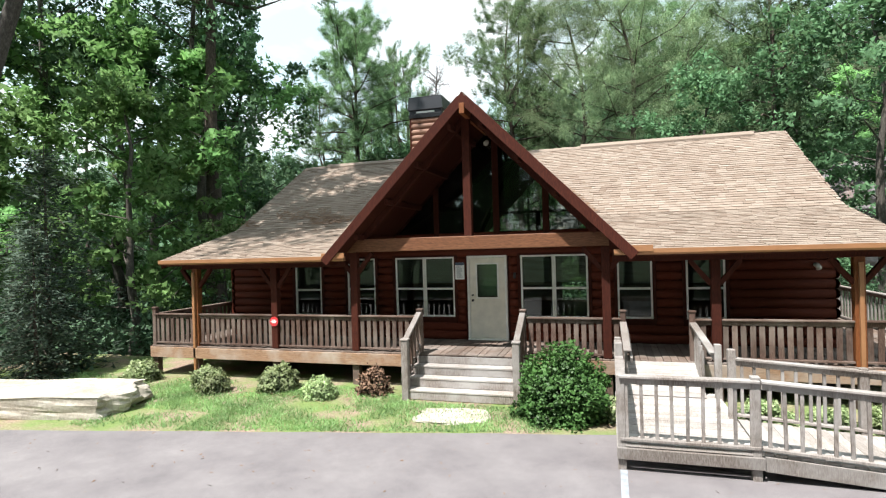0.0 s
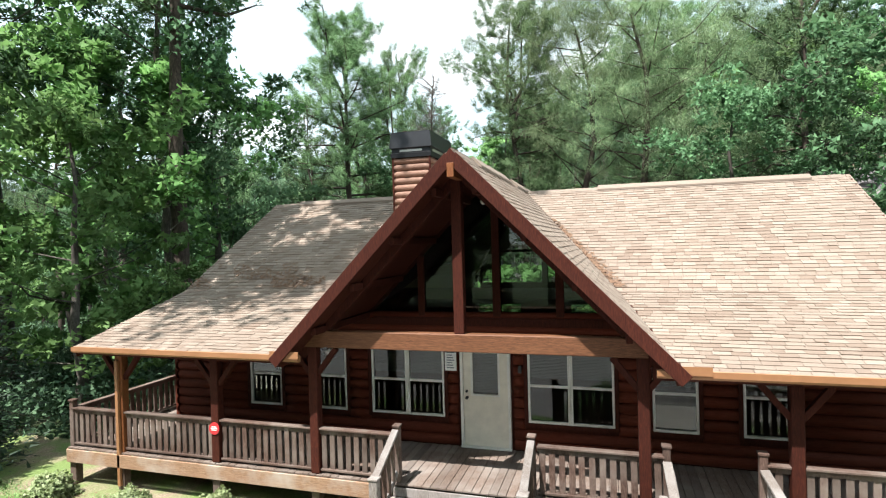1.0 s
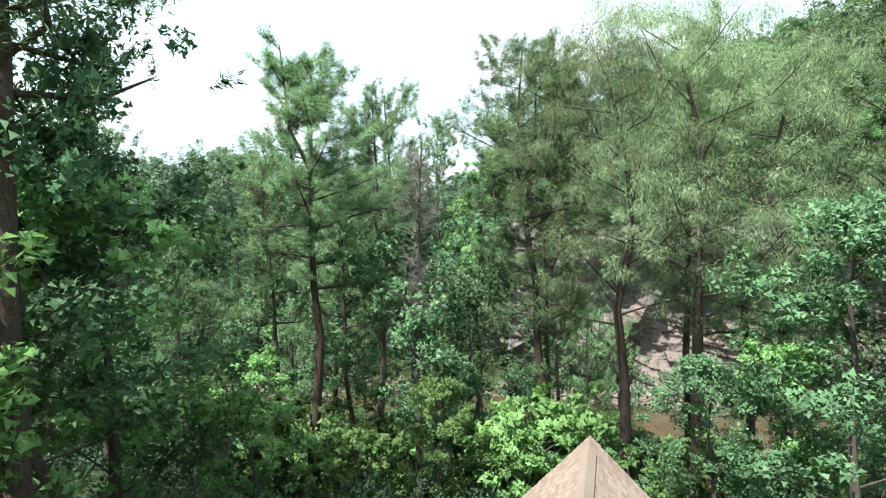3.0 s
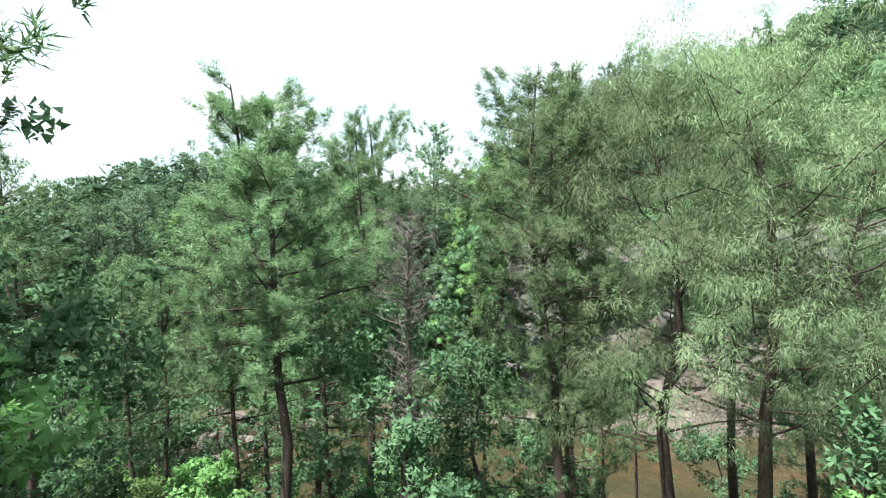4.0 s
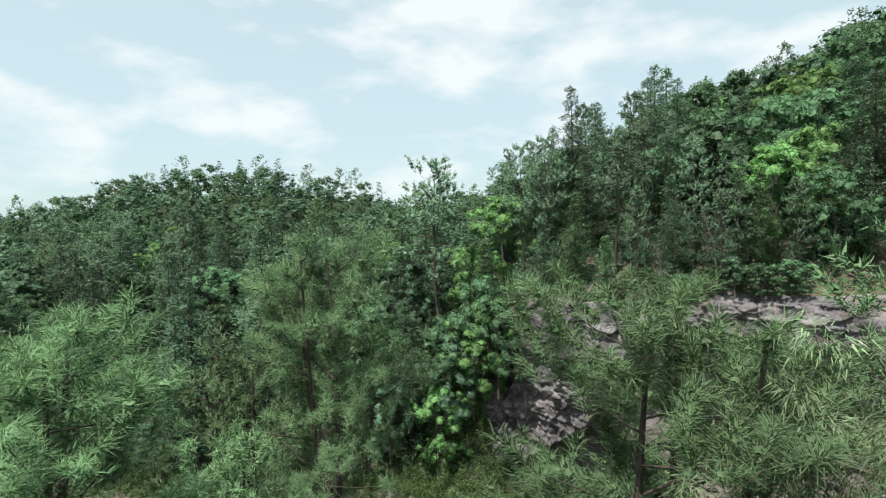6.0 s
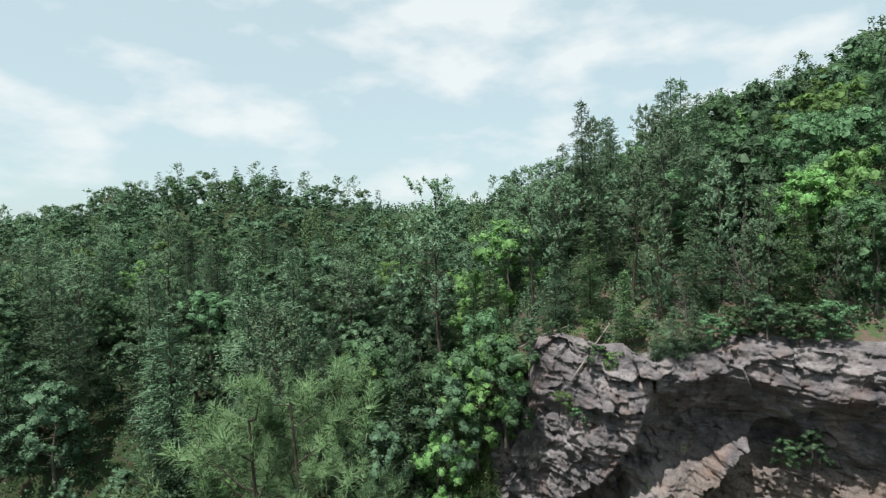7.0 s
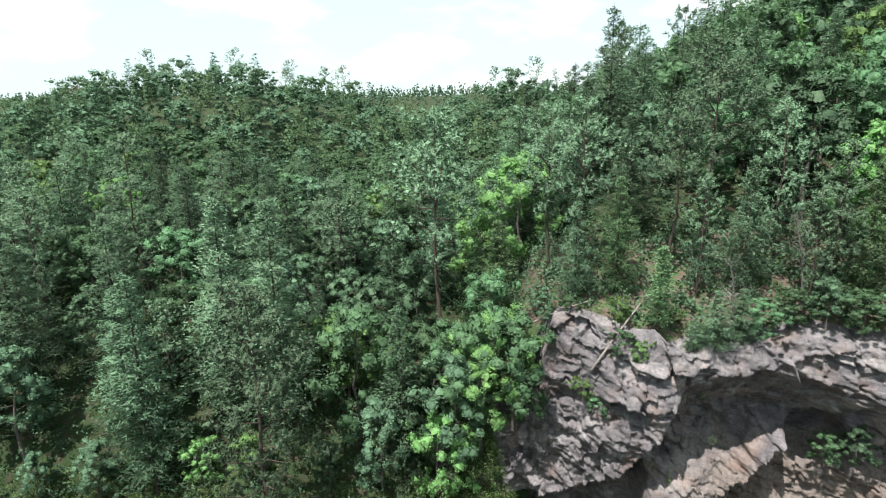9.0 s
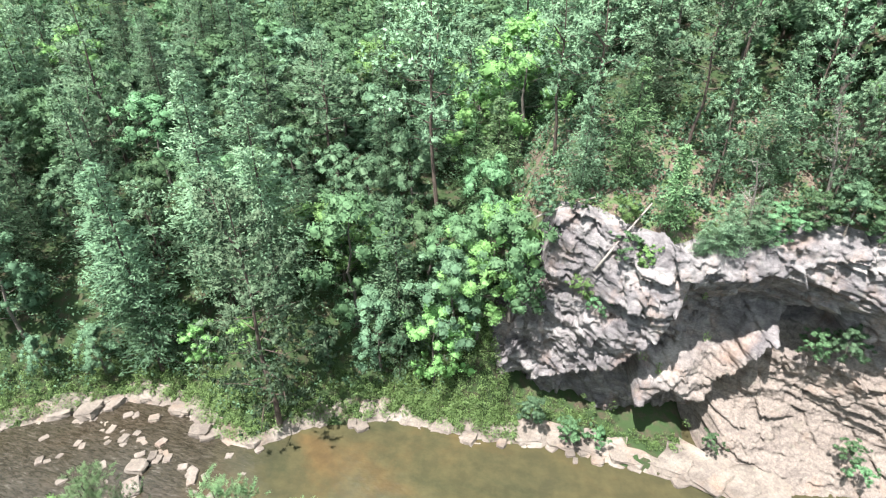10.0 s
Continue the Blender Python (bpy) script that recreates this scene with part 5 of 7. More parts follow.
def leaves(centres, radii, per, size, rng, style="leaf", flat=0.75, tree_mid=None, tri=False, thin=0.06):
    """Leaf blades round the given clump centres, four corners each."""
    n = len(centres)
    C = np.repeat(centres, per, 0)
    R = np.repeat(radii, per)
    u = rnd_unit(rng, n * per)
    rad = R * rng.uniform(0.25, 1.0, n * per) ** (0.25 if style == "shell" else 0.6)
    P = C + u * rad[:, None] * np.array([1, 1, flat])
    s = size * rng.uniform(0.6, 1.35, n * per)
    if style == "needle":
        ax = C * np.array([1.0, 1.0, 0.0])
        ax /= np.linalg.norm(ax, axis=1)[:, None] + 1e-6
        ax = ax * 0.8 + np.array([0, 0, 0.75]) + np.repeat(rng.normal(size=(n, 3)) * 0.35, per, 0)
        ax /= np.linalg.norm(ax, axis=1)[:, None] + 1e-6
        d = u * 0.75 + ax
        P = C + ax * (R * rng.uniform(-0.9, 0.9, n * per))[:, None] + u * R[:, None] * 0.34
        wid = thin
    elif style == "spray":
        out = C - tree_mid
        out[:, 2] = 0
        out /= np.linalg.norm(out, axis=1)[:, None] + 1e-6
        d = out + rng.normal(size=u.shape) * np.array([0.6, 0.6, 0.34]) + np.array([0, 0, 0.05])
        wid = 0.2
    elif style == "droop":
        d = u * 0.75 + rng.normal(size=u.shape) * 0.25 + np.array([0, 0, -0.6])
        P = C + u * (R * rng.uniform(0.3, 0.85, n * per))[:, None] * np.array([1, 1, 0.8]) + np.array([0, 0, -0.1]) * R[:, None]
        wid = 0.065
    else:
        d = u * 0.7 + rng.normal(size=u.shape) * 0.7
        wid = 0.5
    d /= np.linalg.norm(d, axis=1)[:, None] + 1e-6
    up = rnd_unit(rng, n * per) * 0.7 + np.array([0, 0, 1.0])
    side = np.cross(d, up)
    side /= np.linalg.norm(side, axis=1)[:, None] + 1e-6
    nrm = np.cross(side, d)
    S = s[:, None]
    b0 = P - d * S * 0.5
    tip = P + d * S * 0.5
    sag = nrm * S * 0.10
    if tri:
        co = np.stack([b0 + side * S * wid * 0.9, b0 - side * S * wid * 0.9, tip], 1).reshape(-1, 3)
        return outward(co, np.repeat(P - C, 3, 0)), np.arange(n * per * 3).reshape(-1, 3)
    co = np.stack([b0, P + side * S * wid + sag, tip - sag, P - side * S * wid + sag], 1).reshape(-1, 3)
    q = np.arange(n * per * 4).reshape(-1, 4)
    return outward(co, np.repeat(P - C, 4, 0)), q


def broadleaf(rng, h, spread, base, clumps, per, size, style="leaf", lean=0.0, limbs=9, tri=False, heart=0.0, fine=1.0, inner=0.45):
    """Trunk tubes and crown leaves of a deciduous tree, h metres high, its crown from base up."""
    tp = [(lean * k * k * h * 0.1 + rng.normal() * 0.06 * k, rng.normal() * 0.06 * k, h * 0.88 * k / 6) for k in range(7)]
    r0 = 0.011 * h + 0.06
    tubes = [tube(tp, [r0 * (1.25 if k == 0 else 1) * (1 - 0.13 * k) for k in range(7)], 9)]
    cs, rs = [], []
    for i in range(limbs):
        f = base + (0.92 - base) * (i + 0.3) / limbs
        k = f / 0.88 * 6
        lo = int(min(k, 5))
        p0 = np.array(tp[lo]) * (1 - (k - lo)) + np.array(tp[lo + 1]) * (k - lo)
        ang = i * 2.4 + rng.normal() * 0.3
        prof = math.sin(math.pi * min(1, (f - base) / (1.02 - base) * 0.8 + 0.22)) ** 0.7
        ln = spread * prof * rng.uniform(0.75, 1.15)
        rise = rng.uniform(0.25, 0.7) * ln
        dirv = np.array([math.cos(ang), math.sin(ang), 0])
        mid = p0 + dirv * ln * 0.5 + np.array([0, 0, rise * 0.35]) + rng.normal(size=3) * 0.15
        end = p0 + dirv * ln + np.array([0, 0, rise])
        rb = r0 * 0.22 * (1 - 0.5 * f)
        tubes.append(tube([p0, mid, end], [rb, rb * 0.65, rb * 0.2], 5))
        for _ in range(max(2, clumps // limbs)):
            t = rng.uniform(inner, 1.1)
            c = p0 + (end - p0) * t + rng.normal(size=3) * spread * 0.17
            cs.append(c)
            rs.append(spread * rng.uniform(0.10, 0.21))
    for _ in range(max(2, clumps // 8)):
        cs.append(np.array([rng.normal() * spread * 0.2, rng.normal() * spread * 0.2, h * rng.uniform(0.86, 0.98)]))
        rs.append(spread * rng.uniform(0.10, 0.19))
    cs, rs = np.array(cs), np.array(rs) * fine
    cs[:, 2] = np.minimum(cs[:, 2], h - rs * 0.6)
    made = leaves(cs, rs, per, size, rng, style, 0.95 if style == "shell" else 0.72, None, tri)
    if heart:
        made = both_of(made, hearts(cs, rs * heart, rng, 0.92))
    return join_tubes(tubes), made


ICO_V = np.array([(0, 0.526, 0.851), (0, -0.526, 0.851), (0, 0.526, -0.851), (0, -0.526, -0.851), (0.526, 0.851, 0), (-0.526, 0.851, 0), (0.526, -0.851, 0), (-0.526, -0.851, 0),
                  (0.851, 0, 0.526), (0.851, 0, -0.526), (-0.851, 0, 0.526), (-0.851, 0, -0.526)])
ICO_F = np.array([(0, 1, 8), (0, 8, 4), (0, 4, 5), (0, 5, 10), (0, 10, 1), (1, 6, 8), (8, 6, 9), (8, 9, 4), (4, 9, 2), (4, 2, 5),
                  (5, 2, 11), (5, 11, 10), (10, 11, 7), (10, 7, 1), (1, 7, 6), (3, 9, 6), (3, 2, 9), (3, 11, 2), (3, 7, 11), (3, 6, 7)])


def hearts(centres, radii, rng, flat=0.7):
    """The dense, lumpy inside of leaf clumps, where single leaves close up."""
    n = len(centres)
    v = ICO_V[None] * rng.uniform(0.6, 1.25, (n, 12, 1)) * np.asarray(radii)[:, None, None] * np.array([1, 1, flat])
    co = outward((v + np.asarray(centres)[:, None]).reshape(-1, 3), v.reshape(-1, 3))
    return co, (ICO_F[None] + (np.arange(n) * 12)[:, None, None]).reshape(-1, 3)


def both_of(a, b):
    return np.concatenate([a[0], b[0]]), np.concatenate([a[1], b[1] + len(a[0])])


def tufts(centres, radii, lean, per, rng, thin):
    """Bottle brushes of needles along each twig's end."""
    n = len(centres)
    C, R, A = np.repeat(centres, per, 0), np.repeat(radii, per), np.repeat(lean, per, 0)
    along = rng.uniform(-0.75, 0.75, n * per)
    d = rnd_unit(rng, n * per) * (1.0 - 0.25 * along)[:, None] + A * 0.75
    d /= np.linalg.norm(d, axis=1)[:, None] + 1e-6
    ln = (R * rng.uniform(0.42, 0.72, n * per))[:, None]
    b0 = C + A * (R * along)[:, None] + rng.normal(size=C.shape) * (R * 0.06)[:, None]
    side = np.cross(d, rnd_unit(rng, n * per))
    side /= np.linalg.norm(side, axis=1)[:, None] + 1e-6
    w = (R * thin)[:, None] * 0.8
    tip = b0 + d * ln
    mid = b0 + d * ln * 0.25
    co = np.stack([mid + side * w, mid - side * w, tip], 1).reshape(-1, 3)
    return outward(co, np.repeat(tip - C, 3, 0)), np.arange(n * per * 3).reshape(-1, 3)


def pine(rng, h, spread, base, boughs, per, size, thin=0.07, many=9, forks=2, twigs=False, heart=0.0, sway=0.006, stout=1.0):
    """Pine: bare crooked pole below, uneven boughs that end in brushes of needles, forked top."""
    walk_ = np.cumsum(rng.normal(size=(9, 2)) * sway * h, 0)
    tp = [np.array([walk_[k][0] * min(1, k / 3), walk_[k][1] * min(1, k / 3), h * 0.955 * k / 8]) for k in range(9)]
    r0 = (0.0078 * h + 0.05) * stout
    tubes = [tube(tp, [r0 * (1.25 if k == 0 else 1) * (1 - 0.112 * k) for k in range(9)], 9)]

    def stem(f):
        k = min(f / 0.955, 0.999) * 8
        lo = int(k)
        return tp[lo] * (1 - (k - lo)) + tp[lo + 1] * (k - lo)
    starts = []
    for i in range(boughs):
        rel = ((i + 0.2) / boughs) ** 0.85
        starts.append((stem(base + (0.96 - base) * rel), rel, 1.0, r0 * 0.30 * (1.15 - rel)))
    for i in range(forks):
        f = rng.uniform(0.60, 0.78)
        a = rng.uniform(0, 6.28)
        p0 = stem(f)
        out = np.array([math.cos(a), math.sin(a), 0]) * spread * rng.uniform(0.25, 0.42)
        p1 = p0 + out * 0.7 + np.array([0, 0, h * 0.08])
        p2 = p0 + out + np.array([0, 0, h * rng.uniform(0.92, 1.0) - p0[2]])
        tubes.append(tube([p0, p1, p2], [r0 * 0.45, r0 * 0.32, r0 * 0.1], 6))
        for k in range(6):
            t = 0.25 + 0.14 * k
            starts.append((p1 * (1 - t) + p2 * t, 0.62 + 0.36 * t, 0.62, r0 * 0.14))
    cs, rs, ax = [], [], []
    for i, (p0, rel, part_, rb) in enumerate(starts):
        ang = i * 2.4 + rng.normal() * 0.55
        prof = min(1.0, 0.5 + 1.7 * rel) * (1 - 0.80 * rel ** 1.7)
        ln = spread * prof * part_ * rng.uniform(0.55, 1.2)
        dirv = np.array([math.cos(ang), math.sin(ang), 0])
        rise = ln * (0.02 + 0.75 * rel + rng.normal() * 0.16)
        end = p0 + dirv * ln + np.array([0, 0, rise])
        mid = p0 + dirv * ln * 0.5 + np.array([0, 0, rise * 0.25 + 0.05 * ln]) + rng.normal(size=3) * 0.08 * ln
        tubes.append(tube([p0, mid, end], [rb, rb * 0.7, rb * 0.25], 4))
        m = max(3, int(many * ln / spread + 0.5))
        for j in range(m):
            t = 1.0 if j == 0 else rng.uniform(0.38, 1.0)
            q = (p0 * (1 - t) + mid * t) * (1 - t) + (mid * (1 - t) + end * t) * t
            off = rng.normal(size=3) * np.array([0.24, 0.24, 0.13]) * ln * (0.35 + 0.65 * t) + np.array([0, 0, 0.08 * ln])
            c = q + off * (0.35 if j == 0 else 1.0)
            v = dirv * 0.5 + np.array([0, 0, 0.75]) + rng.normal(size=3) * 0.3
            cs.append(c)
            rs.append(size * rng.uniform(0.8, 1.35))
            ax.append(v / np.linalg.norm(v))
            if twigs:
                tubes.append(tube([q, (q + c) / 2 + np.array([0, 0, -0.05]), c], [rb * 0.22, rb * 0.16, 0.006], 3))
    for _ in range(5):
        cs.append(tp[-1] + rng.normal(size=3) * 0.25 * size / 0.5)
        rs.append(size)
        ax.append(np.array([0, 0, 1.0]))
    for i in range(9):
        f = rng.uniform(base * 0.55, base)
        a = rng.uniform(0, 6.28)
        p0 = stem(f)
        tubes.append(tube([p0, p0 + np.array([math.cos(a), math.sin(a), 0.15]) * rng.uniform(0.3, 1.3)], [0.035, 0.01], 3))
    cs, rs, ax = np.array(cs), np.array(rs), np.array(ax)
    made = tufts(cs, rs, ax, per, rng, thin)
    if heart:
        made = both_of(made, hearts(cs + ax * rs[:, None] * 0.1, rs * heart, rng, 0.8))
    return join_tubes(tubes), made


def conifer(rng, h, spread, base, tiers, per, size, droop=0.12):
    """Spire with flat, layered sprays."""
    tp = [(0, 0, h * k / 6) for k in range(7)]
    r0 = 0.009 * h + 0.04
    tubes = [tube(tp, [r0 * (1 - 0.155 * k) for k in range(7)], 8)]
    cs, rs = [], []
    for i in range(tiers):
        f = base + (0.985 - base) * i / tiers
        rel = (f - base) / (1 - base)
        ln0 = spread * (1 - rel) ** 0.8 * (0.75 + 0.25 * min(1, rel * 5)) + 0.25
        nb = 6 if rel < 0.7 else 4
        for j in range(nb):
            ang = j * 2 * math.pi / nb + i * 0.9 + rng.normal() * 0.25
            ln = ln0 * rng.uniform(0.45, 1.25)
            dirv = np.array([math.cos(ang), math.sin(ang), 0])
            p0 = np.array([0, 0, f * h + rng.uniform(-0.5, 0.5) * h * (0.97 - base) / tiers])
            end = p0 + dirv * ln + np.array([0, 0, -droop * ln + 0.14 * ln * rng.normal()])
            if i % 2 == 0 or rel > 0.6:
                tubes.append(tube([p0, end], [r0 * 0.18 * (1.1 - rel), 0.012], 3))
            m = max(1, int(ln / 1.1))
            for k in range(m):
                t = (k + 0.75) / m
                cs.append(p0 + (end - p0) * t)
                rs.append(0.42 + 0.15 * ln)
    co, q = leaves(np.array(cs), np.array(rs), per, size, rng, "spray", 0.75, np.zeros(3), True)
    return join_tubes(tubes), (co, q)


def tree_proto(name, maker, seed, bark, foliage, label, category, **kw):
    rng = np.random.default_rng(seed)
    (tc, tq), (lc, lq) = maker(rng, **kw)
    return dict(name=name, trunk=mesh_arrays("trunk", tc, tq, bark, True), crown=mesh_arrays("crown", crowned(lc, kw["h"]), lq, foliage), label=label, category=category, h=kw["h"])


def plant(proto, x, y, h=None, turn=0.0, z=None, wide=1.0, group="", label=""):
    s = (h / proto["h"]) if h else 1.0
    z = float(height(x, y)) - 0.15 if z is None else z
    ob = thing(proto["name"], label or proto["label"], proto["category"], group)
    ob.matrix_basis = pose(x, y, z, 0, 0, turn) @ Matrix.Diagonal((s * wide, s * wide, s, 1))
    child("trunk", proto["trunk"], ob)
    child("crown", proto["crown"], ob)
    return ob


P_PINE = [tree_proto("pine_tree", pine, 11 + k, M_BARK, M_NEEDLE, "tall pine with bare dark trunk and tufted green crown", "pine tree",
                     h=24.0, spread=4.2, base=b, boughs=n, per=64, size=0.46, thin=0.045, many=17, forks=f, heart=0.16) for k, (b, n, f) in enumerate(((0.40, 40, 2), (0.5, 34, 1), (0.34, 42, 2)))]
P_PINE_FINE = [tree_proto("pine_tree", pine, 16 + k, M_BARK, M_NEEDLE, "tall pine with bare dark trunk and soft tufted green crown", "pine tree",
                          h=24.0, spread=4.0, base=b, boughs=n, per=170, size=0.42, thin=0.020, many=27, forks=f, twigs=True, heart=0.16) for k, (b, n, f) in enumerate(((0.46, 40, 3), (0.48, 38, 2)))]
P_TALL = tree_proto("pine_tree", pine, 27, M_BARK, M_NEEDLE, "very tall straight pine with a thick bare trunk", "pine tree",
                    h=24.0, spread=3.6, base=0.52, boughs=34, per=64, size=0.46, thin=0.045, many=17, forks=1, heart=0.16, sway=0.0015, stout=1.15)
P_OAK = [tree_proto("oak_tree", broadleaf, 31 + k, M_BARK, M_OAK, "oak with pale yellow-green hanging tassels in its crown", "oak tree",
                    h=19.0, spread=4.6, base=0.40, clumps=620, per=170, size=0.135, style="droop", inner=0.5, limbs=26, tri=True, fine=0.8) for k in range(2)]
P_BROAD = [tree_proto("broadleaf_tree", broadleaf, 51 + k, M_BARK_GREY, M_LEAF, "dense broadleaf tree in full green summer leaf", "tree",
                      h=15.0, spread=4.4, base=0.15, clumps=130, per=70, size=0.21, limbs=15, tri=True) for k in range(3)]
P_HIGH = [tree_proto("broadleaf_tree", broadleaf, 61 + k, M_BARK_GREY, M_LEAF, "tall broadleaf tree with a high airy crown", "tree",
                     h=20.0, spread=4.8, base=0.47, clumps=170, per=64, size=0.22, limbs=13, tri=True) for k in range(2)]
# added with its trunk out of view; the crown casts shade on the left roof
P_LEAN = tree_proto("broadleaf_tree", broadleaf, 66, M_BARK_GREY, M_LEAF, "tall leaning broadleaf tree added to shade the cabin roof", "tree",
                    h=20.0, spread=4.8, base=0.5, clumps=280, per=70, size=0.22, limbs=16, tri=True, lean=0.078)
P_BRIGHT = [tree_proto("young_broadleaf_tree", broadleaf, 71 + k, M_BARK_GREY, M_LEAF_BRIGHT, "young broadleaf tree with leaves coloured bright green as if sunlit", "tree",
                       h=9.0, spread=2.9, base=0.10, clumps=110, per=60, size=0.18, limbs=13, tri=True) for k in range(2)]
P_HEM = [tree_proto("hemlock_tree", conifer, 91, M_BARK, M_HEM, "grey-green feathery hemlock with drooping sprays", "conifer tree",
                    h=11.0, spread=2.9, base=0.03, tiers=34, per=26, size=0.30, droop=0.45)]
# lighter versions for the far bank
Q_PINE = [tree_proto("pine_tree", pine, 111 + k, M_BARK, M_NEEDLE_GREY, "tall pine on the wooded slope across the river", "pine tree",
                     h=24.0, spread=5.2, base=b, boughs=n, per=24, size=0.56, thin=0.10, many=20, forks=f, heart=0.30) for k, (b, n, f) in enumerate(((0.10, 46, 1), (0.05, 46, 0), (0.42, 32, 1)))]
Q_CON = [tree_proto("conifer_tree", conifer, 131 + k, M_BARK, m, "layered evergreen conifer on the wooded slope", "conifer tree",
                    h=22.0, spread=s, base=0.08, tiers=25, per=34, size=0.42, droop=-0.10) for k, (s, m) in enumerate(((5.2, M_NEEDLE_GREY), (4.2, M_CONIFER), (4.6, M_NEEDLE)))]
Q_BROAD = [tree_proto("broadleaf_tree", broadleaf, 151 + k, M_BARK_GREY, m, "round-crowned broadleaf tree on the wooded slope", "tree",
                      h=17.0, spread=4.6, base=0.14, clumps=84, per=84, size=0.23, limbs=14, tri=True, heart=0.66, fine=1.2, style="shell") for k, m in enumerate((M_LEAF_SHADED, M_LEAF, M_LEAF_BRIGHT))]
Q_CEDAR = tree_proto("cedar_tree", conifer, 171, M_BARK, M_NEEDLE, "small pointed evergreen cedar on the cliff edge", "conifer tree",
                     h=9.0, spread=1.5, base=0.03, tiers=40, per=16, size=0.36, droop=-0.5)
M_RUST = leaf_material("rust_red_leaf", (0.16, 0.045, 0.03), (0.25, 0.07, 0.045), (0.36, 0.12, 0.08), 0.35)
Q_RUST = tree_proto("broadleaf_tree", broadleaf, 191, M_BARK_GREY, M_RUST, "rust-red dying tree on the far hillside", "tree",
                    h=15.0, spread=3.6, base=0.2, clumps=60, per=30, size=0.6, limbs=10, tri=True, heart=0.6, style="shell")
P_LOW = [tree_proto("undergrowth_shrub", broadleaf, 181 + k, M_BARK_GREY, m, "leafy green undergrowth shrub on the forest floor", "shrub",
                    h=3.0, spread=1.9, base=0.05, clumps=40, per=50, size=0.17, limbs=8, tri=True) for k, m in enumerate((M_LEAF, M_LEAF_BRIGHT))]


def build_key_trees():
    g = "trees behind the cabin"
    plant(P_PINE_FINE[0], -14.7, 22.9, 24.4, 20, wide=1.35, group=g)
    plant(P_PINE[1], -17.4, 23.6, 19.0, 80, group=g)
    plant(P_TALL, -14.3, 7.7, 28.0, 140, wide=1.3, group=g)
    plant(P_PINE_FINE[1], -2.8, 26.4, 25.6, 10, wide=1.25, group=g)
    plant(P_PINE[2], -3.5, 27.5, 20.0, 50, group=g)
    plant(P_OAK[1], 1.1, 24.4, 23.4, 200, wide=0.95, group=g)
    plant(P_OAK[0], 4.2, 24.8, 24.6, 20, group=g)
    plant(P_PINE[1], 4.8, 34.0, 32.0, 300, group=g)
    plant(P_PINE_FINE[1], -16.8, 36.2, 33.2, 200, group=g)
    plant(P_PINE[0], -21.5, 37.5, 29.0, 20, group=g)
    plant(P_PINE[2], 10.8, 19.7, 25.0, 60, group=g)
    plant(P_OAK[0], 8.5, 27.0, 23.5, 120, group=g)
    plant(P_PINE[0], 8.0, 31.5, 29.0, 170, group=g)
    g = "trees beside the cabin"
    plant(P_HIGH[0], -15.8, 8.8, 23.0, 75, wide=0.8, group=g)
    plant(P_HIGH[1], -22.5, 6.5, 23.0, 15, group=g)
    plant(P_LEAN, -14.4, -2.2, 25.0, 0, wide=0.9, group=g)
    plant(P_BROAD[1], -16.5, 12.5, 16.0, 35, group=g)
    plant(P_BROAD[2], -24.0, 14.0, 19.0, 35, group=g)
    plant(P_BRIGHT[0], -11.3, 4.6, 5.0, 0, group=g)
    plant(P_BRIGHT[1], -18.5, 6.5, 15.0, 30, group=g)
    plant(P_BRIGHT[0], -23.5, 3.5, 16.0, 150, group=g)
    plant(P_BRIGHT[1], -16.0, 9.6, 14.0, 210, group=g)
    plant(P_BRIGHT[1], -14.8, 3.5, 11.0, 90, group=g)
    plant(P_BRIGHT[0], -19.0, 1.0, 10.0, 260, group=g)
    plant(P_HEM[0], -11.6, -2.2, 6.6, 10, wide=1.1, group=g)
    plant(P_HEM[0], -11.0, -3.0, 4.2, 130, wide=1.2, group=g)
    plant(P_PINE[1], 15.5, 9.5, 24.0, 40, group=g)
    plant(P_BROAD[1], 13.8, 14.0, 15.0, 140, group=g)
    plant(P_BROAD[0], 19.0, 13.0, 17.0, 320, group=g)
    plant(P_PINE[0], 20.0, 20.0, 25.0, 230, group=g)
    plant(P_BROAD[2], 7.8, 17.4, 12.5, 60, group=g)
    plant(P_BROAD[1], 4.0, 19.0, 7.5, 10, group=g)
    g = "trees across the drive"
    for k in range(13):
        plant(Q_BROAD[(k + 1) % 3], -33 + 6.2 * k, -30 - 2 * (k % 2), 20 + k % 3, 70 * k, group=g)
        x = -36 + 6.2 * k
        (plant(Q_BROAD[k % 3], x, -24 - 3 * (k % 3), 17 + k % 4, 40 * k, group=g) if k % 3 else plant(Q_PINE[k % 2], x, -23, 23, 40 * k, group=g))


build_key_trees()


def left_bank():
    """Trees on the near side of the river, away from the cabin."""
    rng = np.random.default_rng(15)
    for k in range(46):
        x, y = rng.uniform(-125, -52), rng.uniform(12, 60)
        if y > float(shore_y(x)) - 8:
            continue
        protos, h = ((Q_BROAD, rng.uniform(10, 15)), (Q_PINE, rng.uniform(16, 21)))[k % 3 == 0]
        plant(protos[k % 3], x, y, h, rng.uniform(0, 360), group="trees on the near bank")


left_bank()


def understory():
    """Low growth below the flight line, down to the river."""
    rng = np.random.default_rng(19)
    for k in range(110):
        y = rng.uniform(20, 62)
        x = 1 - 0.35 * (y + 4) + rng.uniform(-12, 16)
        plant((P_LOW, P_BRIGHT)[k % 4 == 0][k % 2], x, y, rng.uniform(3.0, 5.5), rng.uniform(0, 360), group="low growth on the slope")


understory()


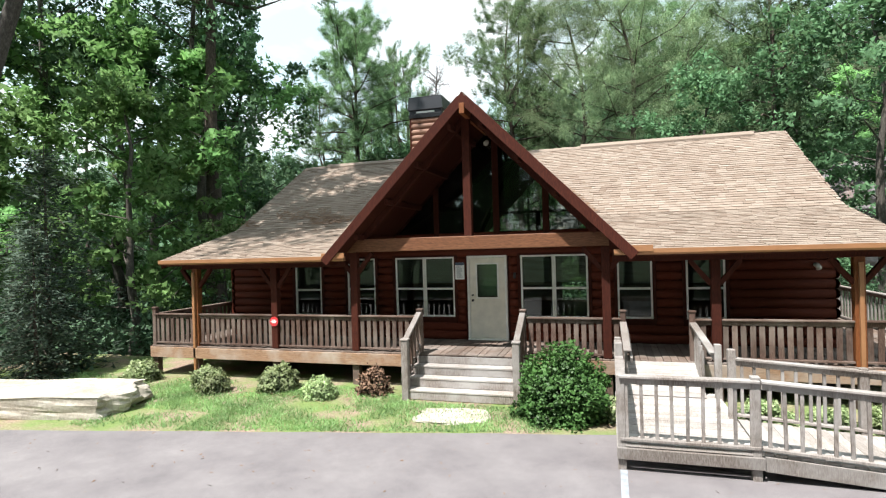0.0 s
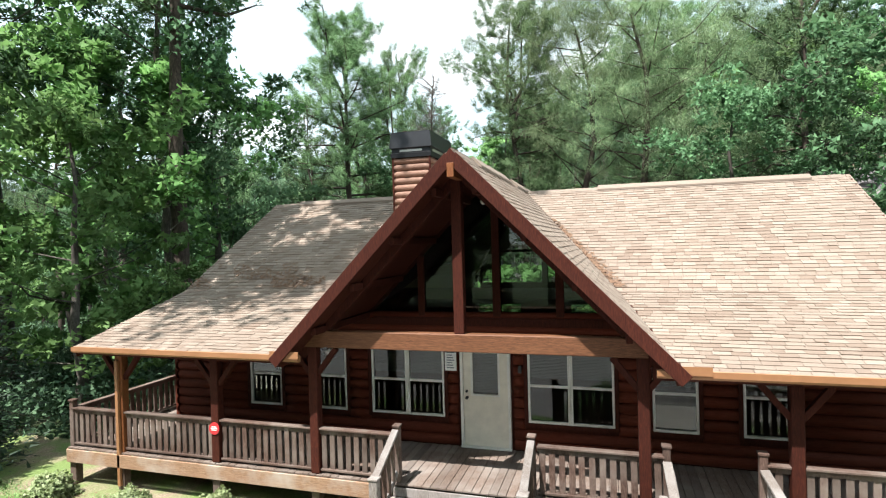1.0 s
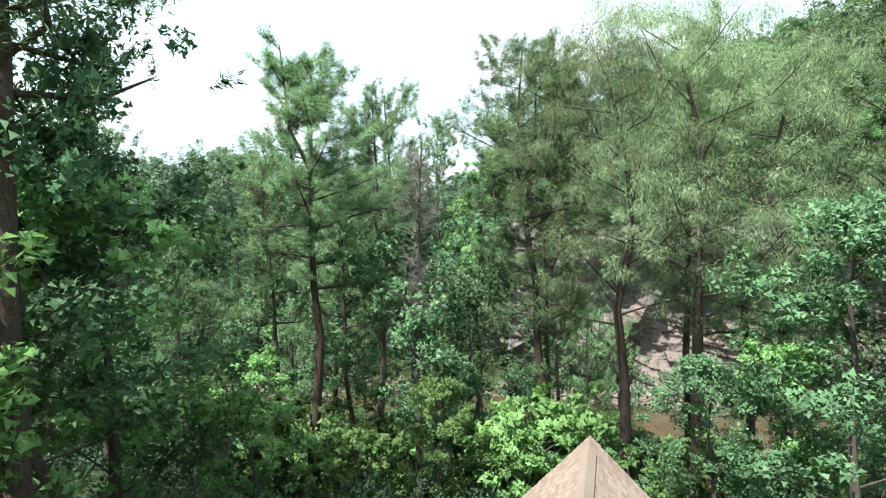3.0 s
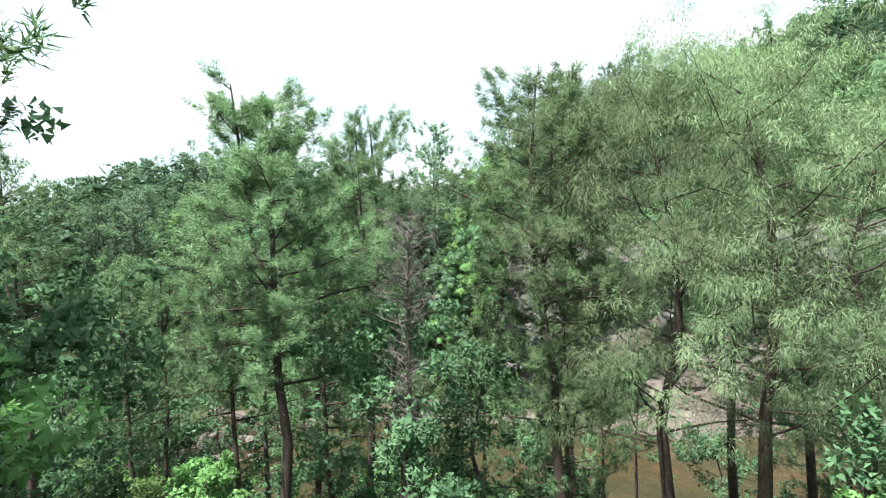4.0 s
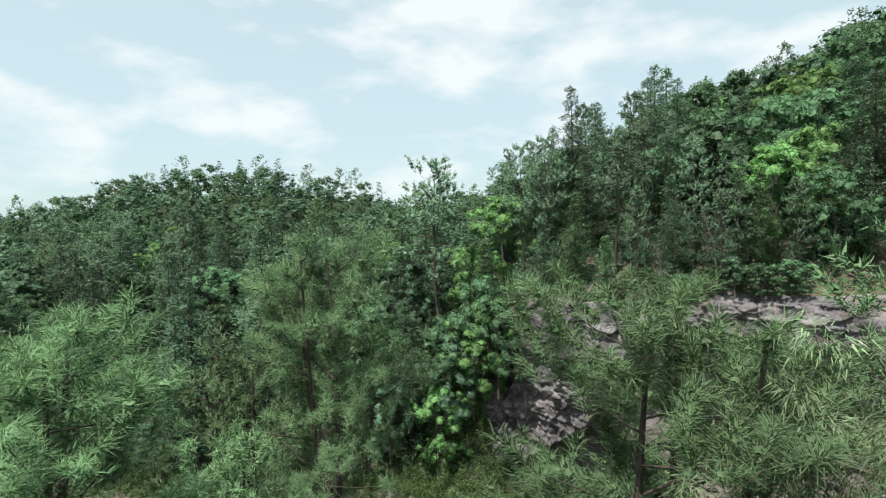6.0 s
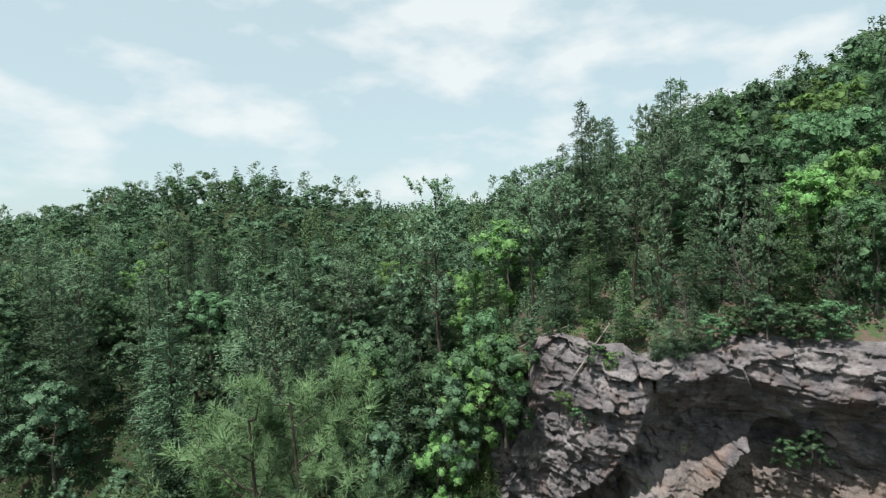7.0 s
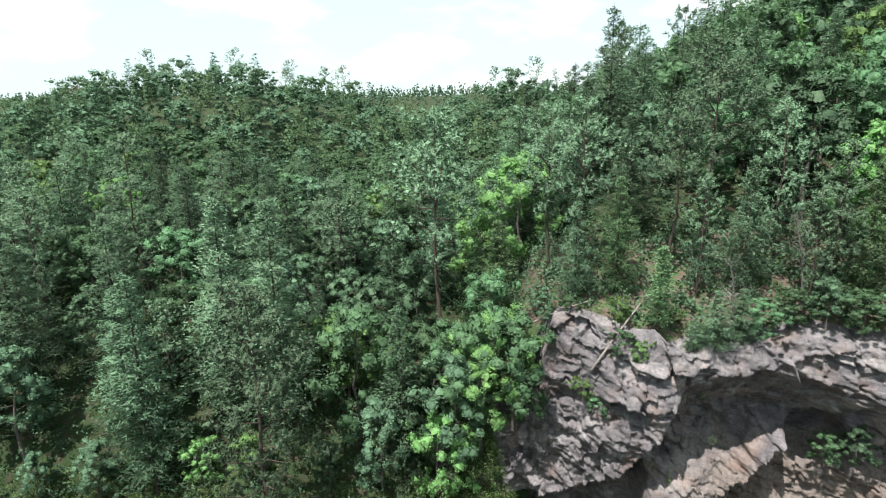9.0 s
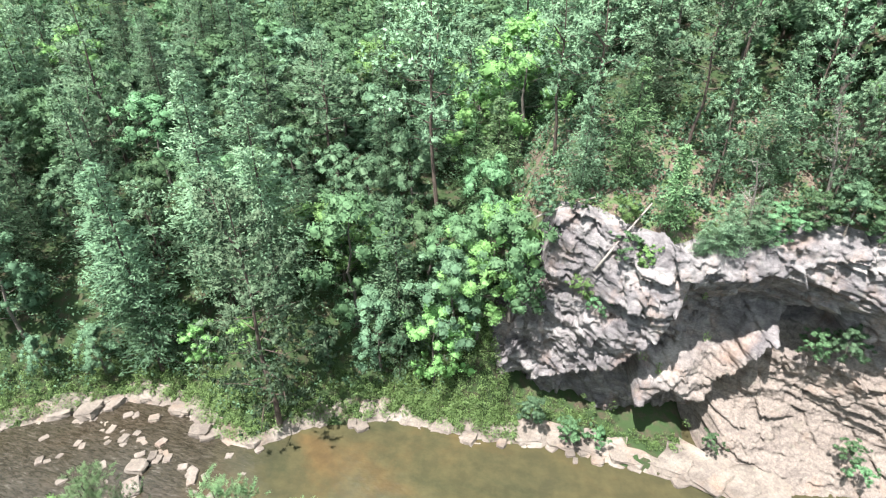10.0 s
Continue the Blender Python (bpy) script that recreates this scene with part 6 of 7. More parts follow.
def scatter():
    rng = np.random.default_rng(5)
    spots = []

    def free(x, y, gap):
        for a, b, g in spots:
            if (a - x) ** 2 + (b - y) ** 2 < (0.5 * (gap + g)) ** 2:
                return False
        spots.append((x, y, gap))
        return True
    for a, b in ((-13.6, 22), (-19.2, 26.6), (-14.3, 7.7), (-3, 24.2), (0.6, 23.4), (4.8, 34), (10.8, 19.7), (8.5, 27), (-13.6, -3.4), (-16.5, 2), (-16.8, 36.2), (-3.5, 27.5), (3.6, 24.4), (8, 31.5), (-20, 5), (-16.5, 12.5), (-24, 12), (-11.5, 5.5), (-14.8, 3.5), (15.5, 9.5), (13.8, 14), (19, 13), (20, 20), (7.5, 17), (4, 18.5)):
        spots.append((a, b, 3))
    n = 0
    for _ in range(4000):
        x, y = rng.uniform(-58, 40), rng.uniform(-6, 62)
        if -10.5 < x < 11.5 and y < 14:
            continue
        if x > 11 and y < 4 or abs(x) > 26 and y < 2 or y < 2 and x > -12:
            continue
        # keep below the flight line
        cap = 38 - max(0, (y - 40)) * 1.62 if y > 40 else 99
        gz = float(height(x, y))
        near_path = abs(x - (1 - 0.35 * (y + 4))) < 7
        if near_path and y > 10:
            cap = min(cap, 11.5 + 0.55 * (y - 14))
        kind = rng.choice(4, p=[0.33, 0.0, 0.34, 0.33])
        h = (rng.uniform(19, 25), rng.uniform(14, 19), rng.uniform(11, 17), rng.uniform(5, 9))[kind]
        h = min(h, cap - gz)
        if h < 3:
            continue
        if h < 10:
            kind = 3
        if x > 6 and y < 32 and rng.random() < 0.6:
            continue
        if y < 12 and -27 < x < -9:
            continue
        if not free(x, y, (4.6, 5.6, 4.8, 3.4)[kind]):
            continue
        proto = (P_PINE, P_OAK, P_BROAD, P_BRIGHT)[kind]
        plant(proto[int(rng.integers(len(proto)))], x, y, h, rng.uniform(0, 360), group="trees round the cabin")
        n += 1
        if n > 88:
            break
    return n


scatter()


def far_bank():
    rng = np.random.default_rng(8)
    cell = {}

    def free(x, y, gap):
        i, j = int(x // 8), int(y // 8)
        for a in range(i - 1, i + 2):
            for b in range(j - 1, j + 2):
                for px, py in cell.get((a, b), ()):
                    if (px - x) ** 2 + (py - y) ** 2 < gap * gap:
                        return False
        cell.setdefault((i, j), []).append((x, y))
        return True
    g = "trees on the far bank"
    keys = ((Q_PINE[2], -33.6, 107, 39), (Q_CON[0], -11.2, 122, 27), (Q_CON[0], 3.7, 125, 25), (Q_CON[1], -25.9, 138, 25), (Q_CON[1], -14.5, 120, 21), (Q_CON[0], -6.5, 124, 21),
            (Q_CON[1], -66.0, 83.5, 31), (Q_PINE[0], -46.5, 80.5, 34), (Q_CON[0], -59.2, 92, 33), (Q_CON[0], -51.3, 92, 32), (Q_CON[1], -34.0, 91.5, 25),
            (Q_BROAD[2], -22.6, 93.0, 16), (Q_BROAD[1], -26.0, 93.0, 16.5), (Q_BROAD[2], -29.0, 89.6, 13.5), (Q_BROAD[1], -41.0, 93.5, 20), (Q_BROAD[0], -36.5, 90.0, 13), (Q_BROAD[2], -38.5, 96.5, 12),
            (Q_PINE[2], -13.4, 98.5, 22), (Q_PINE[2], -17.5, 101, 21), (Q_PINE[2], 0.6, 105, 24), (Q_PINE[2], -4.0, 99.5, 21), (Q_PINE[0], 7.0, 101.0, 19), (Q_PINE[1], 12.0, 99.0, 16), (Q_BROAD[2], 17.0, 102.0, 16), (Q_BROAD[2], 22.0, 106.0, 16), (Q_BROAD[1], 20.0, 112.0, 18),
            (Q_CON[0], -14.0, 96.5, 12), (Q_CON[2], -9.5, 97.5, 14), (Q_PINE[0], -1.0, 97.0, 14), (Q_CON[0], 3.6, 98.0, 15), (Q_PINE[0], 9.5, 96.5, 13), (Q_CON[2], 14.5, 97.5, 15), (Q_PINE[0], 18.5, 96.5, 14), (Q_BROAD[1], 23.0, 98.5, 14), (Q_CON[0], 27.0, 100.0, 16),
            (Q_PINE[1], -90.0, 110, 31), (Q_CON[1], -88.0, 86.0, 24), (Q_CON[1], -78.0, 92.0, 27), (Q_CON[1], -72.0, 86.5, 24))
    for proto, x, y, h in keys:
        plant(proto, x, y, h, rng.uniform(0, 360), group=g)
        cell.setdefault((int(x // 8), int(y // 8)), []).append((x, y))
    for proto, x, y, z, h in ((Q_BROAD[1], -20.2, 91.0, -1.0, 14.5), (Q_BROAD[2], -23.8, 90.4, -4.0, 11.5), (Q_BROAD[0], -27.0, 91.0, -6.0, 14.0)):
        plant(proto, x, y, h, 40 * h, z=z, wide=1.15, group=g)
    plant(Q_CEDAR, -5.2, 91.4, 8.6, 0, z=12.9, group=g)
    plant(Q_RUST, -263.0, 250.0, 15.0, 0, group=g)
    made = 0
    while made < 270:
        y = 58 + 100 * rng.random() ** 1.1
        x = rng.uniform(-165, 47)
        d = y - float(shore_y(x))
        if d < 3 or (x > -24 and y < float(top_y(x)) + 2.0):
            continue
        if not free(x, y, 5.7):
            continue
        k = rng.random()
        protos, h = (Q_PINE, rng.uniform(17, 25)) if k < (0.16 if x < -35 else 0.12) else (Q_CON, rng.uniform(15, 25)) if k < (0.50 if x < -35 else 0.44) else (Q_BROAD, rng.uniform(11, 18))
        if d < 9 or (x > -24 and y < float(top_y(x)) + 5):
            protos, h = Q_BROAD, rng.uniform(5, 9)
        pick = int(rng.integers(len(protos))) if protos is not Q_BROAD else int(rng.choice(3, p=(0.42, 0.44, 0.14)))
        # dark-needled ones only, far left: shade on that slope put into the colour
        if protos is Q_CON and x < -58:
            pick = 1
        plant(protos[pick], x, y, h, rng.uniform(0, 360), wide=rng.uniform(0.95, 1.35), group="trees on the far bank")
        made += 1
    # the woods farther off
    lows = [(pine, M_NEEDLE, dict(h=20.0, spread=4.2, base=0.2, boughs=26, per=9, size=0.95, thin=0.2, many=5, forks=0)),
            (conifer, M_CONIFER, dict(h=19.0, spread=3.8, base=0.05, tiers=15, per=7, size=0.9)),
            (broadleaf, M_LEAF_SHADED, dict(h=16.0, spread=4.6, base=0.15, clumps=27, per=30, size=0.46, limbs=9, tri=True, heart=0.5, fine=1.8, style="shell")),
            (broadleaf, M_LEAF, dict(h=15.0, spread=4.6, base=0.15, clumps=27, per=30, size=0.46, limbs=9, tri=True, heart=0.5, fine=1.8, style="shell"))]
    for k, (maker, mat, kw) in enumerate(lows):
        r2 = np.random.default_rng(300 + k)
        (tc, tq), (lc, lq) = maker(r2, **kw)
        lc = crowned(lc, kw["h"])
        cos, n = [], 0
        tries = 0
        want = (250, 170, 540, 260)[k]
        while n < want and tries < 30000:
            tries += 1
            x, y = rng.uniform(-520, 190), 84 + 470 * rng.random() ** 1.5
            if x > -112 and x < 62 and y < 152 + (x + 40) * 0.1:
                continue
            if y - float(shore_y(max(x, -140))) < 6 or x < -170 - (y - 70) * 1.6:
                continue
            if not free(x, y, 4.6 + 0.011 * (y - 90)):
                continue
            a, s = rng.uniform(0, 6.28), rng.uniform(0.75, 1.25)
            R = np.array([[math.cos(a), -math.sin(a), 0], [math.sin(a), math.cos(a), 0], [0, 0, 1]]) * s
            wide = 1.15 + 0.0014 * (y - 100)
            cos.append(np.hstack([lc[:, :3] @ R.T * np.array([wide, wide, 1]) + np.array([x, y, float(height(x, y))]), lc[:, 3:] @ (R.T / s)]))
            n += 1
        co = np.concatenate(cos)
        q = (lq[None] + (np.arange(n) * len(lc))[:, None, None]).reshape(-1, 3)
        ob = new("distant_woods", mesh_arrays("distant_woods", co, q, mat))
        tagged(ob, "distant wooded hillside of mixed green trees", "woods", kind="stuff")


far_bank()


def ridge_woods():
    """Tree crowns along the farther slopes and ridges, too far off to tell apart."""
    rng = np.random.default_rng(77)
    cs, rs = [], []
    for _ in range(3700):
        y = 185 + 1100 * rng.random() ** 1.7
        x = -y * rng.uniform(-0.1, 1.9)
        s_ = (0.62 + y / 1000) * rng.uniform(0.75, 1.25)
        z = float(height(x, y))
        for k in range(6):
            f = (k + rng.random()) / 6
            r_ = 2.9 * (1 - 0.72 * f ** 1.4)
            a = rng.uniform(0, 6.28)
            cs.append((x + math.cos(a) * r_ * 0.6 * s_, y + math.sin(a) * r_ * 0.6 * s_, z + (1.2 + 9.0 * f) * s_))
            rs.append(rng.uniform(1.5, 2.3) * (1.1 - 0.45 * f) * s_)
    cs, rs = np.array(cs), np.array(rs)
    made = leaves(cs, rs, 11, 0.85, rng, "shell", 0.95, None, True)
    co, q = both_of(made, hearts(cs, rs * 0.6, rng, 1.0))
    ob = new("ridge_woods", mesh_arrays("ridge_woods", co, q, M_LEAF_SHADED))
    tagged(ob, "far wooded ridges closing the valley", "woods", kind="stuff")


ridge_woods()


# ---- the yard ----
M_LINE = plain("worn_road_paint", (0.26, 0.28, 0.31), 0.8, 0.3, 0, 0.3, 9)


def build_drive():
    xs = np.arange(-40, 40.1, 1.0)
    co, q = [], []
    for x in xs:
        edge = -4.52 + 0.196 * (x + 0.0) - 0.05 if x < 3 else -4.0 + 0.0 * x
        edge = edge + 0.05 * noise.noise(Vector((x * 0.8, 0, 0)))
        if x > 3:
            edge = -3.9 - 0.15 * (x - 3)
        for y, z in ((edge, 0.004), (edge - 0.06, 0.022), (-18.5, 0.022)):
            co.append((x, y, z))
    for i in range(len(xs) - 1):
        for j in range(2):
            q.append((i * 3 + j, i * 3 + j + 1, i * 3 + j + 4, i * 3 + j + 3))
    ob = new("driveway", mesh_from("driveway", co, q, M_ASPHALT))
    tagged(ob, "worn grey asphalt drive with a ragged grass edge", "driveway", kind="structure")
    line = new("painted_line", boxes_mesh("painted_line", [(2.97, -8.0, 0.023, 3.06, -5.2, 0.027)], M_LINE))
    tagged(line, "faded white painted parking line on asphalt", "road marking", kind="structure")


build_drive()


def build_lawn():
    rng = np.random.default_rng(21)
    n = 0
    co = []
    for _ in range(150000):
        x, y = rng.uniform(-12, 4.5), rng.uniform(-6.4, -1.9)
        edge = -4.55 + 0.196 * x
        if y < edge + 0.02 or y > -2.1 or (-1.3 < x < 1.3 and y > -2.9):
            continue
        dens = noise.noise(Vector((x * 0.55, y * 0.9, 4.0))) + 0.5 * noise.noise(Vector((x * 2.1, y * 2.1, 1.0)))
        want = 0.50 + dens * 0.9 - 0.5 * smooth01((y + 2.7) / 0.5) - 0.8 * smooth01((x - 1.6) / 0.8)
        if x < -4.5 and y < -4.4:
            want -= 0.5
        if rng.random() > want:
            continue
        h = rng.uniform(0.03, 0.085)
        a = rng.uniform(0, 6.28)
        lean = rng.normal(size=2) * 0.045
        w = 0.010
        co += [(x - w * math.cos(a), y - w * math.sin(a), 0), (x + w * math.cos(a), y + w * math.sin(a), 0), (x + lean[0], y + lean[1], h)]
        n += 1
        if n > 36000:
            break
    ob = new("lawn_grass", mesh_arrays("lawn_grass", np.array(co), np.arange(n * 3).reshape(-1, 3), M_GRASS))
    tagged(ob, "sunlit patchy short lawn grass", "grass", kind="stuff")
    # the soil that it grows in
    xs, ys = np.linspace(-14, 12, 60), np.linspace(-7.4, 0.2, 28)
    X, Y = np.meshgrid(xs, ys)
    Z = 0.0 * X + 0.003 + 0.02 * np.array([noise.noise(Vector((a * 1.3, b * 1.3, 0))) for a, b in zip(X.ravel(), Y.ravel())]).reshape(X.shape)
    Z = np.where(Y < -3.6 + 0.196 * np.minimum(X, 2), np.minimum(Z, 0.004), Z)
    idx = np.arange(X.size).reshape(X.shape)
    q = np.stack([idx[:-1, :-1], idx[:-1, 1:], idx[1:, 1:], idx[1:, :-1]], -1).reshape(-1, 4)
    soil = new("lawn_soil", mesh_arrays("lawn_soil", np.stack([X, Y, Z], -1).reshape(-1, 3), q, M_LAWN, True))
    tagged(soil, "bare litter-strewn soil and thin turf before the porch", "lawn", kind="structure")


def make_lawn_soil():
    m, nt, b = material("lawn_soil", 0.95, 0.2)
    p = world_pos(nt)
    litter = noise_node(nt, p, 22, 8, 0.75)
    patch = noise_node(nt, p, 0.9, 6, 0.6)
    brown = ramp_node(nt, litter, [(0.3, (0.14, 0.10, 0.075)), (0.5, (0.27, 0.20, 0.15)), (0.68, (0.42, 0.34, 0.26))])
    green = ramp_node(nt, litter, [(0.3, (0.10, 0.15, 0.045)), (0.7, (0.21, 0.28, 0.10))])
    nt.links.new(mix_node(nt, brown, green, ramp_node(nt, patch, [(0.38, (0, 0, 0)), (0.58, (1, 1, 1))])), b.inputs["Base Color"])
    bump(nt, b, litter, 0.7, 0.03)
    return m


M_LAWN = make_lawn_soil()
build_lawn()


def rock_mesh(name, sx, sy, sz, seed, mat, flat=0.35, cuts=3, worn=0.45, rough=0.22):
    """A stone: a cut-up block with knocked-off corners and a rough skin."""
    bm = bmesh.new()
    bmesh.ops.create_cube(bm, size=2.0)
    bmesh.ops.subdivide_edges(bm, edges=bm.edges[:], cuts=cuts * 2, use_grid_fill=True)
    for v in bm.verts:
        p = v.co.copy()
        r = p.length
        k = p / max(abs(p.x), abs(p.y), abs(p.z))
        ball = p.normalized() * 1.15
        p = p.lerp(ball, worn)
        n = noise.fractal(p * 1.3 + Vector((seed, seed * 0.7, 0)), 1.0, 2.0, 5)
        p = p * (1 + rough * n)
        p.z = min(p.z, 0.8 - flat * 0.3 + 0.08 * noise.noise(p * 2 + Vector((0, seed, 0))))
        v.co = (p.x * sx / 2, p.y * sy / 2, (p.z + 0.8) * sz / 1.6)
    me = bpy.data.meshes.new(name)
    bm.to_mesh(me)
    bm.free()
    me.materials.append(mat)
    return me


boulder = new("flat_boulder", rock_mesh("flat_boulder", 5.4, 1.5, 0.56, 3, M_BOULDER, 0.5, 7, 0.16, 0.09))
boulder.matrix_basis = pose(-9.1, -5.0, -0.08, 0, 0, 11)
tagged(boulder, "long flat pale stone slab lying on the lawn edge", "boulder")
step_stone = new("stepping_slab", rock_mesh("stepping_slab", 1.25, 0.8, 0.06, 7, M_BOULDER, 0.9, 3))
step_stone.matrix_basis = pose(0.1, -3.62, -0.02, 0, 0, 8)
tagged(step_stone, "flat worn paving stone before the steps", "paving stone")


def shrub_proto(name, seed, w, h, n, size, mat, label, style="leaf"):
    rng = np.random.default_rng(seed)
    u = rnd_unit(rng, n)
    u[:, 2] = np.abs(u[:, 2])
    rad = rng.uniform(0.6, 1.0, n)
    lump = np.array([0.82 + 0.30 * noise.noise(Vector((a * 2.3 + seed, b * 2.3, c * 2.3))) for a, b, c in u])
    cs = u * (rad * lump)[:, None] * np.array([w / 2, w / 2, h])
    co, q = leaves(cs, np.full(n, size * 0.9), 3, size, rng, style, 0.8)
    co = outward(co[:, :3], co[:, :3] - np.array([0, 0, 0.25 * h]) + 0.3 * co[:, 3:] * h)
    stems = join_tubes([tube([(0, 0, 0), tuple(u[i] * np.array([w * 0.2, w * 0.2, h * 0.4])), tuple(u[i] * np.array([w * 0.42, w * 0.42, h * 0.8]))], [0.015, 0.01, 0.004], 4) for i in range(26)])
    return dict(name=name, label=label, leaf=mesh_arrays("foliage", co, q, mat), stem=mesh_arrays("stems", stems[0], stems[1], M_BARK_GREY))


def put_shrub(p, x, y, s=1.0, turn=0.0, group="", z=0.0):
    ob = thing(p["name"], p["label"], "shrub", group)
    ob.matrix_basis = pose(x, y, z, 0, 0, turn) @ Matrix.Diagonal((s, s, s, 1))
    child("stem", p["stem"], ob)
    child("foliage", p["leaf"], ob)


S_BIG = shrub_proto("evergreen_bush", 5, 2.15, 1.42, 5600, 0.058, M_YEW, "dense dark-green rounded evergreen bush beside the steps")
S_PALE = shrub_proto("variegated_shrub", 6, 1.05, 0.58, 1500, 0.055, M_SHRUB, "low pale-green variegated shrub before the porch")
S_DRY = shrub_proto("bare_twiggy_shrub", 9, 0.95, 0.72, 420, 0.06, M_DEBRIS, "brown twiggy leafless shrub beside the steps")
put_shrub(S_BIG, 2.05, -3.2)
for k_, (x_, y_, s_) in enumerate(((-8.2, -2.5, 1.0), (-6.1, -2.6, 0.95), (-5.6, -3.0, 0.8), (-4.3, -2.5, 1.1), (-3.0, -2.95, 0.85), (2.95, -3.2, 0.8), (5.2, -3.3, 1.0), (6.1, -3.4, 0.9), (7.0, -3.2, 1.0))):
    put_shrub(S_PALE, x_, y_, s_, 70 * k_, "pale shrubs along the porch")
put_shrub(S_DRY, -2.0, -2.45)


# ---- stones in and beside the river ----
def river_rocks():
    rng = np.random.default_rng(33)
    protos = [rock_mesh("river_rock", 2.0, 1.4, 0.9, 11 + k, M_SLAB, 0.3, 2) for k in range(4)]
    flat = [rock_mesh("rock_slab", 5.0, 3.0, 1.0, 31 + k, M_SLAB, 0.95, 3) for k in range(3)]

    def put(me, x, y, z, s, turn, tilt=0.0, label="pale weathered stone at the river's edge", name="river_rock"):
        ob = new(name, me)
        ob.matrix_basis = pose(x, y, z, tilt, rng.uniform(-8, 8), turn) @ Matrix.Diagonal((s, s, s * rng.uniform(0.7, 1.2), 1))
        tagged(ob, label, "rock", "stones along the river")
    for x, y, s in ((-72.5, 76.6, 1.7), (-70.5, 78.0, 0.9), (-76.0, 75.2, 1.5), (-60.0, 71.0, 1.2), (-58.5, 68.5, 1.3)):
        put(protos[int(rng.integers(4))], x, y, RIVER_Z - 0.3, s, rng.uniform(0, 180), 0, "large pale boulder standing in the shallow river")
    for _ in range(170):
        x = rng.uniform(-92, 8)
        y = float(shore_y(x)) + rng.normal() * 0.8 + 0.5
        put(protos[int(rng.integers(4))], x, y, RIVER_Z - 0.3, (0.12 + 0.9 * rng.random() ** 2.2) * (1.4 if x < -48 else 1), rng.uniform(0, 180))
    for _ in range(210):
        x, y = rng.uniform(-76, -47), rng.uniform(60, 78)
        put(protos[int(rng.integers(4))], x, y, RIVER_Z - 0.35, 0.22 + 0.5 * rng.random() ** 2, rng.uniform(0, 180), 0, "dark stone breaking the surface of the rapids")
    for x, y, s, a in ((-16.5, 87.8, 0.7, 12), (-12.0, 88.4, 0.85, 8), (-8.0, 88.8, 1.0, -6), (-4.2, 88.6, 1.1, 14), (-0.6, 88.8, 1.25, -18), (3.0, 88.2, 1.35, -30), (6.2, 87.6, 1.2, -36), (9.2, 88.0, 1.3, -28), (1.2, 90.6, 0.9, -40), (-6.0, 90.4, 0.8, 30)):
        put(flat[int(rng.integers(3))], x, y, RIVER_Z + 0.15, s, a, 11, "broad tilted slab of pale rock below the cliff", "rock_slab")



river_rocks()


def rock_shelf():
    """The pale, broken ledge along the water's edge."""
    xs = np.arange(-96, 9, 0.3)
    rise = (-0.7, 0.05, 0.28, 0.34, 0.36, 0.30, 0.16, -0.5)
    co = []
    for x in xs:
        wide = 0.55 + 0.75 * max(0.0, noise.noise(Vector((x * 0.11, 0.4, 2.0))) + 0.45)
        low = 0.5 * noise.noise(Vector((x * 0.23, 3.0, 1.0))) - 0.15
        for j, r in enumerate(rise):
            y = float(shore_y(x)) - 0.7 + j * 0.5 * wide + 0.35 * noise.noise(Vector((x * 0.6, j * 0.2, 5.0)))
            p = Vector((x, y, 0.0))
            f = noise.cell(Vector((x * 0.75 + 0.4 * math.sin(y * 1.7), y * 0.9, 0.5))) - 0.5
            co.append((x + 0.12 * noise.noise(p * 1.7), y, RIVER_Z + 0.1 + 0.85 * r + low + 0.8 * min(max(y - float(shore_y(x)), 0.0), 2.4) + (0.34 * f if 0 < j < 7 else 0)))
    nx, nj = len(xs), len(rise)
    idx = np.arange(nx * nj).reshape(nx, nj)
    q = np.stack([idx[:-1, :-1], idx[1:, :-1], idx[1:, 1:], idx[:-1, 1:]], -1).reshape(-1, 4)
    ob = new("rock_shelf", mesh_arrays("rock_shelf", np.array(co), q, M_SLAB))
    tagged(ob, "pale broken rock ledge along the water's edge", "rock ledge", kind="structure")


rock_shelf()


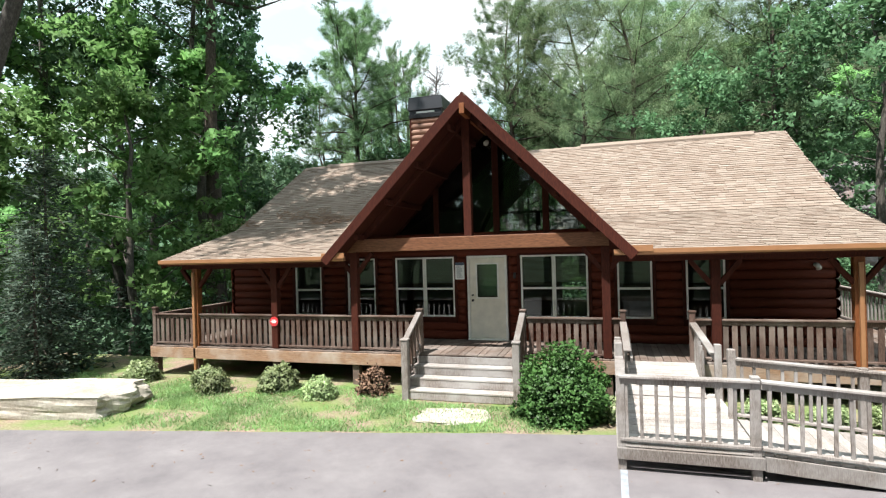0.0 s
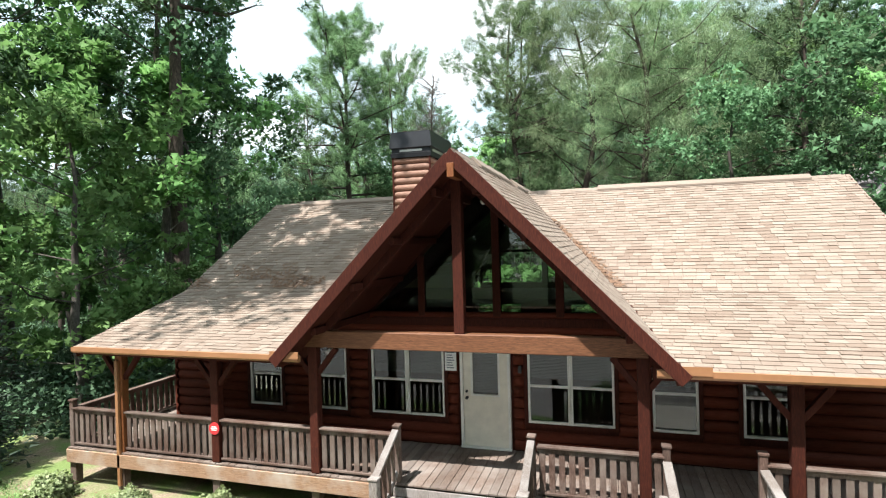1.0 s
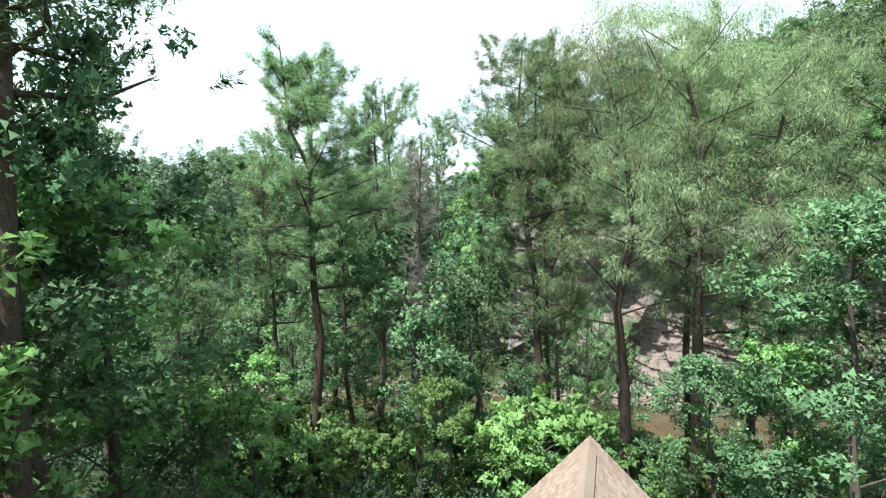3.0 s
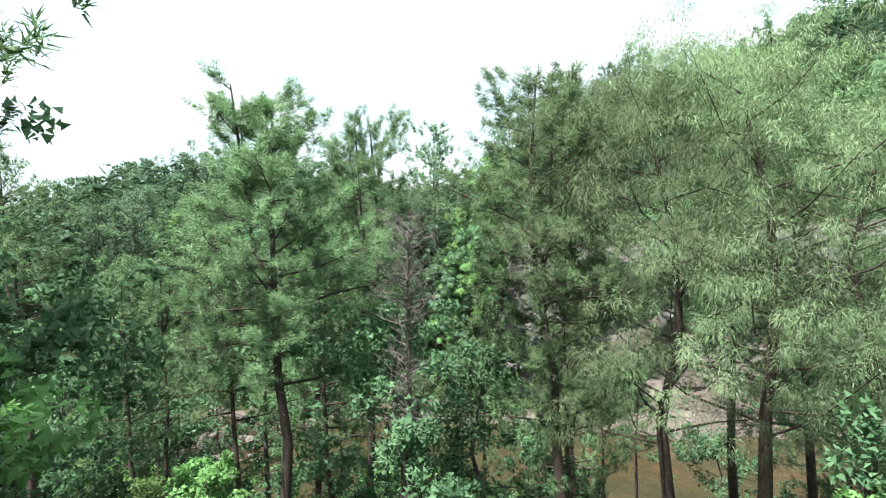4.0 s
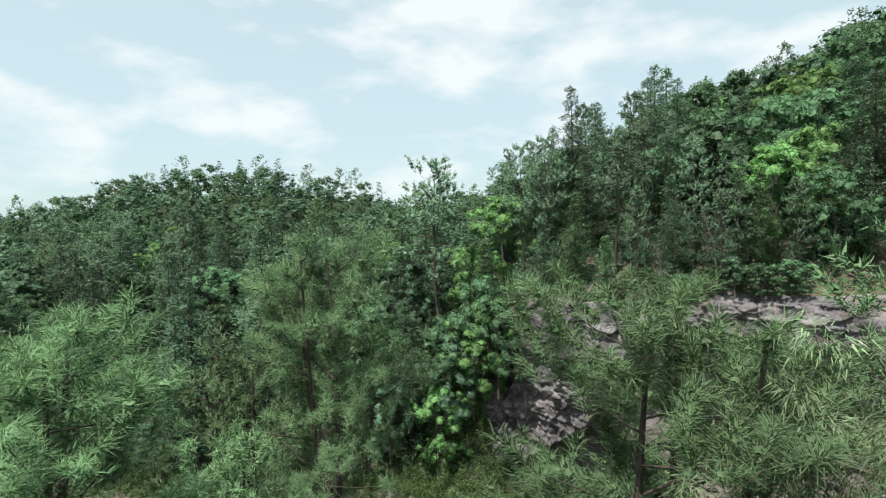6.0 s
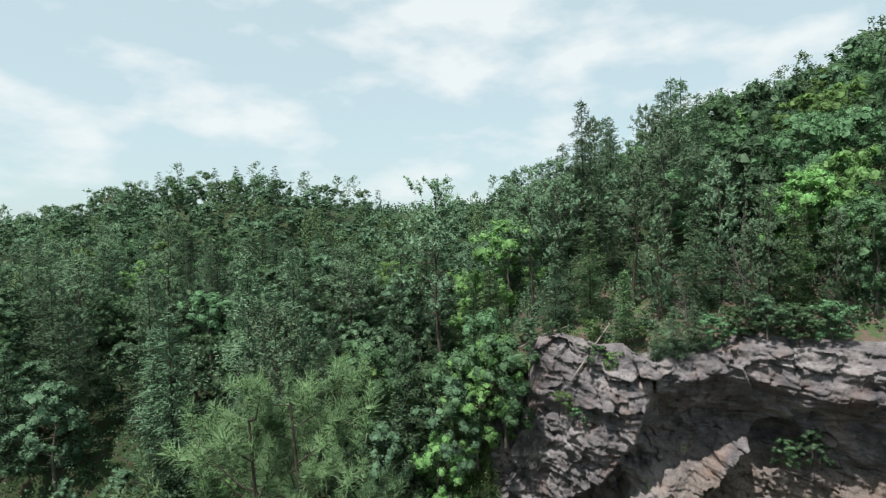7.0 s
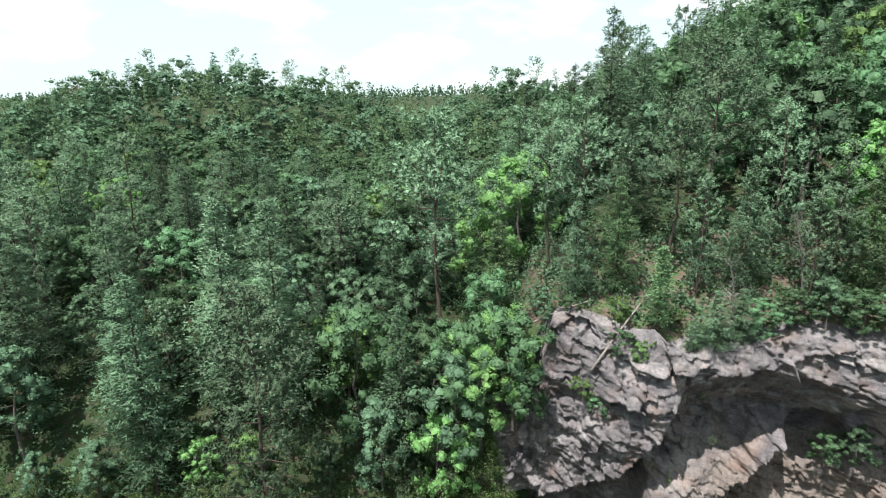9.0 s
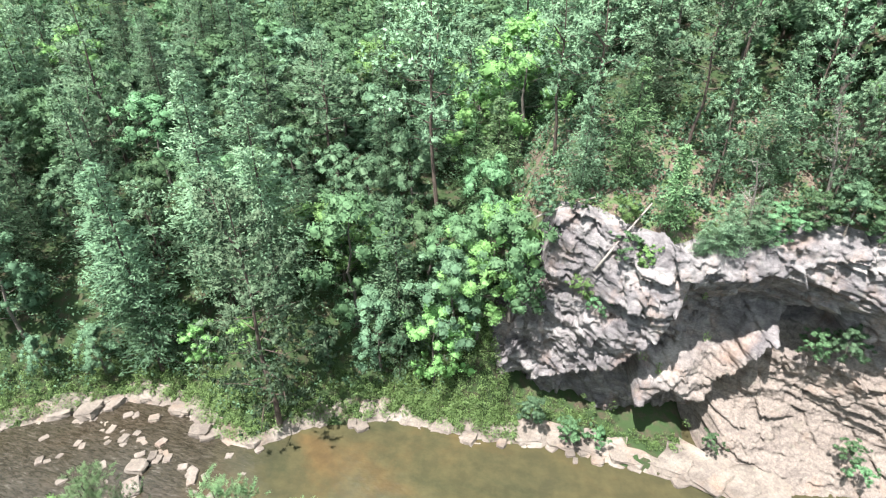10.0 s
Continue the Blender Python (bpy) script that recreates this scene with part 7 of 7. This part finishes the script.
def riverside():
    """Weeds and bushes along the foot of the slope, creepers on the ledges."""
    rng = np.random.default_rng(44)
    cs, rs = [], []
    for _ in range(1500):
        x, y = rng.uniform(-34, -20), rng.uniform(85, 97)
        if y > float(shore_y(x)) + 1.2:
            cs.append((x, y, float(height(x, y, 14.0)) + rng.uniform(0.2, 1.4)))
            rs.append(rng.uniform(0.5, 1.0))
    for _ in range(2600):
        x = rng.uniform(-100, 2)
        d = abs(rng.normal()) * 3.2 + 0.5
        y = float(shore_y(x)) + d
        if x > -18 and (d > 7.0 or d < 2.6):
            continue
        z = float(height(x, y))
        cs.append((x, y, z + rng.uniform(0.0, 0.7)))
        rs.append(rng.uniform(0.35, 0.8))
    co, q = leaves(np.array(cs), np.array(rs), 44, 0.15, rng, "leaf", 1.1, None, True)
    ob = new("riverside_weeds", mesh_arrays("riverside_weeds", co, q, M_WEED))
    tagged(ob, "bright green weeds along the river bank", "weeds", kind="stuff")
    cs, rs = [], []
    for _ in range(700):
        x = rng.uniform(-24, 40)
        y = float(top_y(x)) + rng.uniform(2.5, 18)
        cs.append((x, y, float(height(x, y)) + rng.uniform(0.2, 1.3)))
        rs.append(rng.uniform(0.7, 1.4))
    for _ in range(6500):
        x, y = rng.uniform(-150, 60), 58 + 96 * rng.random() ** 1.3
        if float(shore_y(x)) + 3 > y or (x > -25 and y < float(top_y(x)) + 2.2):
            continue
        cs.append((x, y, float(height(x, y)) + rng.uniform(0.2, 1.6)))
        rs.append(rng.uniform(0.8, 1.7))
    # darker leaf colour here stands for the shade in the gaps between trees
    co, q = leaves(np.array(cs), np.array(rs), 26, 0.32, rng, "leaf", 0.8, None, True)
    ob = new("hillside_undergrowth", mesh_arrays("hillside_undergrowth", co, q, M_LEAF_SHADED))
    tagged(ob, "dense green undergrowth below the hillside trees", "undergrowth", kind="stuff")
    cs, rs = [], []
    for _ in range(3600):
        x, y = rng.uniform(-75, 34), rng.uniform(11, 62)
        if -11 < x < 11 and y < 13:
            continue
        cs.append((x, y, float(height(x, y)) + rng.uniform(0.1, 1.2)))
        rs.append(rng.uniform(0.5, 1.2))
    for _ in range(600):
        x, y = rng.uniform(-30, -10.5), rng.uniform(-5, 12)
        cs.append((x, y, float(height(x, y)) + rng.uniform(0.1, 1.5)))
        rs.append(rng.uniform(0.5, 1.2))
    co, q = leaves(np.array(cs), np.array(rs), 56, 0.16, rng, "leaf", 0.8, None, True)
    ob = new("forest_undergrowth", mesh_arrays("forest_undergrowth", co, q, M_LEAF_SHADED))
    tagged(ob, "shady green undergrowth between the trees", "undergrowth", kind="stuff")


riverside()


# ---- litter: dry needles on the roof and in its valley, leaves and grit on the drive ----
def litter_stuff(name, label, spots, size, mat):
    rng = np.random.default_rng(len(spots))
    P = np.array([p for p, _, _ in spots])
    U = np.array([u for _, u, _ in spots])
    V = np.array([v for _, _, v in spots])
    n = len(P)
    a = rng.uniform(0, 6.28, n)[:, None]
    s = (size * rng.uniform(0.5, 1.5, n))[:, None]
    d = U * np.cos(a) + V * np.sin(a)
    e = V * np.cos(a) - U * np.sin(a)
    nrm = np.cross(U, V)
    lift = nrm * rng.uniform(0.1, 0.8, n)[:, None] * s * 0.4
    co = np.stack([P - d * s, P + e * s * 0.22 + lift, P + d * s + lift * 0.5, P - e * s * 0.22], 1).reshape(-1, 3)
    ob = new(name, mesh_arrays(name, co, np.arange(n * 4).reshape(-1, 4), mat))
    tagged(ob, label, "litter", kind="stuff")


def build_litter():
    rng = np.random.default_rng(91)
    up = Vector((0, 1, UP_S)).normalized()
    spots = []
    for _ in range(900):
        f = rng.random() ** 0.7
        x = GX + 0.9 + f * (G_HALF - 1.0)
        z = GZ - GS * (x - GX)
        y = BREAK_Y + (z - BREAK_Z) / UP_S
        if y < BREAK_Y + 0.1:
            continue
        off = abs(rng.normal()) * 0.10 * (0.4 + f)
        spots.append(((x + off, y, z + 0.035), (1, 0, 0), tuple(up)))
    for _ in range(1500):
        x = rng.uniform(-7.6, -3.4) + rng.normal() * 0.3
        y = BREAK_Y + 0.1 + abs(rng.normal()) * 0.42
        if noise.noise(Vector((x * 0.9, y * 1.5, 2.0))) < -0.05:
            continue
        spots.append(((x, y, BREAK_Z + (y - BREAK_Y) * UP_S + 0.035), (1, 0, 0), tuple(up)))
    litter_stuff("roof_litter", "dry brown needles caught on the roof shingles", spots, 0.05, M_DEBRIS)
    spots = []
    for _ in range(320):
        x = rng.uniform(-11, 12)
        y = -4.9 + 0.15 * min(x, 3) - abs(rng.normal()) * 1.6
        spots.append(((x, y, 0.027), (1, 0, 0), (0, 1, 0)))
    for _ in range(1400):
        x, y = rng.uniform(-10, 4), rng.uniform(-3.6, -2.1)
        spots.append(((x, y, 0.03), (1, 0, 0), (0, 1, 0)))
    litter_stuff("leaf_litter", "dry brown leaves and twigs scattered on drive and soil", spots, 0.03, M_DEBRIS)


build_litter()


M_TWIG = wood("dead_twigs", (0.09, 0.078, 0.075), (0.16, 0.14, 0.135), (0.25, 0.225, 0.215), (2.5, 2.5, 0.5), 0.9, rnd=0.4)


# ---- dead trees, cliff-edge growth and fallen timber ----
def bare_tree(name, x, y, h, lean, seed, label, twigs=70, crown=0.55):
    """A leafless tree: crooked stem, broken limbs, fine twigs."""
    rng = np.random.default_rng(seed)
    tp = [np.array([lean[0] * (k / 8) ** 1.5 + rng.normal() * 0.06, lean[1] * (k / 8) ** 1.5 + rng.normal() * 0.06, h * k / 8]) for k in range(9)]
    stem = tube(tp, [0.19 * (1 - 0.11 * k) + 0.01 for k in range(9)], 8)
    limbs = []
    for i in range(twigs):
        f = crown + (0.98 - crown) * rng.random() if i > 9 else rng.uniform(0.4, 0.62)
        k = f * 8
        lo = int(min(k, 7))
        p0 = tp[lo] * (1 - (k - lo)) + tp[lo + 1] * (k - lo)
        a = rng.uniform(0, 6.28)
        ln = rng.uniform(0.5, 1.9) * (1.35 - 0.6 * f)
        e = p0 + np.array([math.cos(a) * ln, math.sin(a) * ln, rng.uniform(0.1, 1.0) * ln])
        mid = (p0 + e) / 2 + rng.normal(size=3) * 0.12
        limbs.append(tube([p0, mid, e], [0.026, 0.015, 0.005], 4))
        for _ in range(3):
            q0 = p0 + (e - p0) * rng.uniform(0.4, 1)
            limbs.append(tube([q0, q0 + rng.normal(size=3) * 0.35 + np.array([0, 0, 0.2])], [0.012, 0.003], 3))
    ob = thing(name, label, "dead tree")
    ob.matrix_basis = pose(x, y, float(height(x, y)) - 0.2)
    child("trunk", mesh_arrays("trunk", np.array(stem[0]), np.array(stem[1]), M_BARK_GREY, True), ob)
    for group_, mat in ((limbs[:40], M_DEAD), (limbs[40:], M_TWIG)):
        if group_:
            lc, lq = join_tubes(group_)
            child("bare_limb", mesh_arrays("bare_limb", lc, lq, mat), ob)


bare_tree("dead_tree", -8.9, 23.4, 18.0, (0.8, -0.8), 3, "bare dead tree with bleached lower limbs", 190, 0.5)
bare_tree("dead_tree", 2.1, 92.6, 8.6, (-1.0, -0.4), 4, "bleached snag standing on the cliff edge", 22, 0.4)
bare_tree("dead_tree", 9.0, 96.5, 10.0, (-1.4, 0.5), 6, "grey bare tree on the cliff edge", 40, 0.4)


def fallen_log(a, b, r, label):
    a, b = Vector(a), Vector(b)
    mid = (a + b) / 2 + Vector((0.1, 0.1, 0.25))
    co, q = tube([a, a.lerp(mid, 0.5), mid, mid.lerp(b, 0.5), b], [r, r * 0.95, r * 0.85, r * 0.7, r * 0.5], 8)
    ob = new("fallen_log", mesh_from("fallen_log", co, q + [tuple(range(7, -1, -1)), tuple(range(32, 40))], M_DEAD, True))
    tagged(ob, label, "fallen log")


fallen_log((-11.6, 89.2, 8.4), (-7.0, 92.6, 15.0), 0.14, "bleached fallen trunk leaning over the cliff edge")
fallen_log((-18.8, 93.6, 11.2), (-12.4, 94.4, 14.2), 0.13, "thin bleached fallen trunk on the cliff top")

CLIFF_BUSHES = ((0.2, 91.6, 10.6, 6.8), (2.6, 92.2, 11.4, 6.2), (-1.8, 90.8, 10.8, 4.0), (4.6, 92.8, 11.6, 4.6), (-8.6, 89.4, 10.2, 2.6), (-6.8, 88.8, 9.8, 2.4), (-10.8, 89.4, 3.0, 2.2), (-12.4, 89.8, 4.4, 2.4), (-16.2, 87.6, -13.2, 4.0), (-11.6, 87.6, -14.8, 3.4), (-8.6, 87.8, -14.6, 2.4),
                (12.6, 95.0, -2.6, 4.0), (15.0, 94.4, -1.8, 4.6), (-9.0, 92.2, 12.8, 2.6), (-14.2, 93.2, 12.8, 2.2), (7.6, 94.0, 12.8, 4.4), (10.6, 94.2, 13.0, 5.4), (13.6, 94.0, 12.4, 5.0), (-17.2, 94.4, 11.4, 3.6), (17.0, 94.0, 12.4, 5.5), (4.0, 89.6, -13.4, 2.0), (17.8, 91.0, -12.6, 3.0), (19.0, 89.6, -14.0, 2.6), (-3.6, 92.6, 12.6, 2.2))
for k_, (x_, y_, z_, h_) in enumerate(CLIFF_BUSHES):
    bush_ = Q_CON[0] if k_ < 3 else P_LOW[k_ % 2] if h_ < 3 else Q_BROAD[k_ % 2]
    plant(bush_, x_, y_, h_, 50 * k_, z=z_, wide=1.0 if h_ < 3 else 1.5, group="bushes on the cliff", label="leafy bush growing from the cliff ledges")
